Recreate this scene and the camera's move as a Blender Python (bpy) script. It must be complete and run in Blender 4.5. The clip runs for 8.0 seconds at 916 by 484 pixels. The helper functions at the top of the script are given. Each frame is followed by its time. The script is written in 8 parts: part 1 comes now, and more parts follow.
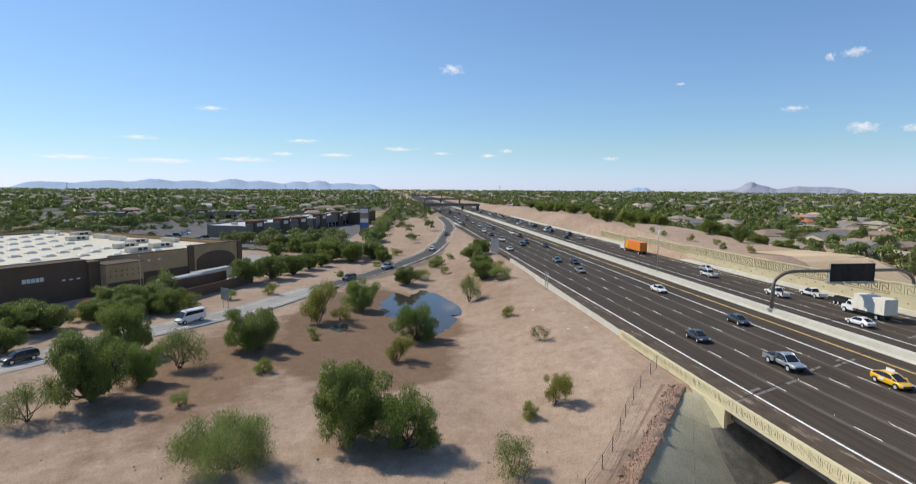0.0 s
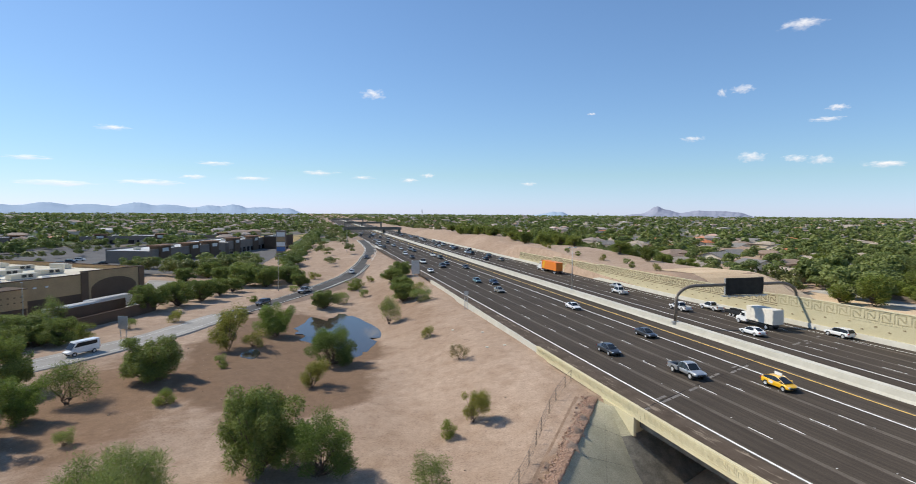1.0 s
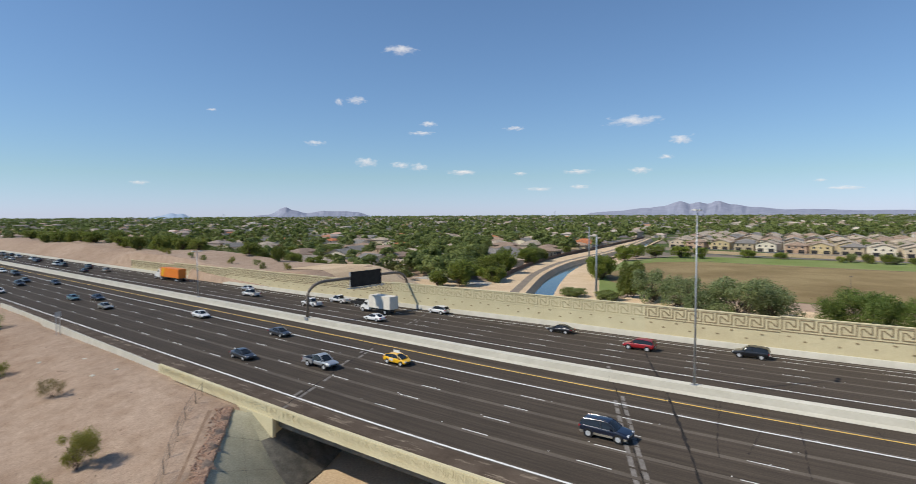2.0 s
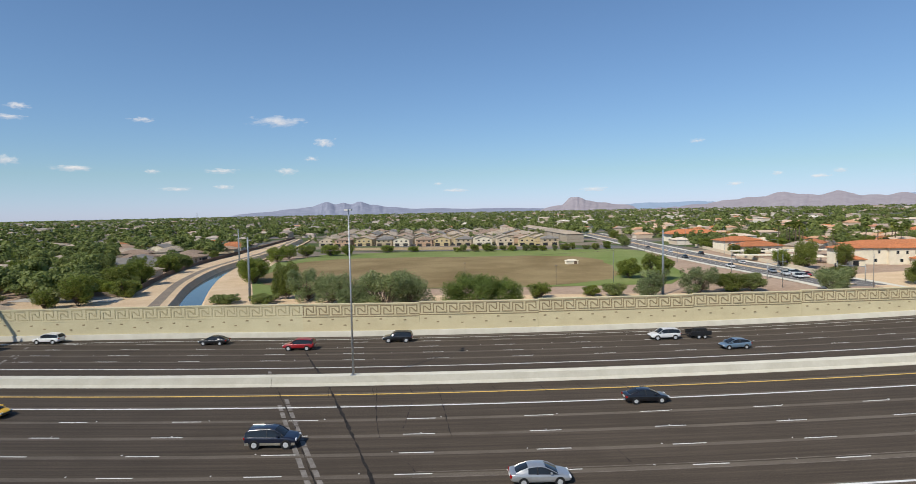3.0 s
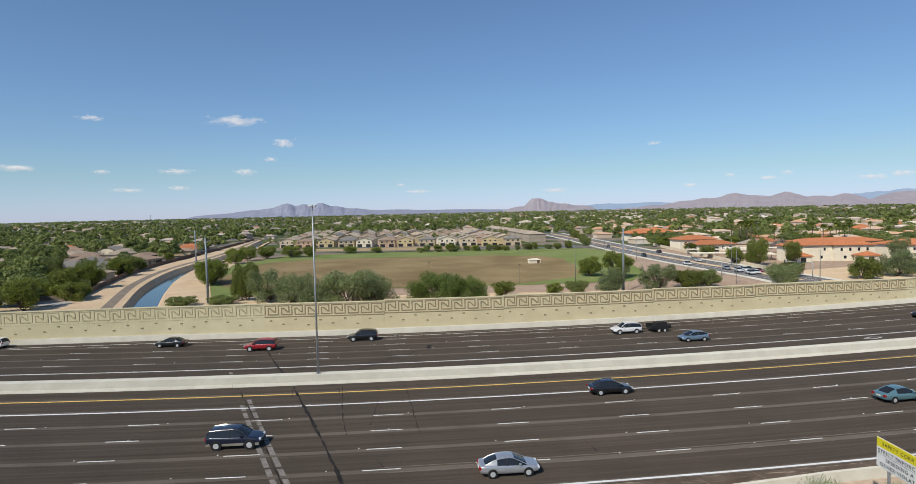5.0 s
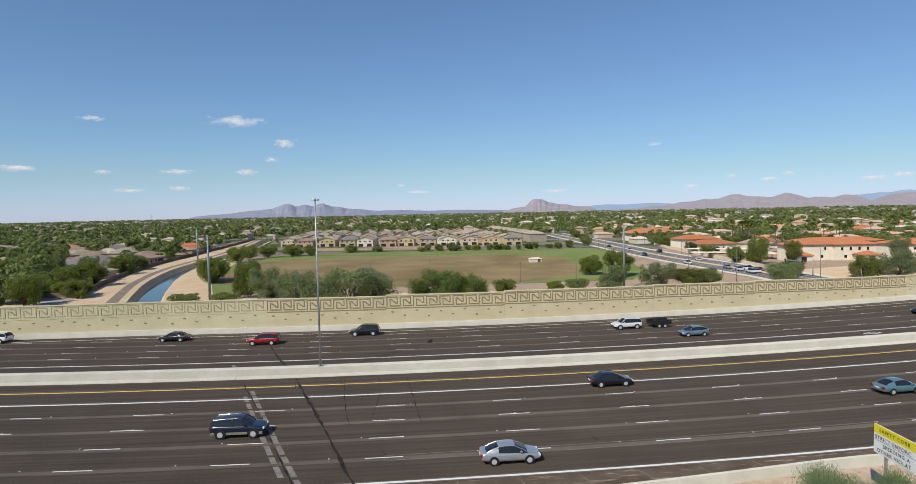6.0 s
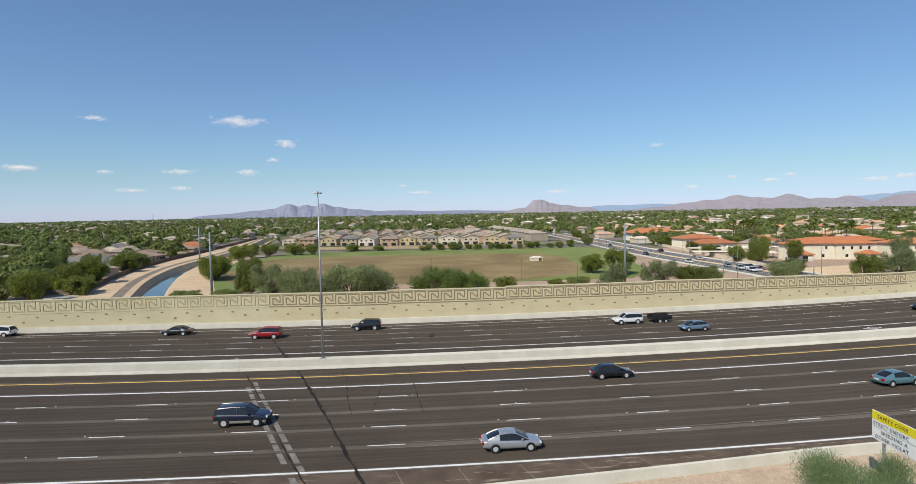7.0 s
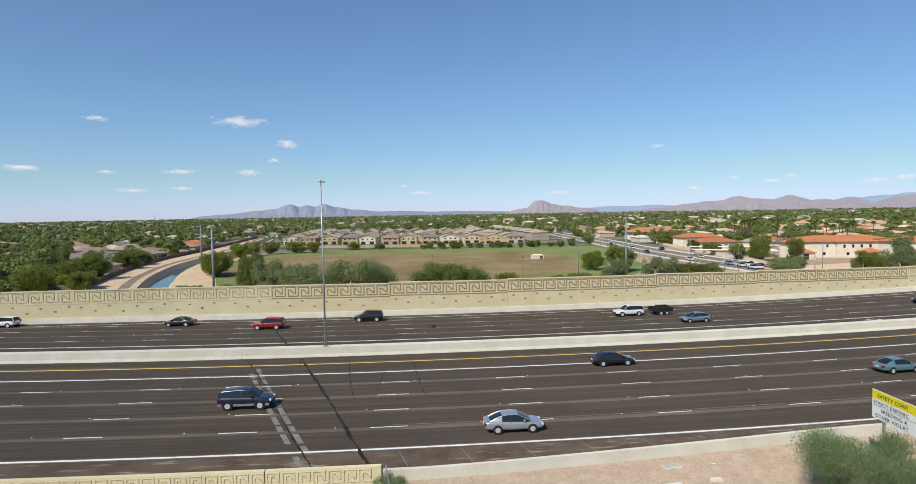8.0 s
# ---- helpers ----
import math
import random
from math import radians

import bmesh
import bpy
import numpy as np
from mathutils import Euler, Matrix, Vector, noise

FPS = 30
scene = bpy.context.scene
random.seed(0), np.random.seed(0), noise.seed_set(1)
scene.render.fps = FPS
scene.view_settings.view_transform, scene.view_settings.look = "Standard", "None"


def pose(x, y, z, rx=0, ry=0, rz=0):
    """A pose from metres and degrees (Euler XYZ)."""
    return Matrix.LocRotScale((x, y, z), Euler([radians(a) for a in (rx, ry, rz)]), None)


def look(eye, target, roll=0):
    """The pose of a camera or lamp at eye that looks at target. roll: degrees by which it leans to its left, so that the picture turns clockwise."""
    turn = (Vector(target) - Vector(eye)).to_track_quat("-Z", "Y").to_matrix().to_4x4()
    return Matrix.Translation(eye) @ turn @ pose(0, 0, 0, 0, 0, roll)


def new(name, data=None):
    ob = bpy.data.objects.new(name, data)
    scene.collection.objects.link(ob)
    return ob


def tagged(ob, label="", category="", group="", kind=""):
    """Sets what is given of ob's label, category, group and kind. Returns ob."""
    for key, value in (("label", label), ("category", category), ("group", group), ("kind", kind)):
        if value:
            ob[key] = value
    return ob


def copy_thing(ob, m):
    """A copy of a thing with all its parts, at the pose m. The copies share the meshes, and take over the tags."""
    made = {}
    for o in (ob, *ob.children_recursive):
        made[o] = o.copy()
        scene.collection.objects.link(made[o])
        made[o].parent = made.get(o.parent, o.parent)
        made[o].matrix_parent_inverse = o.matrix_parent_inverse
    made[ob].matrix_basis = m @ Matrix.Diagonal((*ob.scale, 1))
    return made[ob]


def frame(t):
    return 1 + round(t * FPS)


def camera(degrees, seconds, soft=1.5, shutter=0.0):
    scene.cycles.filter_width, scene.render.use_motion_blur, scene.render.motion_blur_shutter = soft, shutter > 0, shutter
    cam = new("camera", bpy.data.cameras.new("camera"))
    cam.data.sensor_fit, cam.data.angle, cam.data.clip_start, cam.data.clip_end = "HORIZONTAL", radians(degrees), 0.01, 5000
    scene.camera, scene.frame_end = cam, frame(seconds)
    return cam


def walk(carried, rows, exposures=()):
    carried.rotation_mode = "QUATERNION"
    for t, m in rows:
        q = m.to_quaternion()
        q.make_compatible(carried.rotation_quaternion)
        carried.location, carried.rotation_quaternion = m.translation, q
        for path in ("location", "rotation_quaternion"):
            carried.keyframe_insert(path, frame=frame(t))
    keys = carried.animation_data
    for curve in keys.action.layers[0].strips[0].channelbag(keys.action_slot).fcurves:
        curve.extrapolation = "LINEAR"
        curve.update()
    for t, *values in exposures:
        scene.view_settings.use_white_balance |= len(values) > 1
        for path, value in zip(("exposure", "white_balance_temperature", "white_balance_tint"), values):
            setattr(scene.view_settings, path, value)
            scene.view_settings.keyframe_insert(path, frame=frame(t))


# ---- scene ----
cam = camera(78.8, 8.0, soft=0.45, shutter=0.12)
PATH = [
    (0, (1.074, -0.578, 21.776), (-0.9, -0.319, 21.581), 0.4),
    (0.1, (1.12, -0.55, 21.62), (-0.86, -0.291, 21.506), 0.5),
    (0.2, (1.19, -0.52, 21.5), (-0.79, -0.261, 21.392), 0.5),
    (0.3, (1.25, -0.48, 21.38), (-0.73, -0.221, 21.272), 0.5),
    (0.4, (1.29, -0.44, 21.28), (-0.689, -0.171, 21.172), 0.5),
    (0.5, (1.325, -0.399, 21.191), (-0.652, -0.116, 21.081), 0.5),
    (1, (1.047, 0.18, 21.022), (-0.878, 0.711, 20.915), 0.4),
    (1.5, (0.923, 0.508, 20.889), (-0.764, 1.578, 20.787), 0.1),
    (2, (0.862, 0.225, 20.853), (-0.362, 1.804, 20.75), -0.3),
    (2.2, (0.799, 0.099, 20.866), (-0.176, 1.842, 20.762), -0.4),
    (3.3, (-0.171, 0.582, 20.863), (-0.148, 2.578, 20.746), -1.3),
    (3.5, (-0.242, 0.551, 20.874), (-0.21, 2.547, 20.757), -1.3),
    (4, (-0.318, 0.555, 20.802), (-0.285, 2.551, 20.686), -1.2),
    (4.5, (-0.32, 0.603, 20.553), (-0.288, 2.6, 20.438), -1.3),
    (6, (-0.475, -0.021, 19.386), (-0.446, 1.976, 19.275), -1.2),
    (6.5, (-0.559, -0.299, 18.974), (-0.533, 1.698, 18.864), -1.2),
    (7, (-0.572, -0.47, 18.515), (-0.547, 1.527, 18.406), -1.1),
    (7.5, (-0.623, -0.699, 17.93), (-0.6, 1.298, 17.822), -1.1),
    (8, (-0.76, -0.855, 17.08), (-0.738, 1.142, 16.974), -1.0),
]
walk(cam, [(t, look(eye, target, roll)) for t, eye, target, roll in PATH],
     exposures=[(0, 0.26), (0.5, 0.34), (1, 0.33), (1.5, 0.16), (2, 0.06), (3.5, 0.0), (4.5, -0.04), (6, -0.02), (8, 0.1)])

# ---------- world, sun ----------
SUN_AZ, SUN_EL = radians(54), radians(45)      # the way the shadows fall, and the sun's height
world = bpy.data.worlds.new("sky")
scene.world = world
world.use_nodes = True
wn = world.node_tree.nodes
sky = wn.new("ShaderNodeTexSky")
sky.sky_type = "NISHITA"
sky.sun_disc = False
sky.sun_elevation = SUN_EL
sky.sun_rotation = radians(216)
sky.altitude = 400
sky.air_density, sky.dust_density, sky.ozone_density = 0.9, 0.2, 1.6
wn["Background"].inputs[1].default_value = 0.112
tint = wn.new("ShaderNodeMix")
tint.data_type, tint.blend_type = "RGBA", "MULTIPLY"
tint.inputs[0].default_value = 1.0
tint.inputs[7].default_value = (0.84, 0.99, 1.11, 1)
world.node_tree.links.new(sky.outputs[0], tint.inputs[6])
# blue haze instead of a yellow rim: no red beyond, no blue short of, a set share of the green
rgb, haze = wn.new("ShaderNodeSeparateColor"), wn.new("ShaderNodeCombineColor")
world.node_tree.links.new(tint.outputs[2], rgb.inputs[0])
world.node_tree.links.new(rgb.outputs[1], haze.inputs[1])
for ch, share_, op in ((0, 0.92, "MINIMUM"), (2, 1.21, "MAXIMUM")):
    k1, k2 = wn.new("ShaderNodeMath"), wn.new("ShaderNodeMath")
    k1.operation, k2.operation = "MULTIPLY", op
    k1.inputs[1].default_value = share_
    world.node_tree.links.new(rgb.outputs[1], k1.inputs[0])
    world.node_tree.links.new(rgb.outputs[ch], k2.inputs[0])
    world.node_tree.links.new(k1.outputs[0], k2.inputs[1])
    world.node_tree.links.new(k2.outputs[0], haze.inputs[ch])
# the bright rim is held back a little: strength falls as the sky brightens
s1, s2, s3 = (wn.new("ShaderNodeMath") for _ in range(3))
s1.operation, s2.operation, s3.operation = "MULTIPLY", "ADD", "DIVIDE"
s1.inputs[1].default_value, s2.inputs[1].default_value, s3.inputs[0].default_value = 0.07, 1.0, 0.1265
world.node_tree.links.new(rgb.outputs[1], s1.inputs[0])
world.node_tree.links.new(s1.outputs[0], s2.inputs[0])
world.node_tree.links.new(s2.outputs[0], s3.inputs[1])
world.node_tree.links.new(s3.outputs[0], wn["Background"].inputs[1])
world.node_tree.links.new(haze.outputs[0], wn["Background"].inputs[0])
sun = new("sun", bpy.data.lights.new("sun", "SUN"))
sun.data.energy, sun.data.angle, sun.data.color = 3.9, radians(0.53), (1.0, 0.93, 0.80)
sun.matrix_basis = look((0, 0, 200), (math.cos(SUN_AZ), math.sin(SUN_AZ), 200 - math.tan(SUN_EL)))

# ---------- materials ----------
class Nodes:
    """A short hand for node materials."""
    def __init__(self, name, rough=0.8, metal=0.0):
        self.m = bpy.data.materials.new(name)
        self.m.use_nodes = True
        self.t = self.m.node_tree
        self.bsdf = self.t.nodes["Principled BSDF"]
        self.bsdf.inputs["Roughness"].default_value = rough
        self.bsdf.inputs["Metallic"].default_value = metal
        if rough >= 0.8:      # rough mineral surfaces throw more light back towards the sun
            self.bsdf.inputs["Diffuse Roughness"].default_value = 0.5

    def n(self, kind, **props):
        node = self.t.nodes.new("ShaderNode" + kind)
        for k, v in props.items():
            setattr(node, k, v)
        return node

    def put(self, node, **values):
        for k, v in values.items():
            socket = node.inputs[int(k[1:])] if k[0] == "i" and k[1:].isdigit() else node.inputs[k]
            if isinstance(v, bpy.types.NodeSocket):
                self.t.links.new(v, socket)
            else:
                socket.default_value = v
        return node

    def pos(self):
        return self.n("NewGeometry").outputs["Position"]

    def local(self):
        return self.n("TexCoord").outputs["Object"]

    def uv(self):
        return self.n("TexCoord").outputs["UV"]

    def noise(self, vec, scale, detail=4.0, rough=0.55):
        x = self.put(self.n("TexNoise"), Vector=vec, Scale=scale, Detail=detail, Roughness=rough)
        return x.outputs["Fac"]

    def ramp(self, fac, stops):
        r = self.n("ValToRGB")
        e = r.color_ramp.elements
        while len(e) < len(stops):
            e.new(0.5)
        for el, (p, c) in zip(e, stops):
            el.position = p
            el.color = (*c, 1) if len(c) == 3 else c
        self.t.links.new(fac, r.inputs[0])
        return r.outputs[0]

    def mix(self, fac, a, b, mode="MIX"):
        x = self.n("Mix", data_type="RGBA", blend_type=mode)
        for i, v in ((0, fac), (6, a), (7, b)):
            if isinstance(v, bpy.types.NodeSocket):
                self.t.links.new(v, x.inputs[i])
            else:
                x.inputs[i].default_value = v if i == 0 else (*v, 1)
        return x.outputs[2]

    def math(self, op, a, b=0.0, c=0.0):
        x = self.n("Math", operation=op)
        for i, v in enumerate((a, b, c)):
            if isinstance(v, bpy.types.NodeSocket):
                self.t.links.new(v, x.inputs[i])
            else:
                x.inputs[i].default_value = v
        return x.outputs[0]

    def stretch(self, vec, s):
        x = self.n("Mapping")
        self.put(x, Vector=vec, Scale=s)
        return x.outputs[0]

    def bump(self, height, strength=0.3, dist=0.05):
        b = self.put(self.n("Bump"), Height=height, Strength=strength, Distance=dist)
        self.t.links.new(b.outputs[0], self.bsdf.inputs["Normal"])

    def color(self, c):
        self.put(self.bsdf, **{"Base Color": c if isinstance(c, bpy.types.NodeSocket) else (*c, 1)})


def surf(name, c1, c2, scale=2.0, fine=25.0, rough=0.8, metal=0.0, bump=0.2, dist=0.02, rand=0.0, where="pos", grain=0.35):
    """A mottled surface: two colours at a coarse scale, a grain at a fine one, and a fine relief."""
    k = Nodes(name, rough, metal)
    vec = k.pos() if where == "pos" else k.local()
    a = k.noise(vec, scale, 5)
    b = k.noise(vec, fine, 3)
    c = k.mix(k.ramp(a, [(0.35, (0, 0, 0)), (0.65, (1, 1, 1))]), c1, c2)
    c = k.mix(grain, c, k.ramp(b, [(0.3, (0.25, 0.25, 0.25)), (0.7, (0.8, 0.8, 0.8))]), "OVERLAY")
    if rand:
        r = k.n("ObjectInfo").outputs["Random"]
        c = k.mix(1.0, c, k.ramp(r, [(0, (1 - rand,) * 3), (1, (1 + rand * 0.3,) * 3)]), "MULTIPLY")
    k.color(c)
    if not metal:
        k.bsdf.inputs["Specular IOR Level"].default_value = 0.18
    if bump:
        k.bump(b, bump, dist)
    return k.m


def paint(name, c, rough=0.35, metal=0.0, coat=0.0):
    k = Nodes(name, rough, metal)
    a = k.noise(k.local(), 3.0, 4)
    k.color(k.mix(k.ramp(a, [(0.3, (0, 0, 0)), (0.8, (1, 1, 1))]), c, tuple(v * 0.86 for v in c)))
    if coat:
        k.bsdf.inputs["Coat Weight"].default_value = coat
        k.bsdf.inputs["Coat Roughness"].default_value = 0.08
    return k.m


def asphalt_material(name, dark, light):
    """Asphalt with paler seams along the lanes, wheel tracks and long streaks; u runs along the road, v across it."""
    k = Nodes(name, 0.85)
    uv = k.uv()
    v = k.put(k.n("SeparateXYZ"), Vector=uv).outputs[1]
    edge = k.math("PINGPONG", v, 1.94)
    wob = k.math("MULTIPLY", k.noise(k.stretch(uv, (0.4, 2.0, 1)), 0.6, 4), 0.18)
    seam = k.ramp(k.math("ADD", edge, wob), [(0.36, (1, 1, 1)), (0.42, (0, 0, 0))])
    streak = k.noise(k.stretch(uv, (0.03, 2.2, 1)), 1.0, 6, 0.65)
    patch = k.noise(uv, 0.12, 5, 0.6)
    grain = k.noise(uv, 9.0, 3)
    c = k.mix(k.ramp(streak, [(0.3, (0, 0, 0)), (0.7, (1, 1, 1))]), tuple(a * 0.82 for a in dark), tuple(a * 1.5 for a in dark))
    c = k.mix(k.math("MULTIPLY", seam, 0.8), c, light)
    c = k.mix(k.ramp(patch, [(0.45, (0, 0, 0)), (0.75, (0.5, 0.5, 0.5))]), c, tuple(a * 0.75 for a in dark))
    c = k.mix(0.55, c, k.ramp(grain, [(0.3, (0.26, 0.26, 0.26)), (0.7, (0.76, 0.76, 0.76))]), "OVERLAY")
    k.color(c)
    k.bsdf.inputs["Specular IOR Level"].default_value = 0.12
    k.bump(grain, 0.3, 0.01)
    return k.m


def ground_material():
    """Desert gravel: pinkish tan, paler and browner patches, pebbles; damp brown soil in the basin; yards and streets far out."""
    k = Nodes("gravel", 0.95)
    k.bsdf.inputs["Specular IOR Level"].default_value = 0.1
    p = k.pos()
    big = k.noise(p, 0.035, 5, 0.6)
    mid = k.noise(p, 0.35, 5, 0.6)
    peb = k.put(k.n("TexVoronoi"), Vector=p, Scale=3.2).outputs["Distance"]
    c = k.mix(k.ramp(big, [(0.35, (0, 0, 0)), (0.7, (1, 1, 1))]), (0.42, 0.315, 0.235), (0.345, 0.25, 0.18))
    c = k.mix(k.ramp(mid, [(0.44, (0, 0, 0)), (0.70, (0.55, 0.55, 0.55))]), c, (0.27, 0.18, 0.12))
    c = k.mix(0.5, c, k.ramp(peb, [(0.05, (0.34, 0.32, 0.31)), (0.45, (0.6, 0.6, 0.6))]), "OVERLAY")
    # damp, silty floor of the basin
    d = k.n("VectorMath", operation="SUBTRACT")
    k.put(d, i0=p, i1=(-108.0, -3.0, 0.0))
    d2 = k.n("VectorMath", operation="MULTIPLY")
    k.put(d2, i0=d.outputs[0], i1=(1 / 46.0, 1 / 21.0, 0.0))
    ln = k.n("VectorMath", operation="LENGTH")
    k.put(ln, i0=d2.outputs[0])
    wet = k.math("ADD", ln.outputs["Value"], k.math("MULTIPLY", k.math("SUBTRACT", k.noise(p, 0.09, 6, 0.6), 0.5), 0.7))
    c = k.mix(k.ramp(wet, [(0.80, (0.9, 0.9, 0.9)), (0.92, (0, 0, 0))]), c, k.mix(mid, (0.155, 0.098, 0.06), (0.235, 0.152, 0.098)))
    for (cx, cy, rx, ry, amt) in ((-84.0, -27.0, 32.0, 15.0, 0.85), (-58.0, -3.0, 10.0, 6.0, 0.5), (-150.0, 24.0, 46.0, 8.0, 0.4)):
        e = k.n("VectorMath", operation="SUBTRACT")
        k.put(e, i0=p, i1=(cx, cy, 0.0))
        e2 = k.n("VectorMath", operation="MULTIPLY")
        k.put(e2, i0=e.outputs[0], i1=(1 / rx, 1 / ry, 0.0))
        l2 = k.n("VectorMath", operation="LENGTH")
        k.put(l2, i0=e2.outputs[0])
        lit = k.math("ADD", l2.outputs["Value"], k.math("MULTIPLY", k.math("SUBTRACT", k.noise(p, 0.22, 6, 0.65), 0.5), 1.6))
        c = k.mix(k.ramp(lit, [(0.5, (amt, amt, amt)), (1.1, (0, 0, 0))]), c, (0.225, 0.14, 0.085))
    # pale graded sand beside the shoulder barrier
    e = k.n("VectorMath", operation="SUBTRACT")
    k.put(e, i0=p, i1=(25.0, 34.0, 0.0))
    e2 = k.n("VectorMath", operation="MULTIPLY")
    k.put(e2, i0=e.outputs[0], i1=(1 / 46.0, 1 / 13.0, 0.0))
    l2 = k.n("VectorMath", operation="LENGTH")
    k.put(l2, i0=e2.outputs[0])
    sand = k.math("ADD", l2.outputs["Value"], k.math("MULTIPLY", k.math("SUBTRACT", k.noise(p, 0.3, 5, 0.6), 0.5), 0.7))
    c = k.mix(k.ramp(sand, [(0.7, (0.85, 0.85, 0.85)), (1.1, (0, 0, 0))]), c, k.mix(k.noise(p, 2.2, 6, 0.7), (0.42, 0.32, 0.235), (0.56, 0.445, 0.335)))
    c = k.mix(0.28, c, k.ramp(k.noise(p, 0.9, 7, 0.72), [(0.36, (0.30, 0.29, 0.28)), (0.64, (0.66, 0.66, 0.66))]), "OVERLAY")
    c = k.mix(0.35, c, k.ramp(k.noise(p, 7.0, 4, 0.7), [(0.34, (0.27, 0.26, 0.25)), (0.66, (0.70, 0.70, 0.70))]), "OVERLAY")
    # yards, lots and streets of the town
    sep = k.put(k.n("SeparateXYZ"), Vector=p)
    cell = k.put(k.n("TexVoronoi"), Vector=k.stretch(p, (1, 1, 0)), Scale=0.035).outputs["Color"]
    town = k.ramp(k.put(k.n("SeparateColor"), Color=cell).outputs[0],
                  [(0.0, (0.07, 0.10, 0.035)), (0.35, (0.10, 0.12, 0.05)), (0.4, (0.20, 0.17, 0.13)), (0.7, (0.27, 0.22, 0.17)), (0.75, (0.12, 0.12, 0.12)), (1.0, (0.16, 0.155, 0.15))])
    far1 = k.math("GREATER_THAN", sep.outputs[1], 330.0)
    far2 = k.math("MULTIPLY", k.math("LESS_THAN", sep.outputs[0], -420.0), k.math("LESS_THAN", sep.outputs[1], 28.0))
    k.color(k.mix(k.math("MAXIMUM", far1, far2), c, town))
    k.bump(k.math("ADD", peb, mid), 0.5, 0.06)
    return k.m


def leaf_material(name, c1, c2, var=0.3, through_=0.4, patch=0.0):
    """Leaves: two greens from spray to spray and, for woods in one mesh, from tree to tree; some light comes through."""
    k = Nodes(name, 0.55)
    r = k.n("NewGeometry").outputs["Random Per Island"]
    if patch:
        r = k.math("ADD", k.math("MULTIPLY", r, 0.4), k.math("MULTIPLY", k.ramp(k.noise(k.pos(), patch, 3), [(0.35, (0, 0, 0)), (0.65, (1, 1, 1))]), 0.6))
    o = k.n("ObjectInfo").outputs["Random"]
    c = k.mix(r, c1, c2)
    c = k.mix(1.0, c, k.ramp(o, [(0, (1 - var,) * 3), (1, (1.15, 1.1, 1.0))]), "MULTIPLY")
    k.color(c)
    k.bsdf.inputs["Specular IOR Level"].default_value = 0.25
    tr = k.put(k.n("BsdfTranslucent"), Color=k.mix(0.45, c, (0.22, 0.30, 0.045)))
    mx = k.put(k.n("MixShader"), Fac=through_, i1=k.bsdf.outputs[0], i2=tr.outputs[0])
    out = [x for x in k.t.nodes if x.type == "OUTPUT_MATERIAL"][0]
    k.t.links.new(mx.outputs[0], out.inputs[0])
    return k.m


M_GROUND = ground_material()
M_GROUND.node_tree.nodes["Principled BSDF"].inputs["Diffuse Roughness"].default_value = 0.3
M_ASPHALT = asphalt_material("asphalt", (0.0635, 0.051, 0.0395), (0.151, 0.1275, 0.103))
def shoulder_material():
    """Worn asphalt with drifts of pale dust along it."""
    k = Nodes("shoulder_asphalt", 0.92)
    k.bsdf.inputs["Specular IOR Level"].default_value = 0.12
    uv = k.uv()
    a = k.noise(k.pos(), 0.45, 5)
    g = k.noise(k.pos(), 12, 3)
    c = k.mix(k.ramp(a, [(0.35, (0, 0, 0)), (0.65, (1, 1, 1))]), (0.085, 0.063, 0.047), (0.13, 0.10, 0.076))
    dust = k.noise(k.stretch(uv, (0.22, 1.5, 1)), 1.0, 7, 0.7)
    c = k.mix(k.ramp(dust, [(0.56, (0, 0, 0)), (0.63, (0.75, 0.75, 0.75))]), c, (0.34, 0.275, 0.205))
    k.color(k.mix(0.35, c, k.ramp(g, [(0.3, (0.25, 0.25, 0.25)), (0.7, (0.75, 0.75, 0.75))]), "OVERLAY"))
    k.bump(g, 0.3, 0.01)
    return k.m


M_SHOULDER = shoulder_material()
M_STREET = surf("street_asphalt", (0.13, 0.125, 0.12), (0.18, 0.17, 0.16), 0.3, 8, 0.9)
M_RAMP = surf("ramp_concrete", (0.36, 0.33, 0.29), (0.46, 0.43, 0.38), 0.15, 6, 0.9)
M_RAMP2 = surf("ramp_asphalt", (0.085, 0.078, 0.07), (0.125, 0.115, 0.105), 0.15, 6, 0.9)
M_WHITE = surf("white_road_paint", (0.82, 0.82, 0.79), (0.70, 0.69, 0.65), 1.2, 20, 0.7, bump=0.05)
M_YELLOW = surf("yellow_road_paint", (0.88, 0.57, 0.13), (0.74, 0.48, 0.12), 1.0, 20, 0.7, bump=0.05)
M_CONC = surf("concrete_barrier", (0.62, 0.59, 0.505), (0.55, 0.52, 0.435), 0.5, 4, 0.85, bump=0.03, grain=0.1)
M_WALL = surf("tan_wall_concrete", (0.655, 0.575, 0.37), (0.60, 0.52, 0.33), 0.35, 9, 0.88, bump=0.06, grain=0.15)
M_WALLP = surf("pale_wall_concrete", (0.65, 0.585, 0.385), (0.60, 0.535, 0.345), 0.3, 9, 0.88, bump=0.06, grain=0.15)
M_MOTIF = surf("brown_relief_paint", (0.27, 0.205, 0.12), (0.34, 0.265, 0.16), 1.0, 9, 0.88)
M_APRON = surf("slope_concrete", (0.37, 0.345, 0.24), (0.45, 0.415, 0.295), 0.45, 7, 0.9, bump=0.2)
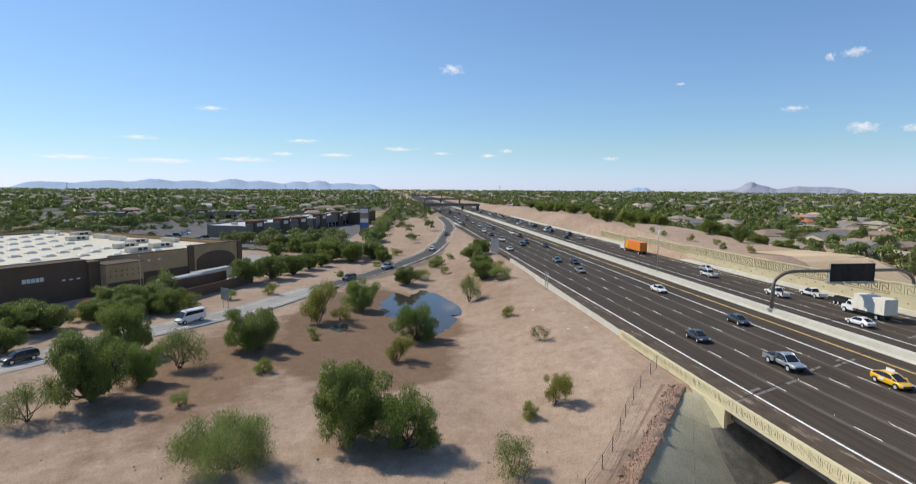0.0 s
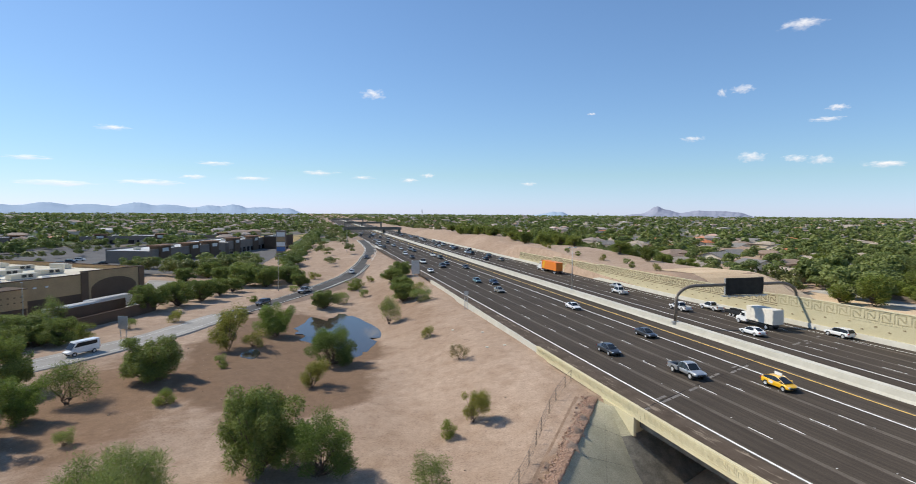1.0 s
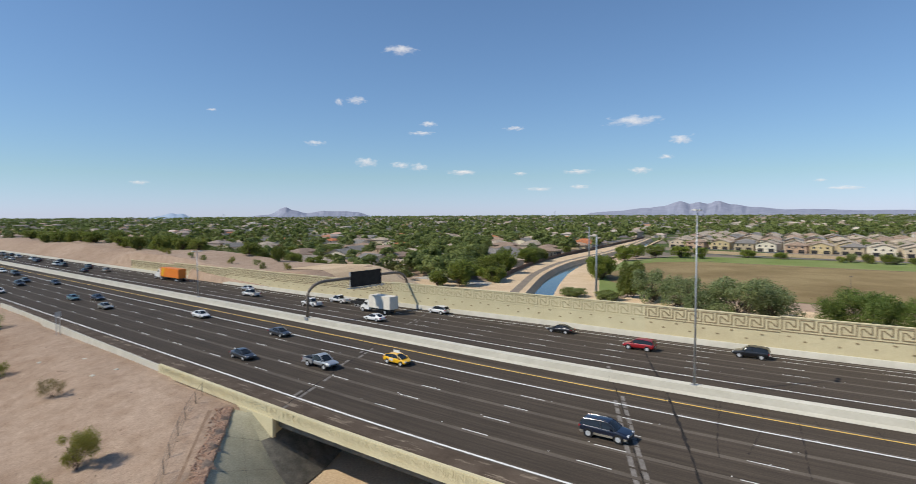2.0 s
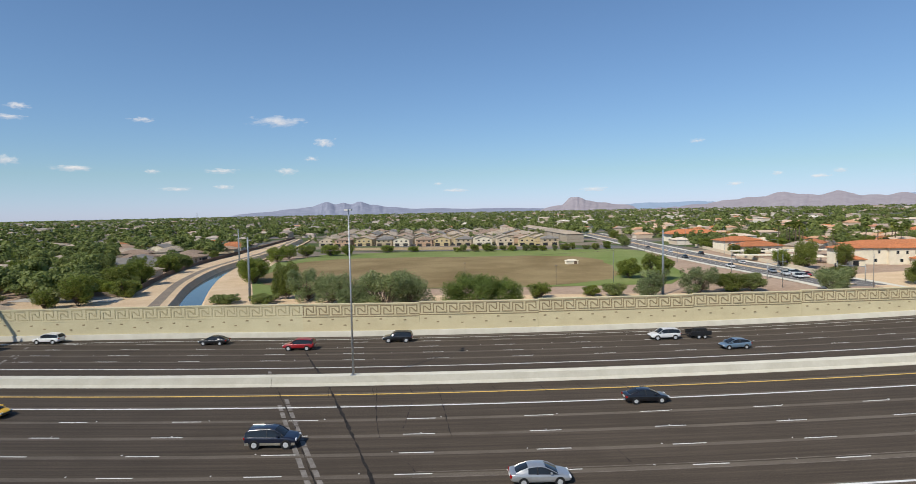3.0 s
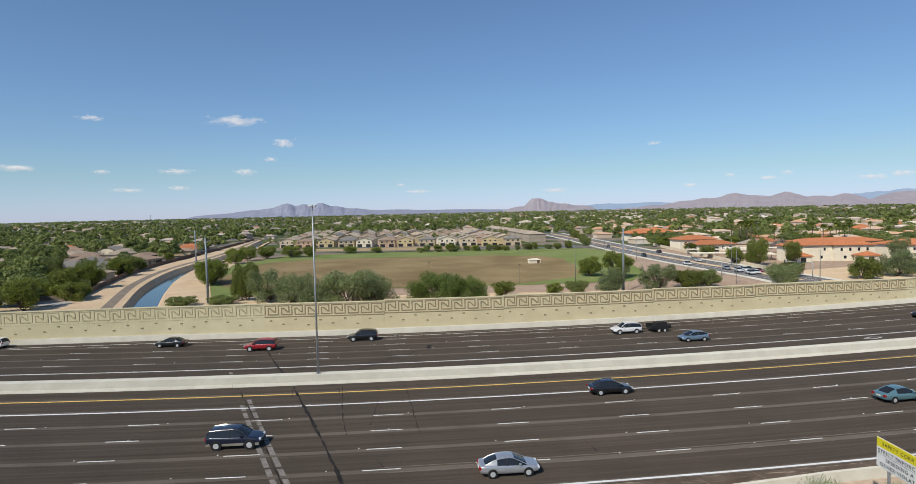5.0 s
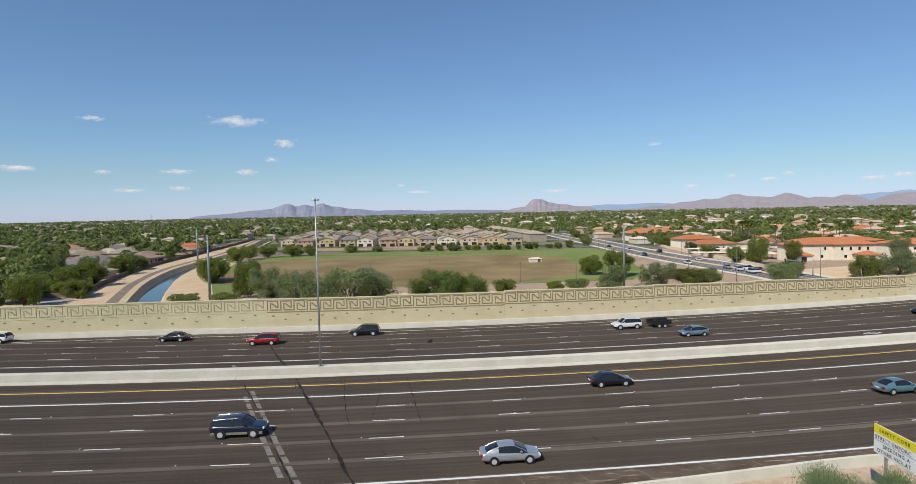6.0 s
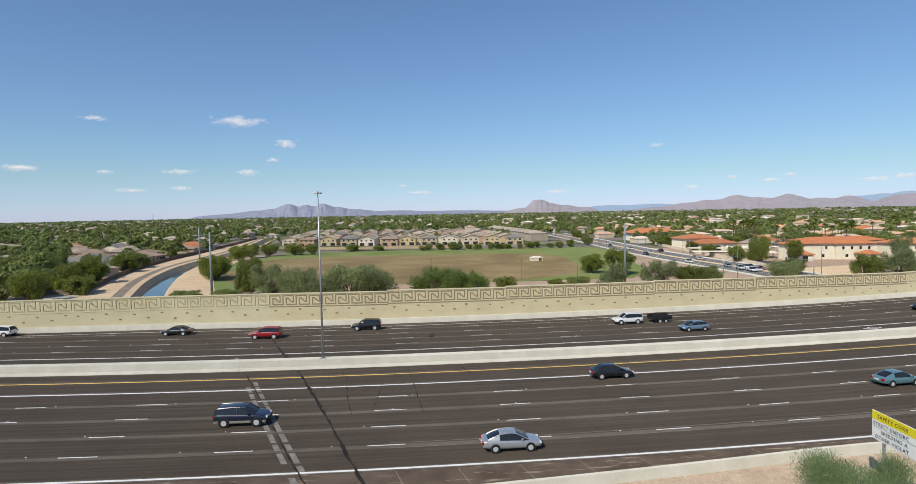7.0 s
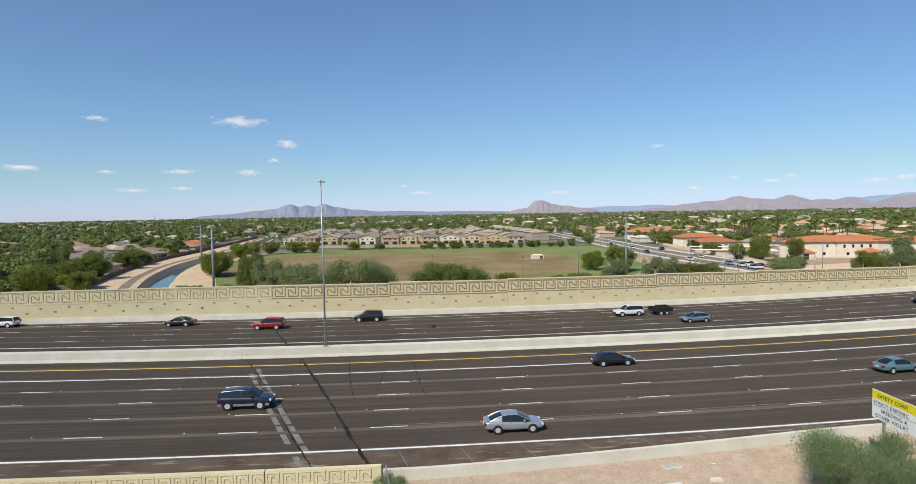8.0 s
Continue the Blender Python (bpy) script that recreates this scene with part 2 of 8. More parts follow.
# dark from stains, and from bridge shade put into the colour
M_DARKCONC = surf("stained_shaded_concrete", (0.15, 0.14, 0.115), (0.26, 0.24, 0.195), 0.8, 7, 0.9, bump=0.3)
M_DIRT = surf("canal_bank_dirt", (0.62, 0.47, 0.31), (0.54, 0.395, 0.25), 0.12, 4, 0.95, bump=0.3)
M_PATH = surf("canal_path", (0.19, 0.16, 0.13), (0.27, 0.22, 0.17), 0.2, 5, 0.95)
M_GRASS = surf("park_grass", (0.145, 0.19, 0.05), (0.20, 0.225, 0.082), 0.05, 6, 0.95, bump=0.3)
M_FIELD = surf("dry_field", (0.18, 0.128, 0.058), (0.265, 0.20, 0.10), 0.05, 4, 0.95, bump=0.3)
M_GOLD = surf("golden_dry_grass", (0.40, 0.29, 0.12), (0.33, 0.24, 0.11), 0.05, 4, 0.95, bump=0.3)
M_ROCK = surf("red_riprap", (0.35, 0.22, 0.155), (0.43, 0.295, 0.215), 2.0, 12, 0.9, bump=0.4)
M_STEEL = surf("galvanised_steel", (0.46, 0.47, 0.47), (0.38, 0.39, 0.40), 1.5, 15, 0.45, 0.6, bump=0.05)
M_DARKSTEEL = surf("weathered_steel", (0.17, 0.135, 0.105), (0.23, 0.19, 0.15), 1.5, 15, 0.6, 0.3, bump=0.05)
M_BLACK = surf("black_panel", (0.012, 0.012, 0.013), (0.022, 0.022, 0.023), 1.0, 15, 0.5, bump=0.03)
M_BARK = surf("bark", (0.10, 0.075, 0.055), (0.17, 0.13, 0.095), 3, 20, 0.95, bump=0.5, where="local")
M_LEAF_MESQ = leaf_material("mesquite_leaves", (0.125, 0.165, 0.036), (0.295, 0.325, 0.085))
M_LEAF_DESERT = leaf_material("desert_tree_leaves", (0.095, 0.135, 0.034), (0.29, 0.335, 0.10), 0.2, 0.32)
M_LEAF_PALO = leaf_material("palo_verde_leaves", (0.16, 0.205, 0.065), (0.3, 0.345, 0.135), 0.2)
M_LEAF_EUC = leaf_material("eucalyptus_leaves", (0.13, 0.17, 0.048), (0.27, 0.31, 0.105), 0.2)
M_LEAF_DARK = leaf_material("dark_leaves", (0.135, 0.185, 0.034), (0.34, 0.39, 0.085))
M_LEAF_GREY = leaf_material("grey_green_leaves", (0.15, 0.20, 0.09), (0.33, 0.385, 0.20), 0.2)
M_LEAF_YEL = leaf_material("yellowing_leaves", (0.18, 0.178, 0.038), (0.33, 0.305, 0.085), 0.2)
M_LEAF_GREEN = leaf_material("fresh_green_leaves", (0.095, 0.155, 0.038), (0.225, 0.295, 0.085))
M_LEAF_CREO = leaf_material("creosote_leaves", (0.14, 0.21, 0.10), (0.28, 0.37, 0.19), 0.1)
M_LEAF_DRY = leaf_material("dry_twigs", (0.17, 0.12, 0.07), (0.26, 0.20, 0.12), 0.3)
M_GLASS = paint("dark_window_glass", (0.02, 0.024, 0.028), 0.06)
M_TYRE = surf("tyre_rubber", (0.015, 0.015, 0.015), (0.03, 0.03, 0.03), 4, 30, 0.85, where="local")
M_RIM = paint("alloy_rim", (0.68, 0.69, 0.70), 0.3, 0.35)
M_TRIM = paint("black_trim", (0.02, 0.02, 0.021), 0.5)
M_LAMPW = paint("headlamp_glass", (0.75, 0.77, 0.80), 0.1)
M_LAMPR = paint("tail_lamp_plastic", (0.35, 0.015, 0.012), 0.2)
M_PLATE = paint("plate_white", (0.7, 0.7, 0.68), 0.5)


# ---------- mesh building ----------
class MB:
    """Collects faces of one mesh, with a material number for each."""
    def __init__(self):
        self.v, self.f, self.mi, self.uvs = [], [], [], []

    def add(self, verts, faces, mi=0, uvs=None):
        o = len(self.v)
        self.v += [tuple(p) for p in verts]
        for f in faces:
            self.f.append([o + i for i in f])
            self.mi.append(mi)
        if uvs:
            self.uvs += uvs
        return self

    def box(self, x0, x1, y0, y1, z0, z1, mi=0, taper=0.0):
        a = taper
        v = [(x0, y0, z0), (x1, y0, z0), (x1, y1, z0), (x0, y1, z0),
             (x0 + a, y0 + a, z1), (x1 - a, y0 + a, z1), (x1 - a, y1 - a, z1), (x0 + a, y1 - a, z1)]
        return self.add(v, [(3, 2, 1, 0), (4, 5, 6, 7), (0, 1, 5, 4), (1, 2, 6, 5), (2, 3, 7, 6), (3, 0, 4, 7)], mi)

    def tube(self, pts, radii, n=8, mi=0, cap=True):
        rings = []
        for i, p in enumerate(pts):
            p = Vector(p)
            d = Vector(pts[min(i + 1, len(pts) - 1)]) - Vector(pts[max(i - 1, 0)])
            d.normalize()
            a = d.cross(Vector((0, 0, 1)) if abs(d.z) < 0.9 else Vector((1, 0, 0))).normalized()
            b = d.cross(a)
            rings.append([p + radii[i] * (math.cos(2 * math.pi * j / n) * a + math.sin(2 * math.pi * j / n) * b) for j in range(n)])
        v = [q for r in rings for q in r]
        f = [(i * n + j, i * n + (j + 1) % n, (i + 1) * n + (j + 1) % n, (i + 1) * n + j) for i in range(len(pts) - 1) for j in range(n)]
        if cap:
            f += [tuple(range(n)), tuple(range((len(pts) - 1) * n, len(pts) * n))[::-1]]
        return self.add(v, f, mi)

    def loft(self, rings, mi=0, cap=True):
        n = len(rings[0])
        v = [q for r in rings for q in r]
        f = [(i * n + j, i * n + (j + 1) % n, (i + 1) * n + (j + 1) % n, (i + 1) * n + j) for i in range(len(rings) - 1) for j in range(n)]
        if cap:
            f += [tuple(range(n))[::-1], tuple(range((len(rings) - 1) * n, len(rings) * n))]
        return self.add(v, f, mi)

    def prism(self, poly, z0, z1, mi=0):
        n = len(poly)
        return self.loft([[(x, y, z0) for x, y in poly], [(x, y, z1) for x, y in poly]], mi)

    def make(self, name, mats, parent=None, label="", smooth=False, bevel=0.0, kind="", weld=False):
        me = bpy.data.meshes.new(name)
        me.from_pydata(self.v, [], self.f)
        for m in (mats if isinstance(mats, (list, tuple)) else [mats]):
            me.materials.append(m)
        me.polygons.foreach_set("material_index", self.mi)
        if self.uvs:
            layer = me.uv_layers.new(name="UVMap")
            flat = [c for f in self.f for i in f for c in self.uvs[i]]
            layer.data.foreach_set("uv", flat)
        if smooth:
            me.polygons.foreach_set("use_smooth", [True] * len(me.polygons))
        bm = bmesh.new()
        bm.from_mesh(me)
        if weld:
            bmesh.ops.remove_doubles(bm, verts=bm.verts, dist=0.002)
        bmesh.ops.recalc_face_normals(bm, faces=bm.faces)
        if bevel:
            bmesh.ops.bevel(bm, geom=[e for e in bm.edges if e.calc_face_angle(0) > 0.6], offset=bevel, segments=2, affect="EDGES", clamp_overlap=True)
        bm.to_mesh(me)
        bm.free()
        ob = new(name, me)
        if parent:
            ob.parent = parent
        return tagged(ob, label, kind=kind)


def part(name, mb, mats, parent, label="", smooth=False, bevel=0.0, weld=False):
    """Links a mesh as one object under a thing or under a part."""
    return mb.make(name, mats, parent, label, smooth, bevel, "", weld)


def np_mesh(name, verts, faces, mat):
    """A large mesh from arrays: all faces have as many corners."""
    me = bpy.data.meshes.new(name)
    faces = np.asarray(faces, dtype=np.int32)
    k = faces.shape[1]
    me.vertices.add(len(verts))
    me.vertices.foreach_set("co", np.asarray(verts, dtype=np.float32).ravel())
    me.loops.add(faces.size)
    me.loops.foreach_set("vertex_index", faces.ravel())
    me.polygons.add(len(faces))
    me.polygons.foreach_set("loop_start", np.arange(0, faces.size, k, dtype=np.int32))
    me.materials.append(mat)
    me.update()
    me.validate()
    return me


# ---------- the lie of the land ----------
def edge_y(x):
    """y of the near carriageway's outer edge line, from which all offsets across the road count."""
    if x < -50:
        return 39.2 - 0.015 * (x + 50)
    v = min(x + 50, 230.0)
    y = 39.2 - 0.015 * v + 0.00085 * v * v
    return y + (x - 180) * 0.376 if x > 180 else y


def edge_dir(x):
    s = (edge_y(x + 0.5) - edge_y(x - 0.5))
    return s / math.hypot(1, s), 1 / math.hypot(1, s)


def wall_off(x):
    return 51.0 + 4.5 * min(1, max(0, (x + 125) / 75))


def kerb_off(x):
    return -4.5 + 2.2 * min(1, max(0, (x + 2) / 30)) + 0.016 * min(95, max(0, -65 - x))


def road_z(o):
    return -0.02 * abs(o - 27.0)


def road_pt(x, o, z=None):
    """A point at offset o across the road, square to it at station x."""
    s, c = edge_dir(x)
    return (x - o * s, edge_y(x) + o * c, road_z(o) if z is None else z)


CANAL = [(-183, 560), (-156, 440), (-140, 360), (-132.5, 300), (-126, 262), (-112, 215), (-92.8, 169), (-70, 118), (-46, 66), (-31, 34), (-13, 12), (10, -8), (60, -36)]


def near_line(x, y, line):
    """Signed distance to a polyline (positive on its left) and the place along it."""
    best, along, total = (1e9, 0), 0, 0
    for (ax, ay), (bx, by) in zip(line, line[1:]):
        dx, dy = bx - ax, by - ay
        ln = math.hypot(dx, dy)
        t = min(1, max(0, ((x - ax) * dx + (y - ay) * dy) / (ln * ln)))
        d = math.hypot(x - ax - t * dx, y - ay - t * dy)
        if d < abs(best[0]):
            best = (math.copysign(d, dx * (y - ay) - dy * (x - ax)), total + t * ln)
        total += ln
    return best


def smooth(t):
    t = min(1.0, max(0.0, t))
    return t * t * (3 - 2 * t)


def ground_z(x, y):
    e = edge_y(x)
    o = y - e
    if o < kerb_off(x):
        d = kerb_off(x) - o
        rise = smooth((-150 - x) / 170) * smooth((y + 15) / 45)
        low = -5.0 + 4.2 * rise
        z = -0.75 + (low + 0.75) * smooth(d / 24)
        z -= 1.3 * math.exp(-((x + 124) / 26) ** 2 - ((y - 8) / 13) ** 2)
        z += 0.18 * math.sin(x * 0.21 + y * 0.13) * math.sin(y * 0.17 - x * 0.07) * smooth(d / 10)
    elif o <= wall_off(x) + 0.6:
        z = -1.3
    else:
        d = o - wall_off(x) - 0.6
        z = -5.5
        w = smooth((-98 - x) / 28)
        if w > 0:
            top = (5.2 + 0.9 * math.sin(x * 0.05)) * (1 - 0.7 * smooth((-420 - x) / 300))
            open_side = smooth((-233 - x) / 40)
            front = smooth(d / 16) * open_side + (1 - open_side)
            berm = (-0.9 + (top + 0.9) * front) if d < 16 else top + (-5.5 - top) * smooth((d - 26) / 26)
            z = z + (berm - z) * w
    if -4.6 <= o <= wall_off(x) and -51.0 < x + 0.47 * (o + 5) < -10.0:      # open under the bridge
        z = -8.0
    if -62 < x < -20 and o < -4.2 and y > 12:      # cut beside the bridge, under the slope paving
        if x - (-57.0 + (33.4 - y) * 1.173) > 0.4:
            z = -8.0
    if abs(x) < 260 and y < 600:
        c = abs(near_line(x, y, CANAL)[0])
        if c < 26:
            z = min(z, -8.2 + max(0, c - 5.5) * (0.5 if y < 110 else 0.8))
    return z


def spline(pts, step):
    """Points along a smooth curve through pts, about a step apart."""
    pts = [Vector(p) for p in pts]
    out = []
    for i in range(len(pts) - 1):
        p0, p1, p2, p3 = pts[max(i - 1, 0)], pts[i], pts[i + 1], pts[min(i + 2, len(pts) - 1)]
        n = max(1, int((p2 - p1).length / step))
        for j in range(n):
            t = j / n
            out.append(0.5 * (2 * p1 + (p2 - p0) * t + (2 * p0 - 5 * p1 + 4 * p2 - p3) * t * t + (3 * p1 - p0 - 3 * p2 + p3) * t ** 3))
    return out + [pts[-1]]


def sweep(name, line, section, mat, parent=None, label="", kind="", base=None):
    """A strip along a line (x, y, z) with a cross section of (offset to the left, height)."""
    mb = MB()
    n = len(section)
    s = 0.0
    for i, p in enumerate(line):
        d = line[min(i + 1, len(line) - 1)] - line[max(i - 1, 0)]
        d.z = 0
        d.normalize()
        left = Vector((-d.y, d.x, 0))
        if i:
            s += (p - line[i - 1]).length
        for off, h in section:
            q = p + left * off
            mb.v.append((q.x, q.y, (base(q.x, q.y) if base else q.z) + h))
            mb.uvs.append((s, off))
    for i in range(len(line) - 1):
        for j in range(n - 1):
            mb.f.append([i * n + j, i * n + j + 1, (i + 1) * n + j + 1, (i + 1) * n + j])
            mb.mi.append(0)
    return mb.make(name, mat, parent, label, kind=kind)


def road_sweep(name, x0, x1, step, section, mat, vshift=0.0, label="", kind="structure", parent=None):
    """A strip along the freeway; the section is (offset, height over the carriageway), or offsets by station."""
    mb = MB()
    n = len(section)
    count = int(round((x1 - x0) / step)) + 1
    for i in range(count):
        x = x0 + (x1 - x0) * i / (count - 1)
        for off, h in section:
            o = off(x) if callable(off) else off
            p = road_pt(x, o)
            mb.v.append((p[0], p[1], p[2] + h))
            mb.uvs.append((x, o - vshift))
    for i in range(count - 1):
        for j in range(n - 1):
            mb.f.append([i * n + j, i * n + j + 1, (i + 1) * n + j + 1, (i + 1) * n + j])
            mb.mi.append(0)
    return mb.make(name, mat, parent, label, kind=kind)


# ground: one sheet, fine near the road and coarser outwards
def axis(parts):
    out = []
    for a, b, step in parts:
        out += list(np.arange(a, b, step))
    return out + [parts[-1][1]]


gx = axis([(-4800, -1400, 200), (-1400, -420, 35), (-420, -200, 8), (-200, 130, 2.2), (130, 300, 8), (300, 1000, 50), (1000, 4800, 200)])
gy = axis([(-4800, -1000, 200), (-1000, -200, 40), (-200, -80, 8), (-80, 125, 1.8), (125, 310, 3.5), (310, 620, 10), (620, 1200, 40), (1200, 4900, 200)])
gv = np.array([(x, y, ground_z(x, y)) for x in gx for y in gy])
ny = len(gy)
ii, jj = np.meshgrid(np.arange(len(gx) - 1), np.arange(ny - 1), indexing="ij")
a0 = (ii * ny + jj).ravel()
gf = np.stack([a0, a0 + ny, a0 + ny + 1, a0 + 1], axis=1)
ground = new("ground", np_mesh("ground", gv, gf, M_GROUND))
ground.data.polygons.foreach_set("use_smooth", [True] * len(ground.data.polygons))
tagged(ground, "pinkish tan desert gravel ground with a damp brown basin", "ground", kind="structure")

# ---------- the freeway ----------
HOV_N, YEL_N, MED_N, MED_F, YEL_F, HOV_F = 19.2, 23.0, 26.0, 28.0, 30.6, 34.5
ROWS_N, ROWS_F = (4.1, 7.95, 11.85, 15.6), (38.7, 42.5, 46.4, 50.3)


def far_edge(x):
    return wall_off(x) - 2.9


road_sweep("road", -1500, 420, 6, [(-0.4, 0), (6, 0), (12, 0), (19, 0), (MED_N + 0.2, 0)], M_ASPHALT, 0, "dark asphalt carriageway with pale lane seams, near the basin")
road_sweep("road", -1500, 420, 6, [(MED_F - 0.2, 0), (HOV_F, 0), (42, 0), (lambda x: wall_off(x) + 0.1, 0)], M_ASPHALT, HOV_F, "dark asphalt carriageway with pale lane seams, below the wall")
road_sweep("shoulder", -330, 420, 4, [(lambda x: kerb_off(x), -0.01), (-0.4, 0.0)], M_SHOULDER, 0, "dusty asphalt shoulder with cross joints")

WHITE_LINES = [("edge_line", 0.0, 0.13, M_WHITE), ("lane_line", HOV_N, 0.13, M_WHITE), ("edge_line", YEL_N, 0.12, M_YELLOW),
               ("edge_line", YEL_F, 0.11, M_YELLOW), ("lane_line", HOV_F, 0.13, M_WHITE)]
for nm, o, w, m in WHITE_LINES:
    road_sweep(nm, -1400, 400, 4, [(o - w, 0.006), (o + w, 0.006)], m, 0, ("yellow" if m is M_YELLOW else "white") + " painted line along the freeway")
road_sweep("edge_line", -1400, 400, 4, [(lambda x: far_edge(x) - 0.1, 0.006), (lambda x: far_edge(x) + 0.1, 0.006)], M_WHITE, 0, "white painted edge line beside the wall")


def dashes(offset, first, step, ln, label):
    """Painted dashes along one lane line, counted from the station of one of them."""
    mb = MB()
    x = first - step * 96
    while x < 380:
        p = [road_pt(x + a, offset + b) for a, b in ((0, -0.065), (ln, -0.065), (ln, 0.065), (0, 0.065))]
        mb.add([(q[0], q[1], q[2] + 0.007) for q in p], [(0, 1, 2, 3)])
        x += step
    mb.make("lane_dashes", M_WHITE, None, label, kind="structure")


for o in ROWS_N:
    dashes(o, -19.8, 12.3, 3.1, "white lane dashes on the near carriageway")
for o, first in zip(ROWS_F, (-19.3, -20.1, -20.9, -20.8)):
    dashes(o, first, 12.85, 3.35, "white lane dashes on the far carriageway")


def vec_line(pts):
    return [Vector(p) for p in pts]


# median barrier: a broad concrete barrier, in lengths
for x0, x1 in [(-1400, -400), (-400, -150), (-150, -25.52), (-25.48, 90), (90.2, 400)]:
    road_sweep("median_barrier", x0, x1, 4 if x0 > -400 else 10,
               [(MED_N, 0), (MED_N + 0.03, 0.08), (MED_N + 0.28, 0.32), (MED_N + 0.42, 1.07), (MED_F - 0.42, 1.07), (MED_F - 0.28, 0.32), (MED_F - 0.03, 0.08), (MED_F, 0)],
               M_CONC, 0, "pale concrete median barrier with a broad flat top")

# low barrier beside the near shoulder
KERB = [(lambda x, k=k: kerb_off(x) - k, h) for k, h in ((0, 0), (0.05, 0.1), (0.12, 0.74), (0.4, 0.74), (0.5, -1.2))]
road_sweep("roadside_barrier", -166, -78.1, 3, KERB, M_CONC, 0, "low pale concrete barrier beside the shoulder")
road_sweep("roadside_barrier", -5.9, 210, 3, KERB, M_CONC, 0, "low pale concrete barrier beside the shoulder")
mb = MB()
for i in range(20):
    x = -5.0 + i * 4.6
    a, b = road_pt(x, -0.5), road_pt(x + 1.1, kerb_off(x) + 0.05)
    dx = 0.022
    mb.add([(a[0] - dx, a[1], a[2] + 0.012), (a[0] + dx, a[1], a[2] + 0.012), (b[0] + dx, b[1], b[2] + 0.012), (b[0] - dx, b[1], b[2] + 0.012)], [(0, 1, 2, 3)])
mb.make("shoulder_joints", surf("pale_joint_filler", (0.24, 0.20, 0.155), (0.32, 0.27, 0.21), 1.5, 12, 0.9), None, "pale cross joints in the shoulder", kind="structure")
mb = MB()
offs = (0.3, 0.9, 1.8, 3.0, 4.6)
count = 90
for i in range(count + 1):
    x = -5.5 + i * 1.5
    for d in offs:
        p = road_pt(x, kerb_off(x) - d)
        mb.v.append((p[0], p[1], -0.66 if d < 0.5 else ground_z(p[0], p[1]) + (0.10, 0.09, 0.07, -0.1)[offs.index(d) - 1]))
for i in range(count):
    for j in range(4):
        a = i * 5 + j
        mb.f.append([a, a + 1, a + 6, a + 5])
        mb.mi.append(0)
mb.make("verge", M_GROUND, None, "pale sandy verge below the shoulder barrier", kind="structure", smooth=True)
# raised pavement markers along the lane lines, and the diamond of the car-pool lane
mb = MB()
for o in (*ROWS_N, HOV_N, *ROWS_F, HOV_F):
    x = -160.0 + (o * 3.7) % 12
    while x < 110:
        p = road_pt(x, o + 0.25)
        mb.box(p[0] - 0.055, p[0] + 0.055, p[1] - 0.055, p[1] + 0.055, p[2] + 0.002, p[2] + 0.025, taper=0.02)
        x += 12.2
ob = mb.make("road_markers", M_WHITE, None, "small raised pale pavement markers along the lanes", kind="stuff")
for cx in (68.4, 10.0 - 260):
    mb = MB()
    out = [road_pt(cx + a, 32.7 + b) for a, b in ((-1.9, 0), (0, -0.62), (1.9, 0), (0, 0.62))]
    inn = [road_pt(cx + a, 32.7 + b) for a, b in ((-1.35, 0), (0, -0.42), (1.35, 0), (0, 0.42))]
    mb.add([(q[0], q[1], q[2] + 0.008) for q in out + inn], [(k, (k + 1) % 4, 4 + (k + 1) % 4, 4 + k) for k in range(4)])
    mb.make("lane_diamond", M_WHITE, None, "white painted diamond on the car-pool lane", kind="structure")


# ---------- fret-patterned walls ----------
def fret(w, h, t, proud):
    """One key of the fret: a running line that hooks round a stepped diagonal, in raised bars."""
    mb = MB()
    def bar(x0, x1, z0, z1):
        mb.box(x0, x1, -proud, 0.02, z0, z1)
    lt, rt, mid = w * 0.23, w * 0.83, h * 0.74
    bar(0, t, 0, h)
    bar(t, rt, h - t, h)
    bar(rt - t, rt, h * 0.26, h - t)
    bar(rt - t * 2.0, rt - t, h * 0.26, h * 0.26 + t)
    bar(lt, lt + t, t, mid)
    bar(lt + t, w * 0.44, mid - t, mid)
    bar(lt, w * 0.997, 0, t)
    d = (rt - t * 1.6 - w * 0.40) / 4
    for i in range(4):
        a, b = w * 0.40 + i * d, mid - t * 0.5 - i * h * 0.098
        bar(a, a + d * 1.05, b - h * 0.12, b)
    return mb


def facing(x, o, z, lean=0.0):
    """A pose on a wall along the road: local x runs along it, local y into it; lean is the wall's drift from the road."""
    s, c = edge_dir(x)
    p = road_pt(x, o, 0)
    return Matrix.Translation((p[0], p[1], z)) @ Matrix.Rotation(math.atan2(s, c) + lean, 4, "Z")


def on_wall(x, z):
    """A pose on the retaining wall's face."""
    return facing(x, wall_off(x) - 0.005, z, math.atan(wall_off(x + 1.2) - wall_off(x - 1.2)) / 2.4)


def share(ob, name, m, parent):
    """Another object on the same mesh, at the pose m, as a part of parent."""
    o = new(name, ob.data)
    o.parent = parent
    o.matrix_basis = m
    return o


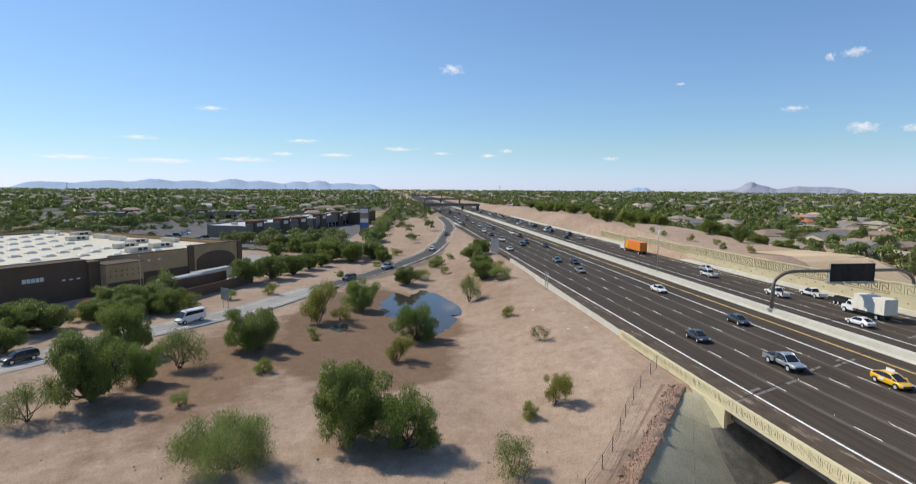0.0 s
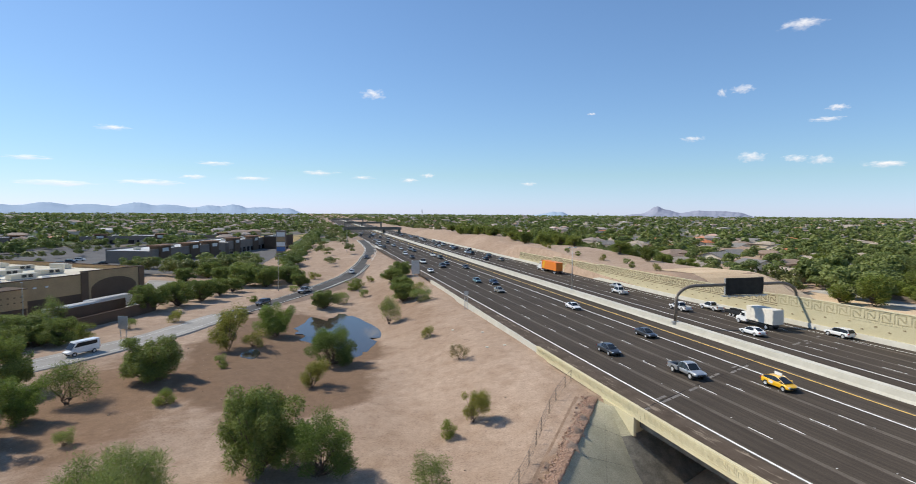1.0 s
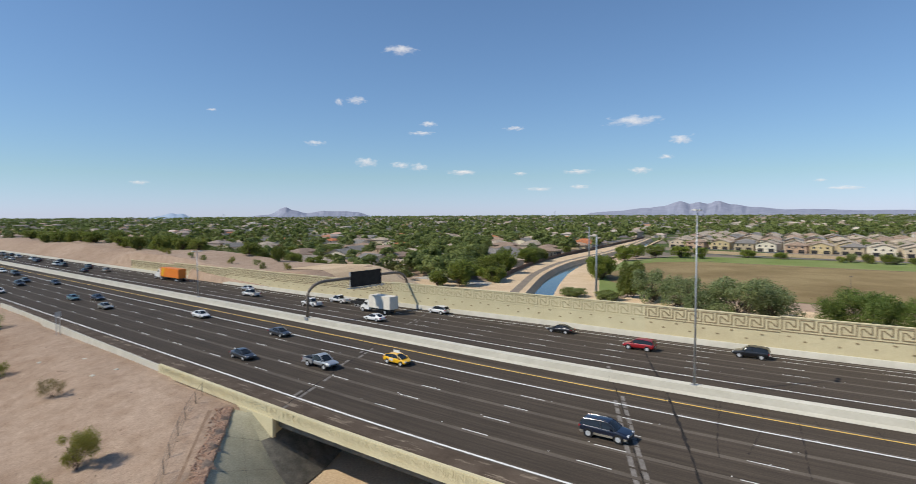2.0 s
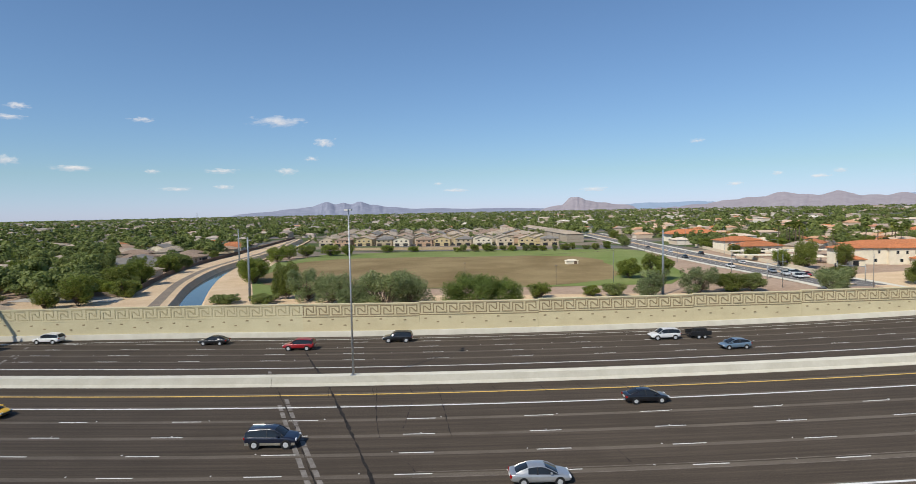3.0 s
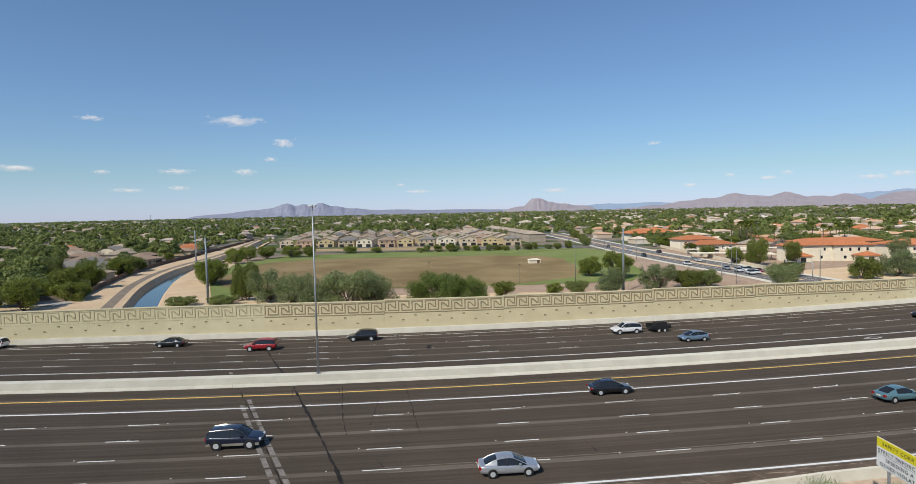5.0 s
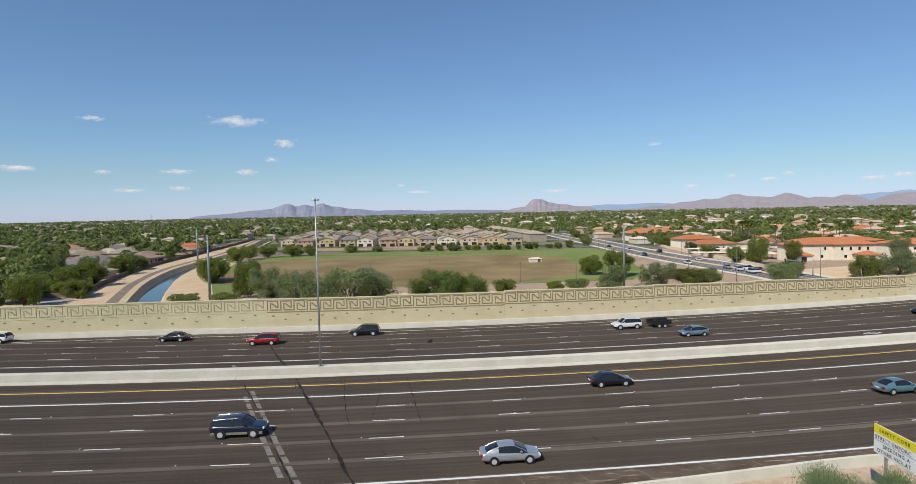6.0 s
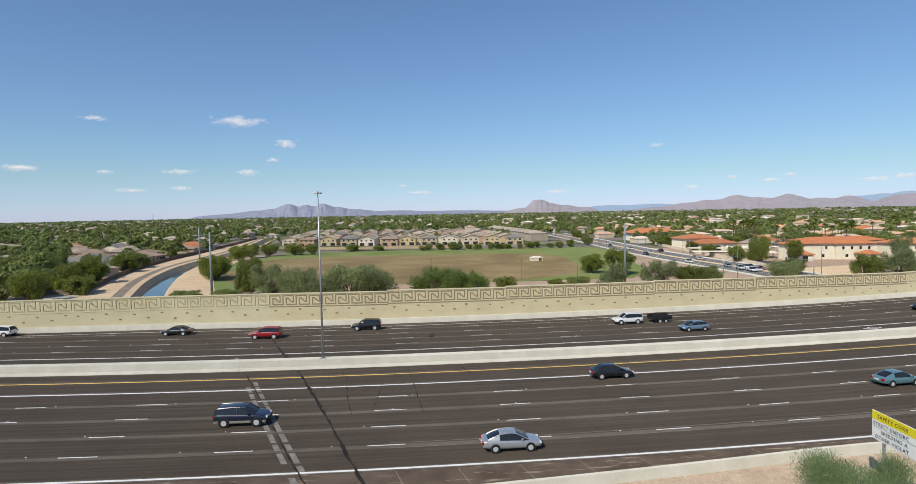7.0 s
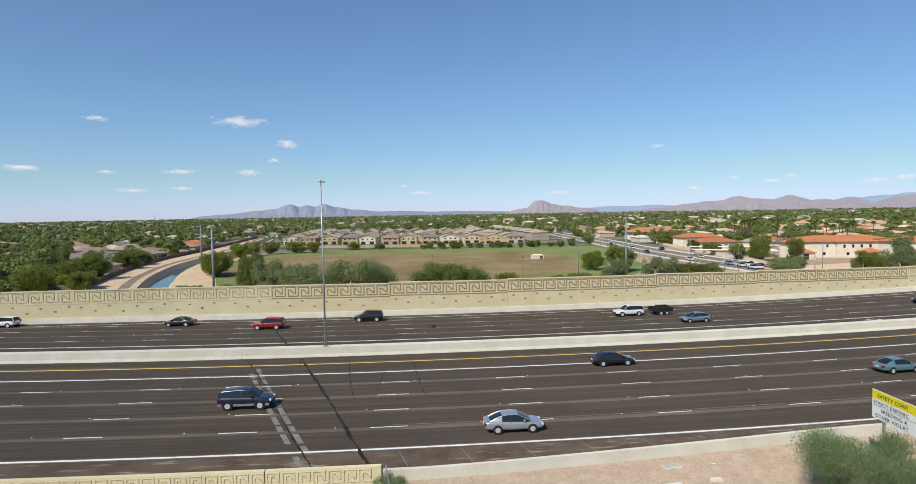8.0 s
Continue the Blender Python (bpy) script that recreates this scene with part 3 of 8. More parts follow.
# bridge parapet, in three lengths with the fret along its outer face
par = road_sweep("parapet", -78, -49.53, 2, [(-4.5, 0), (-4.54, 1.02), (-4.9, 1.02), (-4.92, -0.35)], M_WALLP, 0, "tan concrete bridge parapet with a raised fret pattern")
par2 = road_sweep("parapet", -49.47, -13.53, 2, [(-4.5, 0), (-4.54, 1.02), (-4.9, 1.02), (-4.92, -0.35)], M_WALLP, 0, "tan concrete bridge parapet with a raised fret pattern")
par3 = road_sweep("parapet", -13.47, -6, 2, [(-4.5, 0), (-4.54, 1.02), (-4.9, 1.02), (-4.92, -0.9)], M_WALLP, 0, "tan concrete bridge parapet with a raised fret pattern")
first = None
for i in range(72):
    x = -77.4 + i * 0.985
    if -50.36 < x < -49.6 or -14.36 < x < -13.6:
        continue
    own = par if x < -50 else par2 if x < -14 else par3
    m = facing(x, -4.92, road_z(-5) + 0.06)
    if first is None:
        first = fret(0.985, 0.86, 0.055, 0.03).make("fret_key", M_WALLP, own)
        first.matrix_basis = m
    else:
        share(first, "fret_key", m, own)

# retaining wall beyond the far carriageway, in stepped lengths
WALL = [(-232, -196, 3.6, 3.6), (-196, -160, 4.3, 4.3), (-160, -128, 4.7, 4.7), (-128, -91, 4.8, 4.8), (-91, -66, 4.95, 5.0), (-66, -39.05, 5.0, 5.08), (-39, -31.05, 5.1, 5.12),
        (-31, -8.75, 5.12, 5.03), (-8.65, 14, 5.22, 5.08), (14.1, 44.3, 5.26, 5.1), (44.4, 66.8, 5.27, 4.95), (66.9, 105.4, 5.12, 4.45), (105.5, 160, 4.5, 4.2), (160.1, 240, 4.2, 4.0)]
M_PALEKEY = surf("tan_relief_paint", (0.49, 0.425, 0.265), (0.45, 0.385, 0.235), 1.0, 9, 0.88)
key_plain = key_brown = stud = None
for x0, x1, z0, z1 in WALL:
    rise = (z1 - z0) / (x1 - x0)
    x1 += 0.08 if x1 > -40 else 0.0
    pale = -91 <= x0 < -31 or x0 > 105
    n = max(2, int((x1 - x0) / 1.5))
    mb = MB()
    for i in range(n + 1):
        x = x0 + (x1 - x0) * i / n
        top = z0 + rise * (x - x0)
        sec = [(0.0, -1.0), (0.0, top - 2.35), (-0.05, top - 2.35), (-0.05, top - 2.22), (0.0, top - 2.22), (0.0, top - 0.16), (-0.09, top - 0.16), (-0.09, top), (0.42, top), (0.42, -6.6)]
        for o, z in sec:
            p = road_pt(x, wall_off(x) + o, z)
            mb.v.append(p)
    k = len(sec)
    for i in range(n):
        for j in range(k - 1):
            mb.f.append([i * k + j, i * k + j + 1, (i + 1) * k + j + 1, (i + 1) * k + j])
            mb.mi.append(1 if j in (1, 2, 3) and not pale else 0)
    mb.f += [list(range(k)), list(range(n * k, n * k + k))]
    mb.mi += [0, 0]
    w = mb.make("wall_north", [M_WALLP if pale else M_WALL, M_MOTIF], None, "tan concrete retaining wall with a fret band along its top", kind="structure")
    count = int((x1 - x0) / 2.3)
    step = (x1 - x0 - 0.1) / count
    x = x0 + 0.1
    while x < x1 - step * 0.8:
        m = on_wall(x, z0 + rise * (x + 1.1 - x0) - 1.98)
        if pale:
            if key_plain is None:
                key_plain = fret(2.3, 1.66, 0.13, 0.05).make("fret_key", M_PALEKEY, w)
                key_plain.matrix_basis = m
            else:
                share(key_plain, "fret_key", m, w)
        else:
            if key_brown is None:
                key_brown = fret(2.3, 1.66, 0.15, 0.05).make("fret_key", M_MOTIF, w)
                key_brown.matrix_basis = m
            else:
                share(key_brown, "fret_key", m, w)
        x += step
    x, up = x0 + 1.2, 0
    while x < x1 - 0.6:
        m = on_wall(x, z0 + rise * (x - x0) - (2.95, 3.55, 2.75, 3.75)[up % 4])
        if stud is None:
            mb = MB()
            mb.box(-0.22, 0.22, -0.05, 0.02, -0.1, 0.1, taper=0.01)
            stud = mb.make("stud", M_MOTIF, w)
            stud.matrix_basis = m
        else:
            share(stud, "stud", m, w)
        x, up = x + 2.3, up + 1
road_sweep("wall_footing", -420, 260, 4, [(lambda x: wall_off(x) - 0.62, 0), (lambda x: wall_off(x) - 0.58, 0.15), (lambda x: wall_off(x) - 0.3, 0.85), (lambda x: wall_off(x) - 0.02, 0.88)],
           M_CONC, 0, "pale concrete footing barrier at the foot of the wall")

# ---------- the bridge over the canal ----------
SKEW = 0.47
mb = MB()
for o0, o1 in ((-4.0, 26.5), (27.5, 56)):
    n = 14
    vs = []
    for i in range(n + 1):
        o = o0 + (o1 - o0) * i / n
        for u in (-50.5, -10.5):
            x = u - SKEW * (o + 5)
            p = road_pt(x, o)
            vs += [(p[0], p[1], p[2] - 0.06), (p[0], p[1], p[2] - 1.55)]
    fs = []
    for i in range(n):
        a = i * 4
        fs += [(a, a + 2, a + 6, a + 4), (a + 1, a + 3, a + 7, a + 5), (a, a + 1, a + 5, a + 4), (a + 2, a + 3, a + 7, a + 6)]
    fs += [(0, 1, 3, 2), (n * 4, n * 4 + 1, n * 4 + 3, n * 4 + 2)]
    mb.add(vs, fs)
# the deck's dark colour includes the shade on its underside
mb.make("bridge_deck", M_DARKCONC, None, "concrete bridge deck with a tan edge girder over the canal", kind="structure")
# wing walls that hold the deck's ends
wing = MB()
wing.loft([[(-57.4, y, -0.9), (-50.6, y, -0.9), (-50.6, y, -2.98), (-51.1, y, -2.98), (-57.2, y, -1.35)] for y in (34.17, 34.5)])
wing.make("wing_wall", M_WALLP, None, "tan concrete wing wall at the bridge end", kind="structure")
road_sweep("wing_wall", -13.5, -6.5, 1.0, [(-4.88, -0.3), (-5.05, -0.32), (-5.1, -1.6), (-4.7, -2.6)], M_WALLP, 0, "tan concrete wing wall at the bridge end")


def joint_line(u, name, w, mat, rough_gap, z, label):
    """Broken patches along a skewed bridge joint across both carriageways."""
    rnd = random.Random(int(u * 10) + int(z * 1e4))
    mb = MB()
    for lo, hi in ((-3.6, 21.0), (28.4, 50.0)):
        o = lo
        while o < hi:
            ln = rnd.uniform(0.9, 1.9)
            for side in (-1, 1):
                if rnd.random() < (rough_gap if lo < 0 else 0.7):
                    continue
                sh = side * 0.5
                p = [road_pt(u - SKEW * (o + b + 5) + sh + a, o + b) for a, b in ((-w, 0), (w, 0), (w, ln), (-w, ln))]
                mb.add([(q[0], q[1], q[2] + z) for q in p], [(0, 1, 2, 3)])
            o += ln + rnd.uniform(0.08, 0.5)
    mb.make(name, mat, None, label, kind="structure")


M_PATCH = surf("worn_patch", (0.15, 0.135, 0.12), (0.24, 0.22, 0.20), 1.5, 20, 0.9)
M_TAR = surf("tar_sealing", (0.012, 0.011, 0.011), (0.03, 0.027, 0.025), 2.0, 20, 0.9)
joint_line(-10.0, "joint_patch", 0.24, M_PATCH, 0.12, 0.005, "pale worn patches along the bridge joint")
joint_line(-51.2, "joint_patch", 0.24, M_PATCH, 0.6, 0.005, "pale worn patches along the bridge joint")


def strip_line(pts, w, name, mat, label, z=0.009):
    mb = MB()
    rnd = random.Random(len(pts))
    pts = spline([(x, o, 0) for x, o in pts], 0.8)
    n = len(pts)
    for i, p in enumerate(pts):
        ww = w * rnd.uniform(0.5, 1.3)
        for sgn in (-1, 1):
            q = road_pt(p.x + sgn * ww + rnd.uniform(-0.08, 0.08), p.y)
            mb.v.append((q[0], q[1], q[2] + z))
    for i in range(n - 1):
        mb.f.append([2 * i, 2 * i + 1, 2 * i + 3, 2 * i + 2])
        mb.mi.append(0)
    mb.make(name, mat, None, label, kind="structure")


strip_line([(-6.4, -4.2), (-8.8, 2.2), (-12.2, 11.4), (-16.9, 23), (-18, 25.6)], 0.16, "tar_crack", M_TAR, "dark sealed crack across the near carriageway")
strip_line([(-19.2, 28.5), (-23, 36), (-27.6, 46), (-30, 51)], 0.12, "tar_crack", M_TAR, "dark sealed crack across the far carriageway")
strip_line([(-10.0, -4.5), (-14.6, 5), (-19.6, 16), (-24.6, 25.6)], 0.05, "tar_crack", M_TAR, "dark open joint of the bridge deck", 0.012)
strip_line([(-51.2, -4.5), (-55.8, 5), (-61, 16), (-65.6, 25.6)], 0.05, "tar_crack", M_TAR, "dark open joint of the bridge deck", 0.012)
rnd = random.Random(44)
for i in range(22):      # thin joints out of the median shoulder
    x, reach = -18.0 + i * 5.1 + rnd.uniform(-0.4, 0.4), rnd.uniform(2.4, 4.2)
    strip_line([(x, 25.5), (x + reach * 0.12, 25.5 - reach * 0.5), (x + reach * 0.24, 25.5 - reach)], 0.022, "tar_crack", M_TAR, "thin dark joint across the median shoulder")
for pts in ([(-12.0, 25.4), (-11.0, 18), (-9.7, 11.2)], [(-7.2, 20.7), (-7.4, 17), (-7.6, 13.2)], [(-4.5, 25.4), (-3.6, 18), (-2.8, 10.9)], [(11.9, 7.3), (12.2, 5.0)], [(-6.5, 6.0), (-5.8, 4.4)]):
    strip_line(pts, 0.03, "tar_crack", M_TAR, "thin dark crack across the lanes")
strip_line([(7.5, 2.0), (5.5, 4.2)], 0.05, "tar_crack", M_TAR, "short dark crack in the carriageway")


M_SEAM = surf("worn_seam", (0.10, 0.085, 0.07), (0.19, 0.165, 0.14), 1.2, 25, 0.9)


def seam(o, x0, x1, label):
    road_sweep("lane_seam", x0, x1, 3, [(o - 0.06, 0.005), (o + 0.06, 0.005)], M_SEAM, 0, label)


seam(3.55, -6, 200, "pale worn seam along the outer lane")
seam(4.45, -6, 200, "pale worn seam along the outer lane")

# concrete slope apron beside the canal, the dark slope under the deck, riprap
def drape(name, quad, nx, ny, lift, mat, label, zfun=ground_z):
    """A patch laid over the ground between four corners."""
    a, b, c, d = [Vector((*p, 0)) for p in quad]
    mb = MB()
    for i in range(nx + 1):
        for j in range(ny + 1):
            p = (a.lerp(b, i / nx)).lerp(d.lerp(c, i / nx), j / ny)
            mb.v.append((p.x, p.y, zfun(p.x, p.y) + lift))
    for i in range(nx):
        for j in range(ny):
            k = i * (ny + 1) + j
            mb.f.append([k, k + 1, k + ny + 2, k + ny + 1])
            mb.mi.append(0)
    return mb.make(name, mat, None, label, kind="structure")


# the sheet falls from the wing wall's foot to the canal side; (x, y, z) of its left edge, its crease and its rough flank
AP = [((-57.0, 33.4, -1.0), (-54.9, 33.9, -1.05), (-54.6, 34.16, -1.05)), ((-52.4, 29.6, -1.75), (-51.2, 33.1, -3.1), (-50.9, 34.16, -2.95)), ((-47.6, 25.5, -2.6), (-48.2, 32.8, -5.2), (-49.2, 37.0, -5.2)),
      ((-42.6, 21.2, -3.5), (-45.6, 33.0, -7.15), (-47.8, 39.1, -7.15)), ((-36.0, 15.5, -4.2), (-40.4, 20.5, -7.2), (-40.0, 22.0, -7.4))]
ADIR = (-0.62, -0.78)


def sheet(name, rows, nx, ny, mat, label):
    """A bent sheet through rows of corners, with a slight unevenness."""
    mb = MB()
    for (a, b), (c, d) in zip(rows, rows[1:]):
        a, b, c, d = Vector(a), Vector(b), Vector(c), Vector(d)
        vs = [(a.lerp(b, i / nx)).lerp(c.lerp(d, i / nx), j / ny) for i in range(nx + 1) for j in range(ny + 1)]
        mb.add(vs, [(i * (ny + 1) + j, i * (ny + 1) + j + 1, (i + 1) * (ny + 1) + j + 1, (i + 1) * (ny + 1) + j) for i in range(nx) for j in range(ny)])
    return mb.make(name, mat, None, label, kind="structure")


for r0, r1 in zip(AP, AP[1:]):      # panels with open joints
    for u0, u1 in ((0.0, 0.524), (0.528, 1.0)):
        f = lambda r, u: Vector(r[0]).lerp(Vector(r[1]), u)
        g = lambda u, k: f(r0, u).lerp(f(r1, u), k)
        sheet("slope_apron", [(g(u0, 0.0), g(u1, 0.0)), (g(u0, 0.993), g(u1, 0.993))], 4, 4, M_APRON, "olive grey concrete slope paving beside the canal")
sheet("slope_joint", [tuple(Vector(q) - Vector((0, 0, 0.05)) for q in r[:2]) for r in AP], 2, 2, M_DARKCONC, "dark open joints of the slope paving")
sheet("abutment_slope", [(r[1], r[2]) for r in AP[:2]], 2, 3, M_APRON, "olive grey concrete flank under the wing wall")
# stained slopes; the shade by the deck is in their colour too
sheet("abutment_slope", [(r[1], r[2]) for r in AP[1:4]], 4, 6, M_DARKCONC, "rough stained concrete slope beside the bridge, darkened further for shade")
sheet("abutment_slope", [((-50.9, 34.18, -2.95), (-49.2, 37.0, -5.2)), ((-50.9, 34.18, -2.95), (-47.8, 39.1, -7.15)), ((-64.0, 62.0, -2.9), (-60.0, 62.0, -7.3))], 3, 3, M_DARKCONC, "stained concrete abutment slope under the bridge, darkened further for shade")
sheet("abutment_wall", [((-50.6, 34.2, -1.2), (-66.0, 62.0, -1.2)), ((-50.9, 34.2, -3.0), (-66.3, 62.0, -3.0))], 4, 2, M_WALLP, "tan concrete abutment wall under the deck")
drape("canal_dirt", ((-60, 62), (-26, 62), (-4, 12), (-42, 16)), 14, 20, 0.1, M_DIRT, "brown dirt along the canal under the bridge",
      lambda x, y: -7.35 + 0.15 * math.sin(x * 0.4) * math.sin(y * 0.3))
def bed_z(p, off):
    """Height of the stony strip, from the paving's edge out to the open ground."""
    q = p + Vector((ADIR[0], ADIR[1], 0)) * 2.6
    k = off / 2.6
    return (p.z + 0.05) * (1 - k) + (ground_z(q.x, q.y) + 0.06) * k + 0.5 * k * (1 - k)


edge_l = [Vector(a[0]).lerp(Vector(b[0]), t / 6) for a, b in zip(AP, AP[1:]) for t in range(6)]
sheet("stony_strip", [(p, p + Vector((ADIR[0] * 2.6, ADIR[1] * 2.6, bed_z(p, 2.6) - p.z))) for p in edge_l], 3, 1, surf("eroded_soil", (0.34, 0.235, 0.16), (0.25, 0.165, 0.11), 0.8, 9, 0.95, bump=0.4), "eroded tan soil beside the slope paving")
# riprap beside the apron: loose red rocks
rnd = random.Random(5)
cube = np.array([(-1, -1, -1), (1, -1, -1), (1, 1, -1), (-1, 1, -1), (-0.7, -0.7, 1), (0.7, -0.7, 1), (0.7, 0.7, 1), (-0.7, 0.7, 1)])
cubef = np.array([(3, 2, 1, 0), (4, 5, 6, 7), (0, 1, 5, 4), (1, 2, 6, 5), (2, 3, 7, 6), (3, 0, 4, 7)])
rv, rf = [], []
for i in range(6000):
    t = rnd.random() * 3.6
    s, k = int(t), t % 1
    p = Vector(AP[s][0]).lerp(Vector(AP[s + 1][0]), k)
    off = min(2.5, abs(rnd.gauss(0, 0.55)) + 0.02)
    z = bed_z(p, off)
    p = p + Vector((ADIR[0], ADIR[1], 0)) * off
    r = rnd.uniform(0.05, 0.12)
    z += r * 0.5
    q = Euler((rnd.random() * 6, rnd.random() * 6, rnd.random() * 6)).to_matrix()
    rf.append(cubef + len(rv) * 8)
    rv.append(cube * np.array([rnd.uniform(0.6, 1.2) for _ in range(3)]) * r @ np.array(q).T + np.array([p.x, p.y, z]))
riprap = new("riprap", np_mesh("riprap", np.concatenate(rv), np.concatenate(rf), M_ROCK))
tagged(riprap, "loose red riprap rocks beside the concrete slope", "rocks", kind="stuff")

# ---------- canal ----------
canal = spline([(x, y, 0) for x, y in CANAL[:9]], 4)
canal_n = [p for p in canal if p.y > 105]
M_WATER = Nodes("canal_water", 0.06)
M_WATER.color(M_WATER.mix(M_WATER.noise(M_WATER.pos(), 0.08, 3), (0.045, 0.075, 0.095), (0.03, 0.05, 0.06)))
M_WATER.bsdf.inputs["IOR"].default_value = 1.33
M_WATER.bump(M_WATER.noise(M_WATER.pos(), 1.6, 3), 0.06, 0.05)
M_WATER = M_WATER.m
sweep("canal_lining", [p + Vector((0, 0, -5.4)) for p in canal_n], [(-6.2, 0.12), (-4.9, 0.05), (-3.0, -2.4), (3.0, -2.4), (4.9, 0.05), (7.0, 0.12)], M_DIRT, None, "tan lined canal banks", "structure")
sweep("canal_water", [p + Vector((0, 0, -7.35)) for p in canal_n], [(-3.4, 0), (3.4, 0)], M_WATER, None, "calm blue-grey canal water", "structure")
sweep("bank_road", canal_n, [(-7.0, -5.22), (-10.2, -5.22)], M_PATH, None, "grey canal bank road", "structure")
sweep("canal_bank", canal_n, [(-20.8, -5.5), (-20.4, -5.27), (-15, -5.3), (-10.4, -5.25), (-10.2, -5.21)], M_DIRT, None, "bare tan dirt bank", "structure")
sweep("canal_bank", canal_n, [(-7.0, -5.21), (-6.1, -5.26)], M_DIRT, None, "bare tan dirt bank", "structure")
east = [p for p in canal_n if p.y < 300]
sweep("canal_bank", east, [(6.9, -5.26), (8.5, -5.2), (16, -5.3), (20.0, -5.46)], M_DIRT, None, "bare tan dirt bank", "structure")
M_BROWNWALL = surf("brown_block_wall", (0.13, 0.085, 0.06), (0.18, 0.125, 0.09), 0.8, 6, 0.9)
sweep("garden_wall", spline([(-195, 560, 0), (-176, 448, 0), (-166, 385, 0), (-159, 332, 0), (-150.5, 284, 0), (-138, 235, 0), (-123, 192, 0), (-119, 181, 0)], 5), [(0.0, -5.7), (0.0, -3.5), (-0.25, -3.5), (-0.25, -5.7)], M_BROWNWALL, None, "brown block garden wall along the canal", "structure")
sweep("yard_wall", spline([(-158, 188, 0), (-146, 182.4, 0), (-136, 178.6, 0), (-124, 179.3, 0), (-119, 181, 0)], 4), [(0.0, -5.8), (0.0, -4.1), (-0.25, -4.1), (-0.25, -5.8)], M_PATH, None, "grey-brown block wall at the foot of the gardens", "structure")
drape("dirt_strip", ((120, 169), (215, 192), (205, 232), (124, 206)), 16, 8, 0.05, M_DIRT, "bare pale dirt between the wall and the villas")
drape("canal_slab", ((-152, 176), (-113, 174), (-108, 164.5), (-152, 167.5)), 14, 4, 0.2, M_RAMP, "pale concrete slab beside the canal bank")
drape("dirt_strip", ((-140, 98), (-92, 102), (-96, 166), (-150, 172)), 12, 14, 0.12, M_DIRT, "bare dirt behind the retaining wall")
drape("dirt_strip", ((-70, 128), (20, 140), (120, 168), (-62, 172)), 20, 6, 0.06, M_DIRT, "bare dirt between the wall and the park")

# ---------- park and street ----------
def flat(name, pts, z, mat, label):
    mb = MB()
    mb.add([(x, y, z) for x, y in pts], [tuple(range(len(pts)))])
    return mb.make(name, mat, None, label, kind="structure")


flat("park_grass", [(-82, 170), (-62, 176), (-45, 186), (26, 187), (62, 190), (76, 215), (92, 330), (84, 352), (11, 358), (-100, 345), (-112, 290), (-98, 232)], -5.40, M_GRASS, "green watered park grass")
field_pts = []
fr = random.Random(2)
for a in range(60):
    t = a / 60 * 2 * math.pi
    cx, cy, rx, ry = -21, 249, 76, 62
    px = cx + rx * math.copysign(abs(math.cos(t)) ** 0.55, math.cos(t))
    py = cy + ry * math.copysign(abs(math.sin(t)) ** 0.55, math.sin(t))
    field_pts.append((px + (py - cy) * (-0.12 if px < cx else 0.08) + fr.uniform(-1.2, 1.2), py + fr.uniform(-1.2, 1.2)))
flat("dry_field", field_pts, -5.34, M_FIELD, "brown dry sports field in the park")
STREET = [(122, 130), (117.5, 165), (114, 200), (109, 245), (106, 290), (105, 330), (105, 440), (102, 560)]
st = spline([(x, y, 0) for x, y in STREET], 8)
st_z = lambda x, y: -5.42 - 0.9 * smooth((190 - y) / 40)
sweep("street", st, [(-10, 0.10), (-9.9, 0.10), (9.9, 0.10), (10, 0.10)], M_STREET, None, "grey city street with two ways", "structure", st_z)
sweep("pavement", st, [(-12.6, 0.06), (-12.3, 0.24), (-10.2, 0.24), (-10.0, 0.1)], M_CONC, None, "pale concrete pavement beside the street", "structure", st_z)
sweep("pavement", st, [(10.0, 0.1), (10.2, 0.24), (12.2, 0.24), (12.5, 0.06)], M_CONC, None, "pale concrete pavement beside the street", "structure", st_z)
sweep("street_median", st[6:], [(-1.2, 0.11), (-1.1, 0.27), (1.1, 0.27), (1.2, 0.11)], M_DIRT, None, "raised tan median strip of the street", "structure", st_z)
for off in (-6.9, -3.9, 3.9, 6.9):
    sweep("street_line", st[2:], [(off - 0.07, 0.115), (off + 0.07, 0.115)], M_WHITE, None, "white painted street line", "structure", st_z)
park_rd = spline([(-112, 372, 0), (-40, 362, 0), (40, 362, 0), (82, 358, 0), (108, 340, 0)], 6)
sweep("park_road", park_rd, [(-3.5, -5.33), (3.5, -5.33)], M_STREET, None, "grey park road", "structure")
sweep("tan_garden_wall", [p + Vector((0, 9, 0)) for p in park_rd[:22]], [(0, -5.6), (0, -3.7), (-0.25, -3.7), (-0.25, -5.6)], surf("tan_block_wall", (0.55, 0.42, 0.27), (0.47, 0.36, 0.23), 0.6, 6, 0.9), None, "tan block garden wall beside the park road", "structure")

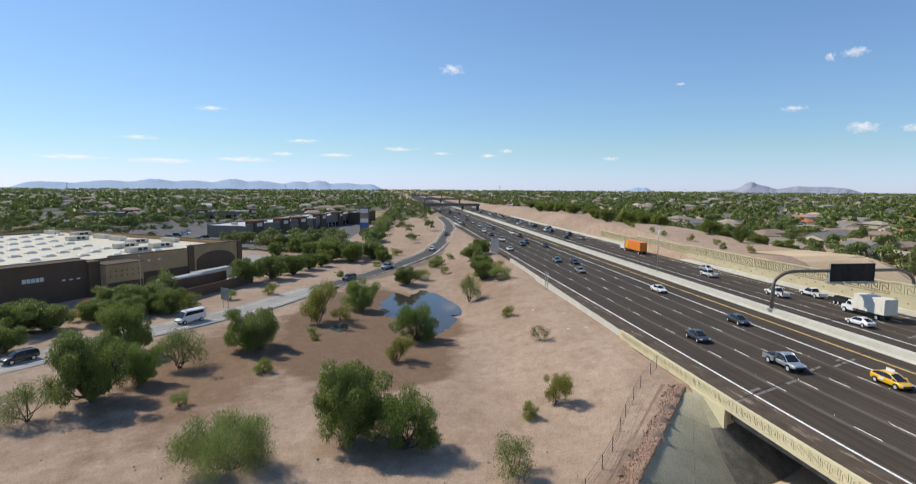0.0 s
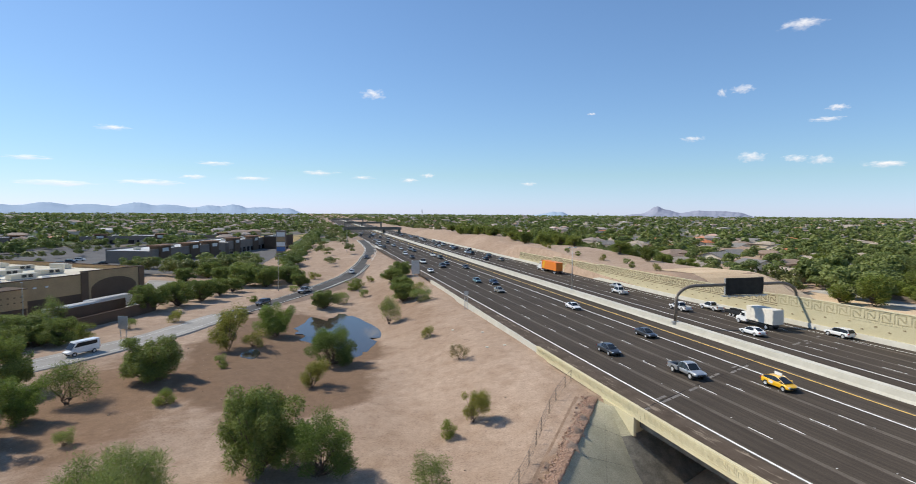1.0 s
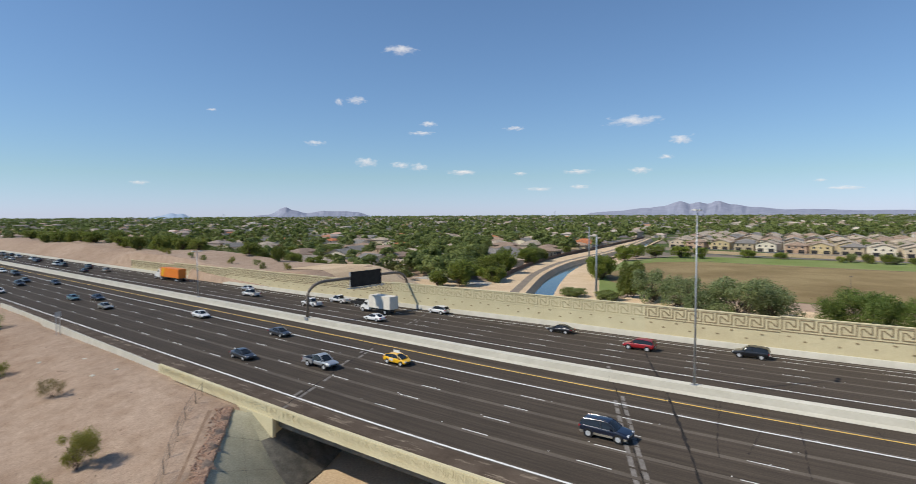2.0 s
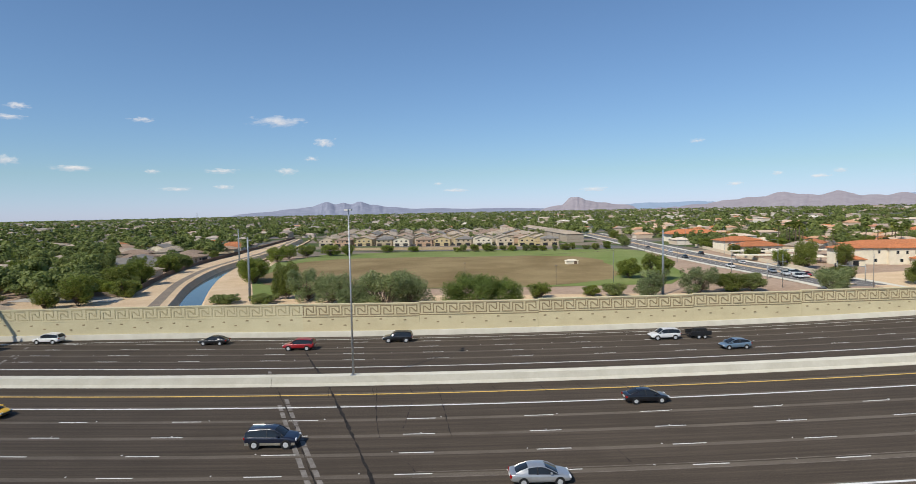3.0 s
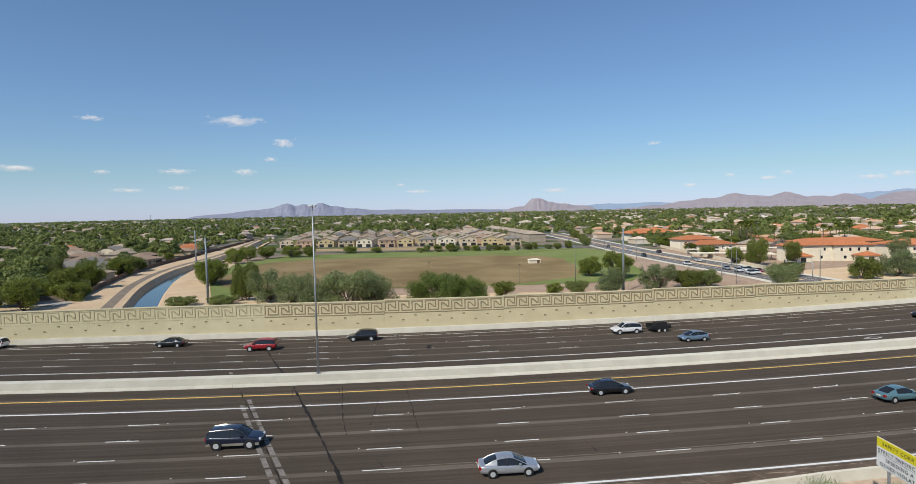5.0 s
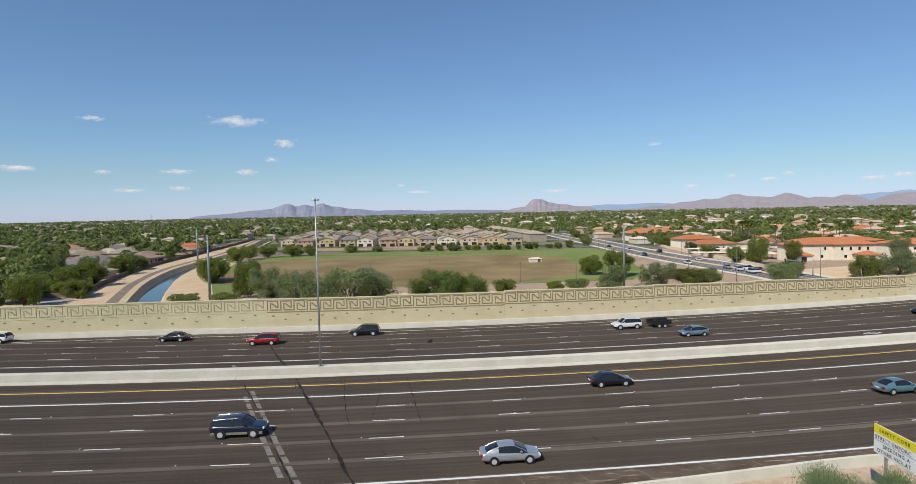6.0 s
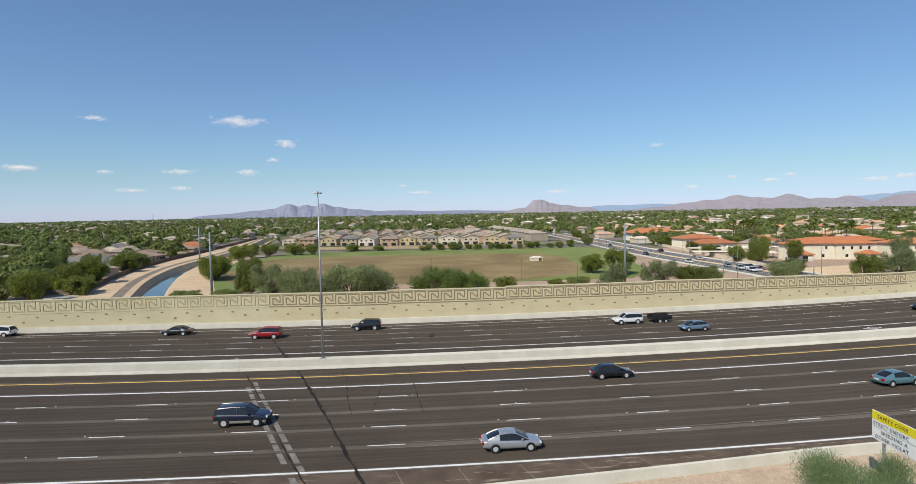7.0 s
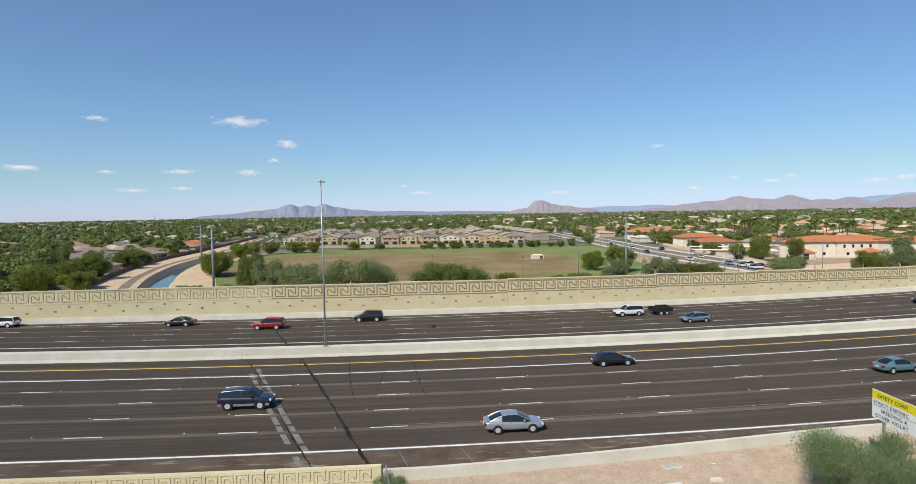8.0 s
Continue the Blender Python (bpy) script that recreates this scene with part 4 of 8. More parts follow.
# ---------- ramp, pond, frontage ----------
RAMP = [(-40, -96, -5), (-70, -70, -5), (-89, -55.5, -5), (-103, -45.9, -5), (-122, -31.1, -5), (-142, -20.9, -4.9), (-162, -8.5, -4.6), (-176, 0.2, -4.1), (-194, 10, -3.3), (-210, 16.5, -2.7), (-248, 25.6, -1.8), (-300, 34.2, -1.15), (-350, 38.6, -0.8), (-420, 41, -0.6)]
rp = spline(RAMP, 4)
for p in rp:
    p.z = max(p.z, ground_z(p.x, p.y)) + 0.08
sweep("ramp", [p for p in rp if p.x > -150], [(-4.6, -0.6), (-4.2, 0), (4.2, 0), (4.6, -0.6)], M_RAMP, None, "pale concrete ramp road", "structure")
sweep("ramp", [p for p in rp if p.x <= -146], [(-3.6, -0.6), (-3.0, 0), (3.0, 0), (3.6, -0.6)], M_RAMP2, None, "grey asphalt ramp that climbs to the freeway", "structure")
for off in (-2.45, 2.45):
    sweep("ramp_line", rp, [(off - 0.07, 0.012), (off + 0.07, 0.012)], M_WHITE, None, "white edge line of the ramp", "structure")
rw = [p for p in rp if p.x < -178]
sweep("ramp_bank", [p for p in rp if -345 < p.x < -150], [(-11, -3.2), (-3.4, -0.1), (3.4, -0.1), (11, -3.2)], M_GROUND, None, "bare gravel bank under the ramp", "structure")
for off in (-3.15, 3.15):
    sweep("ramp_kerb", rw, [(off - 0.15, -0.4), (off - 0.13, 0.16), (off + 0.13, 0.16), (off + 0.15, -0.4)], M_CONC, None, "low pale concrete kerb along the ramp", "structure")
drape("gore", ((-336, 41), (-312, 42), (-345, 43.8), (-352, 43.0)), 6, 2, 0.5, M_CONC, "pale concrete gore between ramp and freeway", lambda x, y: -0.9)
M_POND = Nodes("pond_water", 0.04)
M_POND.color(M_POND.mix(M_POND.noise(M_POND.pos(), 0.15, 4), (0.06, 0.045, 0.03), (0.03, 0.03, 0.03)))
M_POND.bsdf.inputs["IOR"].default_value = 1.33
M_POND.bump(M_POND.noise(M_POND.pos(), 2.5, 2), 0.02, 0.03)
pp = []
fr = random.Random(8)
for a in range(96):
    t = a / 96 * 2 * math.pi
    r = 0.97 + 0.1 * math.sin(3 * t + 1) + 0.13 * math.sin(5 * t) + 0.1 * math.sin(8 * t + 2) + 0.06 * math.sin(17 * t) + fr.uniform(-0.06, 0.06)
    pp.append((-125 + 20 * r * math.cos(t) + 3 * math.sin(t), 8.0 + 10.5 * r * math.sin(t)))
flat("pond_water", pp, -5.72, M_POND.m, "still brown pond that mirrors the sky")
pp = [(-106 + 3.4 * math.cos(t) * (1 + 0.2 * math.sin(3 * t)), -9.5 + 1.7 * math.sin(t)) for t in [a / 20 * 2 * math.pi for a in range(20)]]
flat("pond_water", pp, max(ground_z(*q) for q in pp) + 0.015, M_POND.m, "small puddle beside the pond")


# ---------- vegetation ----------
def leaf_cloud(rng, blobs, n, size, aspect, droop, spread=0.5):
    """Leaf sprays scattered through the outer parts of a set of blobs: arrays of corners and faces."""
    b = np.array(blobs)
    vol = b[:, 3] * b[:, 4] * b[:, 5]
    which = rng.choice(len(b), n, p=vol ** 0.8 / (vol ** 0.8).sum())
    d = rng.normal(size=(n, 3))
    d /= np.linalg.norm(d, axis=1)[:, None]
    rad = (1 - spread * rng.random(n) ** 1.6) * (1 + 0.16 * rng.normal(size=n))
    p = b[which, :3] + d * rad[:, None] * b[which, 3:6]
    a = rng.normal(size=(n, 3)) + d * 0.7
    a[:, 2] -= droop
    a /= np.linalg.norm(a, axis=1)[:, None]
    c = np.cross(a, d + 0.75 * rng.normal(size=(n, 3)))
    c /= np.linalg.norm(c, axis=1)[:, None]
    ln = (size * rng.uniform(0.6, 1.4, n))[:, None]
    a, c = a * ln / 2, c * ln * aspect / 2
    v = np.stack([p - a - c * 0.6, p + a * 0.2 - c, p + a, p - a * 0.1 + c], axis=1).reshape(-1, 3)
    return v, np.arange(4 * n).reshape(-1, 4)


def make_plant(name, label, category, seed, w, h, trunk_h, nblob, n, leaf, aspect, droop, mat, stems=3, trunk_r=0.16, spread=0.5, group="desert trees", bare=0.0):
    """A tree or shrub: stems that fork into the crown's clumps, and a crown of leaf sprays."""
    rng = np.random.default_rng(seed)
    root = tagged(new(name), label, category, group)
    ch = h - trunk_h
    bw = 0.225 * (15 / max(nblob, 12)) ** 0.4
    blobs = []
    for i in range(nblob):
        ang = i * 2.4 + rng.uniform(-0.5, 0.5)
        rr = w * 0.5 * rng.uniform(0.3, 0.8) * (0 if i == 0 else 1)
        zz = trunk_h + ch * (0.62 if i == 0 else rng.uniform(0.09, 0.74))
        s = rng.uniform(0.45, 1.0) * (1.25 if i == 0 else 1)
        zz += ch * 0.16 * (1 - s)
        blobs.append((rr * math.cos(ang), rr * math.sin(ang), zz, w * bw * s, w * bw * s * rng.uniform(0.75, 1.2), ch * bw * 1.25 * s * rng.uniform(0.75, 1.25)))
    mb = MB()
    for k in range(stems):
        ang = k * 2 * math.pi / stems + rng.uniform(-0.4, 0.4)
        fork = (w * 0.07 * math.cos(ang), w * 0.07 * math.sin(ang), trunk_h * 0.8)
        mb.tube([(0.12 * math.cos(ang) * (stems > 1), 0.12 * math.sin(ang) * (stems > 1), -0.3), (fork[0] * 0.45, fork[1] * 0.45, trunk_h * 0.4), fork], [trunk_r, trunk_r * 0.8, trunk_r * 0.65], 6)
        for j in range(k, nblob, stems):
            bx, by, bz = blobs[j][:3]
            mid = ((fork[0] + bx) / 2 + rng.uniform(-0.2, 0.2), (fork[1] + by) / 2, (fork[2] + bz) / 2 - 0.05 * h)
            end = (bx * 1.15, by * 1.15, bz + ch * 0.1)
            mb.tube([fork, mid, (bx, by, bz), end], [trunk_r * 0.55, trunk_r * 0.4, trunk_r * 0.25, 0.02], 5, cap=False)
    part("trunk", mb, M_BARK, root, smooth=True)
    v, f = leaf_cloud(rng, blobs, n, leaf, aspect, droop, spread)
    v[:, 2] = np.maximum(v[:, 2], 0.05)
    crown = new("crown", np_mesh("crown", v, f, mat))
    crown.parent = root
    root["size_w"], root["size_h"] = float(w), float(h)
    return root


POOL = {}


def kinds(key, variants):
    POOL[key] = [[t, []] for t in variants]


def plant(key, x, y, w, h, z=None, seed=None):
    k = POOL[key]
    i = len(k[0][1]) + sum(len(e[1]) for e in k[1:]) if seed is None else seed
    e = k[i % len(k)]
    turn = (i * 137.5 + x * 7) % 360
    gz = ground_z(x, y) if z is None else z
    sw, sh = w / e[0]["size_w"], h / e[0]["size_h"]
    e[1].append(pose(x, y, gz, 0, 0, turn) @ Matrix.Diagonal((sw, sw, sh, 1)))


def plant_all():
    """Sets every plant: copies first, then the first of each variety itself."""
    for variants in POOL.values():
        for t, places in variants:
            for key in ("size_w", "size_h"):
                del t[key]
            for m in places[1:]:
                copy_thing(t, m)
            if places:
                t.matrix_basis = places[0]
            else:
                for o in (*t.children, t):
                    bpy.data.objects.remove(o)


# the low houses of the older quarter: where they stand, so that the trees keep off them
rnd = random.Random(12)
LOWPLACES = [(-161, 258, 170), (-224, 347, 10), (-183, 336, 95), (-232, 459, 185), (-184, 395, 5), (-284, 422, 20), (-457, 682, 100), (-443, 708, 0), (-436, 747, 90), (-239, 399, 175),
             (-230, 218, 8), (-216, 226, 95), (-256, 219, 15), (-290, 217, 100), (-392, 322, 5), (-295, 260, 95), (-272, 270, 10), (-358, 352, 185), (-364, 333, 92), (-378, 220, 4), (-393, 262, 98),
             (-201, 313, 8), (-178, 270, 98), (-257, 388, 12), (-208, 356, 95), (-196, 424, 10), (-227, 434, 100), (-186, 289, 12)]
KEY = len(LOWPLACES)
for i in range(520):
    x, y = rnd.uniform(-440, -122), rnd.uniform(165, 470)
    if near_line(x, y, CANAL)[0] > -26 or any(math.hypot(x - a, y - b) < 22 for a, b, _ in LOWPLACES) or (y - edge_y(x) - wall_off(x) < 58 and x < -95) or (x > -172 and y < 205):
        continue
    LOWPLACES.append((x, y, rnd.choice((0, 90, 180, 270)) + rnd.uniform(-12, 12)))


def clear_of_houses(x, y, r=10.5, h=8.0):
    """No house stands here, nor just behind, as one looks from the bridge."""
    d = math.hypot(x, y)
    for i, (a, b, _) in enumerate(LOWPLACES):
        if math.hypot(x - a, y - b) < r:
            return False
        e = math.hypot(a, b)
        if 0 < e - d < (max(26, (h - 2.8) / 26.5 * e) if i < KEY else 12) and abs(x * b - y * a) / e < (6.5 if i < KEY else 5.0):
            return False
    return True


G_DES, G_PARK = "desert trees", "trees beyond the wall"
kinds("mesquite", [make_plant("mesquite_tree", "spreading dark green mesquite tree on bare gravel", "tree", 10 + i, 9, 7, 0.5, 44, 26000, 0.27, 0.32, 0.1, M_LEAF_DESERT, 4, 0.16, 0.4) for i in range(3)])
kinds("drooping", [make_plant("eucalyptus_tree", "tall drooping eucalyptus tree with shaggy green foliage", "tree", 20 + i, 9, 10, 0.9, 64, 46000, 0.29, 0.24, 1.1, M_LEAF_DESERT, 5, 0.17, 0.4) for i in range(2)])
kinds("palo", [make_plant("palo_verde", "feathery light green palo verde shrub on gravel", "shrub", 30 + i, 11, 6, 0.3, 15, 24000, 0.42, 0.085, -0.7, M_LEAF_PALO, 5, 0.09, 0.75) for i in range(2)])
kinds("fine", [make_plant("mesquite_tree", "rounded feathery mesquite tree near the pond", "tree", 40 + i, 8.5, 6.5, 0.3, 40, 30000, 0.24, 0.22, -0.1, M_LEAF_GREEN, 4, 0.1, 0.45) for i in range(2)])
kinds("thin", [make_plant("young_tree", "thin young tree with sparse airy foliage", "tree", 50 + i, 6, 6.2, 0.6, 11, 7000, 0.26, 0.2, 0.2, M_LEAF_EUC, 4, 0.1, 0.6) for i in range(2)])
kinds("yellow", [make_plant("young_tree", "small tree with yellowing green leaves", "tree", 60, 5, 5, 0.4, 14, 14000, 0.2, 0.24, 0.6, M_LEAF_YEL, 3, 0.08, 0.6)])
kinds("bush", [make_plant("desert_bush", "low rounded green desert bush on gravel", "bush", 70 + i, 4, 2.4, 0.1, 10, 4500, 0.2, 0.2, -0.3, m, 5, 0.05, 0.6, "desert bushes") for i, m in enumerate((M_LEAF_MESQ, M_LEAF_PALO, M_LEAF_YEL))])
kinds("drybush", [make_plant("dry_bush", "half dry brown bush with green foot", "bush", 80, 3.6, 3.0, 0.1, 8, 4000, 0.3, 0.06, -0.9, M_LEAF_DRY, 6, 0.04, 0.8, "desert bushes")])
kinds("spray", [make_plant("creosote_bush", "large needle-leaved green bush beside the shoulder barrier", "bush", 94, 9, 4.6, 0.1, 26, 62000, 0.21, 0.10, -0.9, M_LEAF_CREO, 7, 0.05, 0.7, "roadside bushes")])
kinds("dome", [make_plant("desert_bush", "dense dark green dome-shaped bush behind the fret wall", "bush", 97, 9, 6, 0.1, 26, 17000, 0.4, 0.16, -0.6, M_LEAF_GREEN, 5, 0.1, 0.6, G_PARK)])
# simpler trees for the middle distance
MID = [("round", "leafy green shade tree beyond the wall", M_LEAF_DARK, 9, 8, 1.0, 0.0), ("grey", "grey-green eucalyptus tree beside the park", M_LEAF_GREY, 11, 10, 0.8, 0.5), ("olive", "olive green mesquite tree beyond the wall", M_LEAF_MESQ, 9, 7, 0.6, 0.1), ("light", "light green feathery tree beyond the wall", M_LEAF_PALO, 10, 6, 0.8, -0.3)]
for key, lab, m, w, h, th, dr in MID:
    kinds("mid_" + key, [make_plant("shade_tree", lab, "tree", 100 + i + len(key) * 7, w, h, th, 36, 11000, 0.36, 0.42, dr, m, 3, 0.16, 0.42, G_PARK) for i in range(3)])

for args in [("drooping", -70.7, -36.6, 9.8, 10.4), ("mesquite", -90.9, -41.1, 9, 9.1), ("fine", -77.3, -33.5, 6.6, 5.9), ("thin", -83.6, -30.7, 7.7, 6.7), ("thin", -65.6, -40.9, 6.6, 5.2),
             ("drooping", -92.3, -22.5, 9.6, 7.8), ("bush", -80.3, -17.9, 3.8, 2.4), ("palo", -52, -15.2, 10.6, 6.6), ("bush", -68.2, -25.5, 2.7, 1.8), ("drooping", -56.4, -4.2, 8.8, 10.2),
             ("fine", -54.4, 1.2, 8.2, 6.8), ("yellow", -109.5, -13.8, 7.1, 8.4), ("fine", -122.3, -5.9, 9.2, 7.5), ("fine", -96.6, 4.7, 9.2, 7.2), ("yellow", -83.3, 1.1, 4.4, 4.2),
             ("mesquite", -153.1, 5.2, 8.5, 5.6), ("thin", -126.9, 19, 5.5, 7.5), ("bush", -104.3, 23, 3.0, 2.4), ("drybush", -84.3, 24.1, 3.4, 2.9), ("yellow", -60.6, 19.2, 3.4, 4.2), ("bush", -58.6, 15.6, 2.7, 2.4),
             ("thin", -47.5, 11.1, 4.6, 4.2), ("mesquite", -180.7, 28.2, 8.5, 5.0), ("mesquite", -146.5, 25.6, 8, 5.8), ("bush", -139.2, 28.5, 7, 3.8), ("mesquite", -188.6, 31.9, 9, 6.2), ("mesquite", -160, 27.5, 8, 5.2), ("bush", -151, 29.6, 6, 3.4),
             ("bush", -187, 16.5, 8, 3.6), ("bush", -168.5, 17.6, 3.4, 2.6), ("bush", -193, 22.4, 3.2, 2.2), ("bush", -181, 15, 5, 3), ("bush", -160, 9.5, 6, 3.4), ("bush", -112, -9.6, 4.5, 3.2), ("bush", -97, -13, 2.2, 1.4), ("bush", -101, -14, 2.4, 1.5),
             ("mesquite", -120, -44.9, 7.2, 6), ("mesquite", -125.5, -58.5, 10, 6), ("mesquite", -123.5, -52.5, 11, 6.5), ("bush", -116, -60, 6, 3.4), ("mesquite", -113.7, -56.3, 8, 5), ("mesquite", -118, -52, 8, 5.2), ("mesquite", -122, -48.5, 8, 5), ("mesquite", -108, -62, 9, 5.6), ("mesquite", -94.2, -61, 7, 5), ("bush", -126, -43, 6, 4), ("bush", -134.8, -37, 4, 2.6), ("mesquite", -105.7, -66, 11, 6.5), ("mesquite", -100, -72, 9, 5.5), ("thin", -139.5, -53.2, 7, 7.5),
             ("mesquite", -157, -38.5, 11, 8), ("mesquite", -164, -33, 10, 7.5), ("mesquite", -172.5, -28.5, 9, 7), ("mesquite", -182, -25, 8, 6), ("mesquite", -189, -22, 7, 5), ("bush", -140, -29, 4, 3), ("mesquite", -203, -20, 11, 8), ("mesquite", -200, -12.5, 11, 8), ("mesquite", -206, -5, 11, 7), ("mesquite", -196, -1.5, 7, 5),
             ("bush", -167, -14, 4, 2), ("bush", -186, -3.5, 4, 2), ("bush", -214, 4, 5, 3), ("mesquite", -214, -28, 10, 7), ("mesquite", -226, -22, 10, 7), ("mesquite", -232, -36, 10, 7), ("mesquite", -221, -42, 9, 6)]:
    plant(*args)
plant("spray", 24.4, 31.2, 8.6, 6.0)
plant("spray", -5.0, 33.2, 2.6, 1.9)
plant("bush", -3.9, 33.0, 1.6, 1.2)
plant("bush", 5.2, 34.0, 0.7, 0.4)
rnd = random.Random(31)
for i in range(24):      # on the berm
    x = -132 - i * 13.5 + rnd.uniform(-4, 4)
    if x > -235:
        plant("bush", x, edge_y(x) + wall_off(x) + rnd.uniform(4, 14), rnd.uniform(2.4, 3.6), rnd.uniform(1.8, 2.5))
        if i % 2 and x < -165:
            plant("mid_olive", x + 5, edge_y(x) + wall_off(x) + rnd.uniform(22, 30), rnd.uniform(5, 9), rnd.uniform(4, 6))
    else:
        plant("mid_olive", x, edge_y(x) + wall_off(x) + rnd.uniform(17, 30), rnd.uniform(8, 12), rnd.uniform(6, 8))
for i in range(7):
    x = -160 - i * 19 + rnd.uniform(-4, 4)
    plant("mid_olive", x, edge_y(x) + wall_off(x) + rnd.uniform(34, 50), rnd.uniform(7, 10), rnd.uniform(4.5, 6.2))
for key, x, y, w, h in [("grey", -27.8, 148, 16, 12), ("grey", -21, 151, 13, 11), ("grey", -36, 150, 12, 10), ("olive", -61.6, 168.4, 9.5, 12.5), ("grey", -53.5, 163.6, 12, 11), ("grey", -45, 158, 12, 10), 
                        ("round", 15.4, 163, 7.5, 5), ("round", 31, 166, 6, 3.6), ("light", 37, 165, 7.5, 4.4), ("grey", 46.6, 161.5, 11, 9.5), ("round", 60, 200, 13, 10.5), ("grey", 62.4, 168.3, 11.5, 9.2), ("olive", 73, 172, 10, 6.2), ("light", 80, 172, 9, 6),
                        ("grey", 102, 170.3, 12.5, 8), ("round", -88, 207, 13, 10.4), ("round", -113, 296, 12, 9), ("round", -113, 313, 12, 9), ("round", -106, 325, 11, 8), ("round", -92.9, 213, 12, 9.5), ("round", -93.5, 330, 13, 8), ("round", -84, 333, 9, 7), ("round", -63.7, 356, 10, 5), ("round", -46, 351, 8, 4.4), ("light", 116, 196, 6, 4),
                        ("olive", 137.2, 182, 10.5, 8), ("grey", 152.2, 187.1, 14, 9.5), ("grey", 164, 190, 12, 8.5), ("olive", 128, 230, 10, 12.5), ("round", 121.5, 236, 8, 8), ("olive", 143.5, 231, 7.5, 10.5), ("grey", 192, 236, 9, 11), ("olive", 118, 190, 9, 6), ("light", -77, 159.5, 9, 3.2), ("light", -65, 159.6, 9.5, 3.2), ("round", 52, 206, 10, 8)]:
    plant("mid_" + key, x, y, w, h)
plant("dome", -3.5, 153.5, 17, 9.5)
plant("dome", 3.8, 154.5, 12, 8)
for i in range(16):     # row before the apartments
    plant("mid_" + ("round", "light", "olive")[i % 3], -20 + i * 6.2 + rnd.uniform(-2, 2), 349 + rnd.uniform(-4, 6), rnd.uniform(4, 8), rnd.uniform(3, 6))
for i in range(150):     # gardens along the canal, and the near edge of the town
    x, y = rnd.uniform(-330, -128), rnd.uniform(190, 330)
    if near_line(x, y, CANAL)[0] > -22 or (x < -180 and y < 180) or not clear_of_houses(x, y):
        continue
    w = rnd.uniform(5, 10)
    plant("mid_" + rnd.choice(("round", "olive", "round", "light", "grey")), x, y, w, w * rnd.uniform(0.6, 0.95))
for i in range(60):     # tall planting right behind the canal wall
    x, y = rnd.uniform(-190, -104), rnd.uniform(150, 330)
    if -38 < near_line(x, y, CANAL)[0] < -19.5 and clear_of_houses(x, y, 9):
        w = rnd.uniform(7, 12)
        plant("mid_" + rnd.choice(("round", "round", "olive", "light")), x, y, w, w * rnd.uniform(0.75, 1.0))
for i in range(60):     # thick planting between the canal wall and the berm
    x, y = rnd.uniform(-235, -124), rnd.uniform(183, 225)
    if near_line(x, y, CANAL)[0] < -20 and y > 184 + (-124 - x) * 0.15 and clear_of_houses(x, y):
        w = rnd.uniform(5, 9)
        plant("mid_" + rnd.choice(("round", "olive", "light", "round")), x, y, w, w * rnd.uniform(0.7, 0.95))
for i in range(60):
    x, y = rnd.uniform(125, 330), rnd.uniform(175, 420)
    if 120 < x < 175 and y < 330 or y < x * 0.6 + 60:
        continue
    plant("mid_" + rnd.choice(("round", "olive", "light")), x, y, rnd.uniform(7, 12), rnd.uniform(5, 9))

for x, y, w, h in [(128, 275, 8, 6), (130, 300, 7, 6), (132, 345, 9, 7), (137, 372, 9, 7), (141, 400, 8, 7), (147, 440, 9, 7), (92, 372, 8, 6), (97, 400, 8, 6), (102, 430, 8, 6), (107, 470, 9, 7), (112, 505, 9, 7), (152, 480, 9, 7), (158, 520, 9, 7)]:
    plant("mid_" + ("round", "olive", "light")[int(x + y) % 3], x, y, w, h)
for i, (x, y) in enumerate([(-151.8, 189.6), (-144.0, 186.3), (-139.6, 186.4), (-134.5, 185.6), (-130.4, 186.2), (-120.2, 178.6), (-118.9, 180.4), (-164.8, 234.0), (-170.0, 226.0), (-181.7, 230.4), (-139.8, 216.0)]):      # hedge and trees behind the foot of the canal wall
    plant("mid_" + ("round", "round", "olive")[i % 3] if i < 7 else "mid_light", x, y, 7.5 + i % 3, 4.4 + (i % 4) * 0.5 if i < 7 else 10.5 + i % 3)


kinds("flower", [make_plant("bougainvillea", "red flowering bougainvillea bush beside the yard wall", "bush", 66, 4, 3, 0.2, 8, 3500, 0.25, 0.3, 0.1, leaf_material("red_flowers", (0.45, 0.02, 0.03), (0.6, 0.06, 0.06), 0.1), 4, 0.05, 0.6, "desert bushes")])
plant("flower", -119.5, -60.8, 4.5, 3.2)


def palm():
    root = tagged(new("fan_palm"), "tall slender fan palm near the villas", "palm", "palms near the villas")
    mb = MB()
    mb.tube([(0, 0, -0.3), (0.1, 0, 5), (0.05, 0.1, 11)], [0.28, 0.2, 0.17], 6)
    part("trunk", mb, M_BARK, root, smooth=True)
    mb = MB()
    r = random.Random(4)
    for i in range(34):
        a, e = i * 2.4, r.uniform(-0.9, 1.2)
        d = Vector((math.cos(a) * math.cos(e), math.sin(a) * math.cos(e), math.sin(e)))
        s = Vector((-math.sin(a), math.cos(a), 0)) * 0.42
        p, q = Vector((0.05, 0.1, 11)), Vector((0.05, 0.1, 11)) + d * 1.2
        t = q + d * 0.7 + Vector((0, 0, -0.45))
        mb.add([p, q - s, t, q + s], [(0, 1, 2, 3)])
    part("crown", mb, M_LEAF_MESQ, root)
    return root


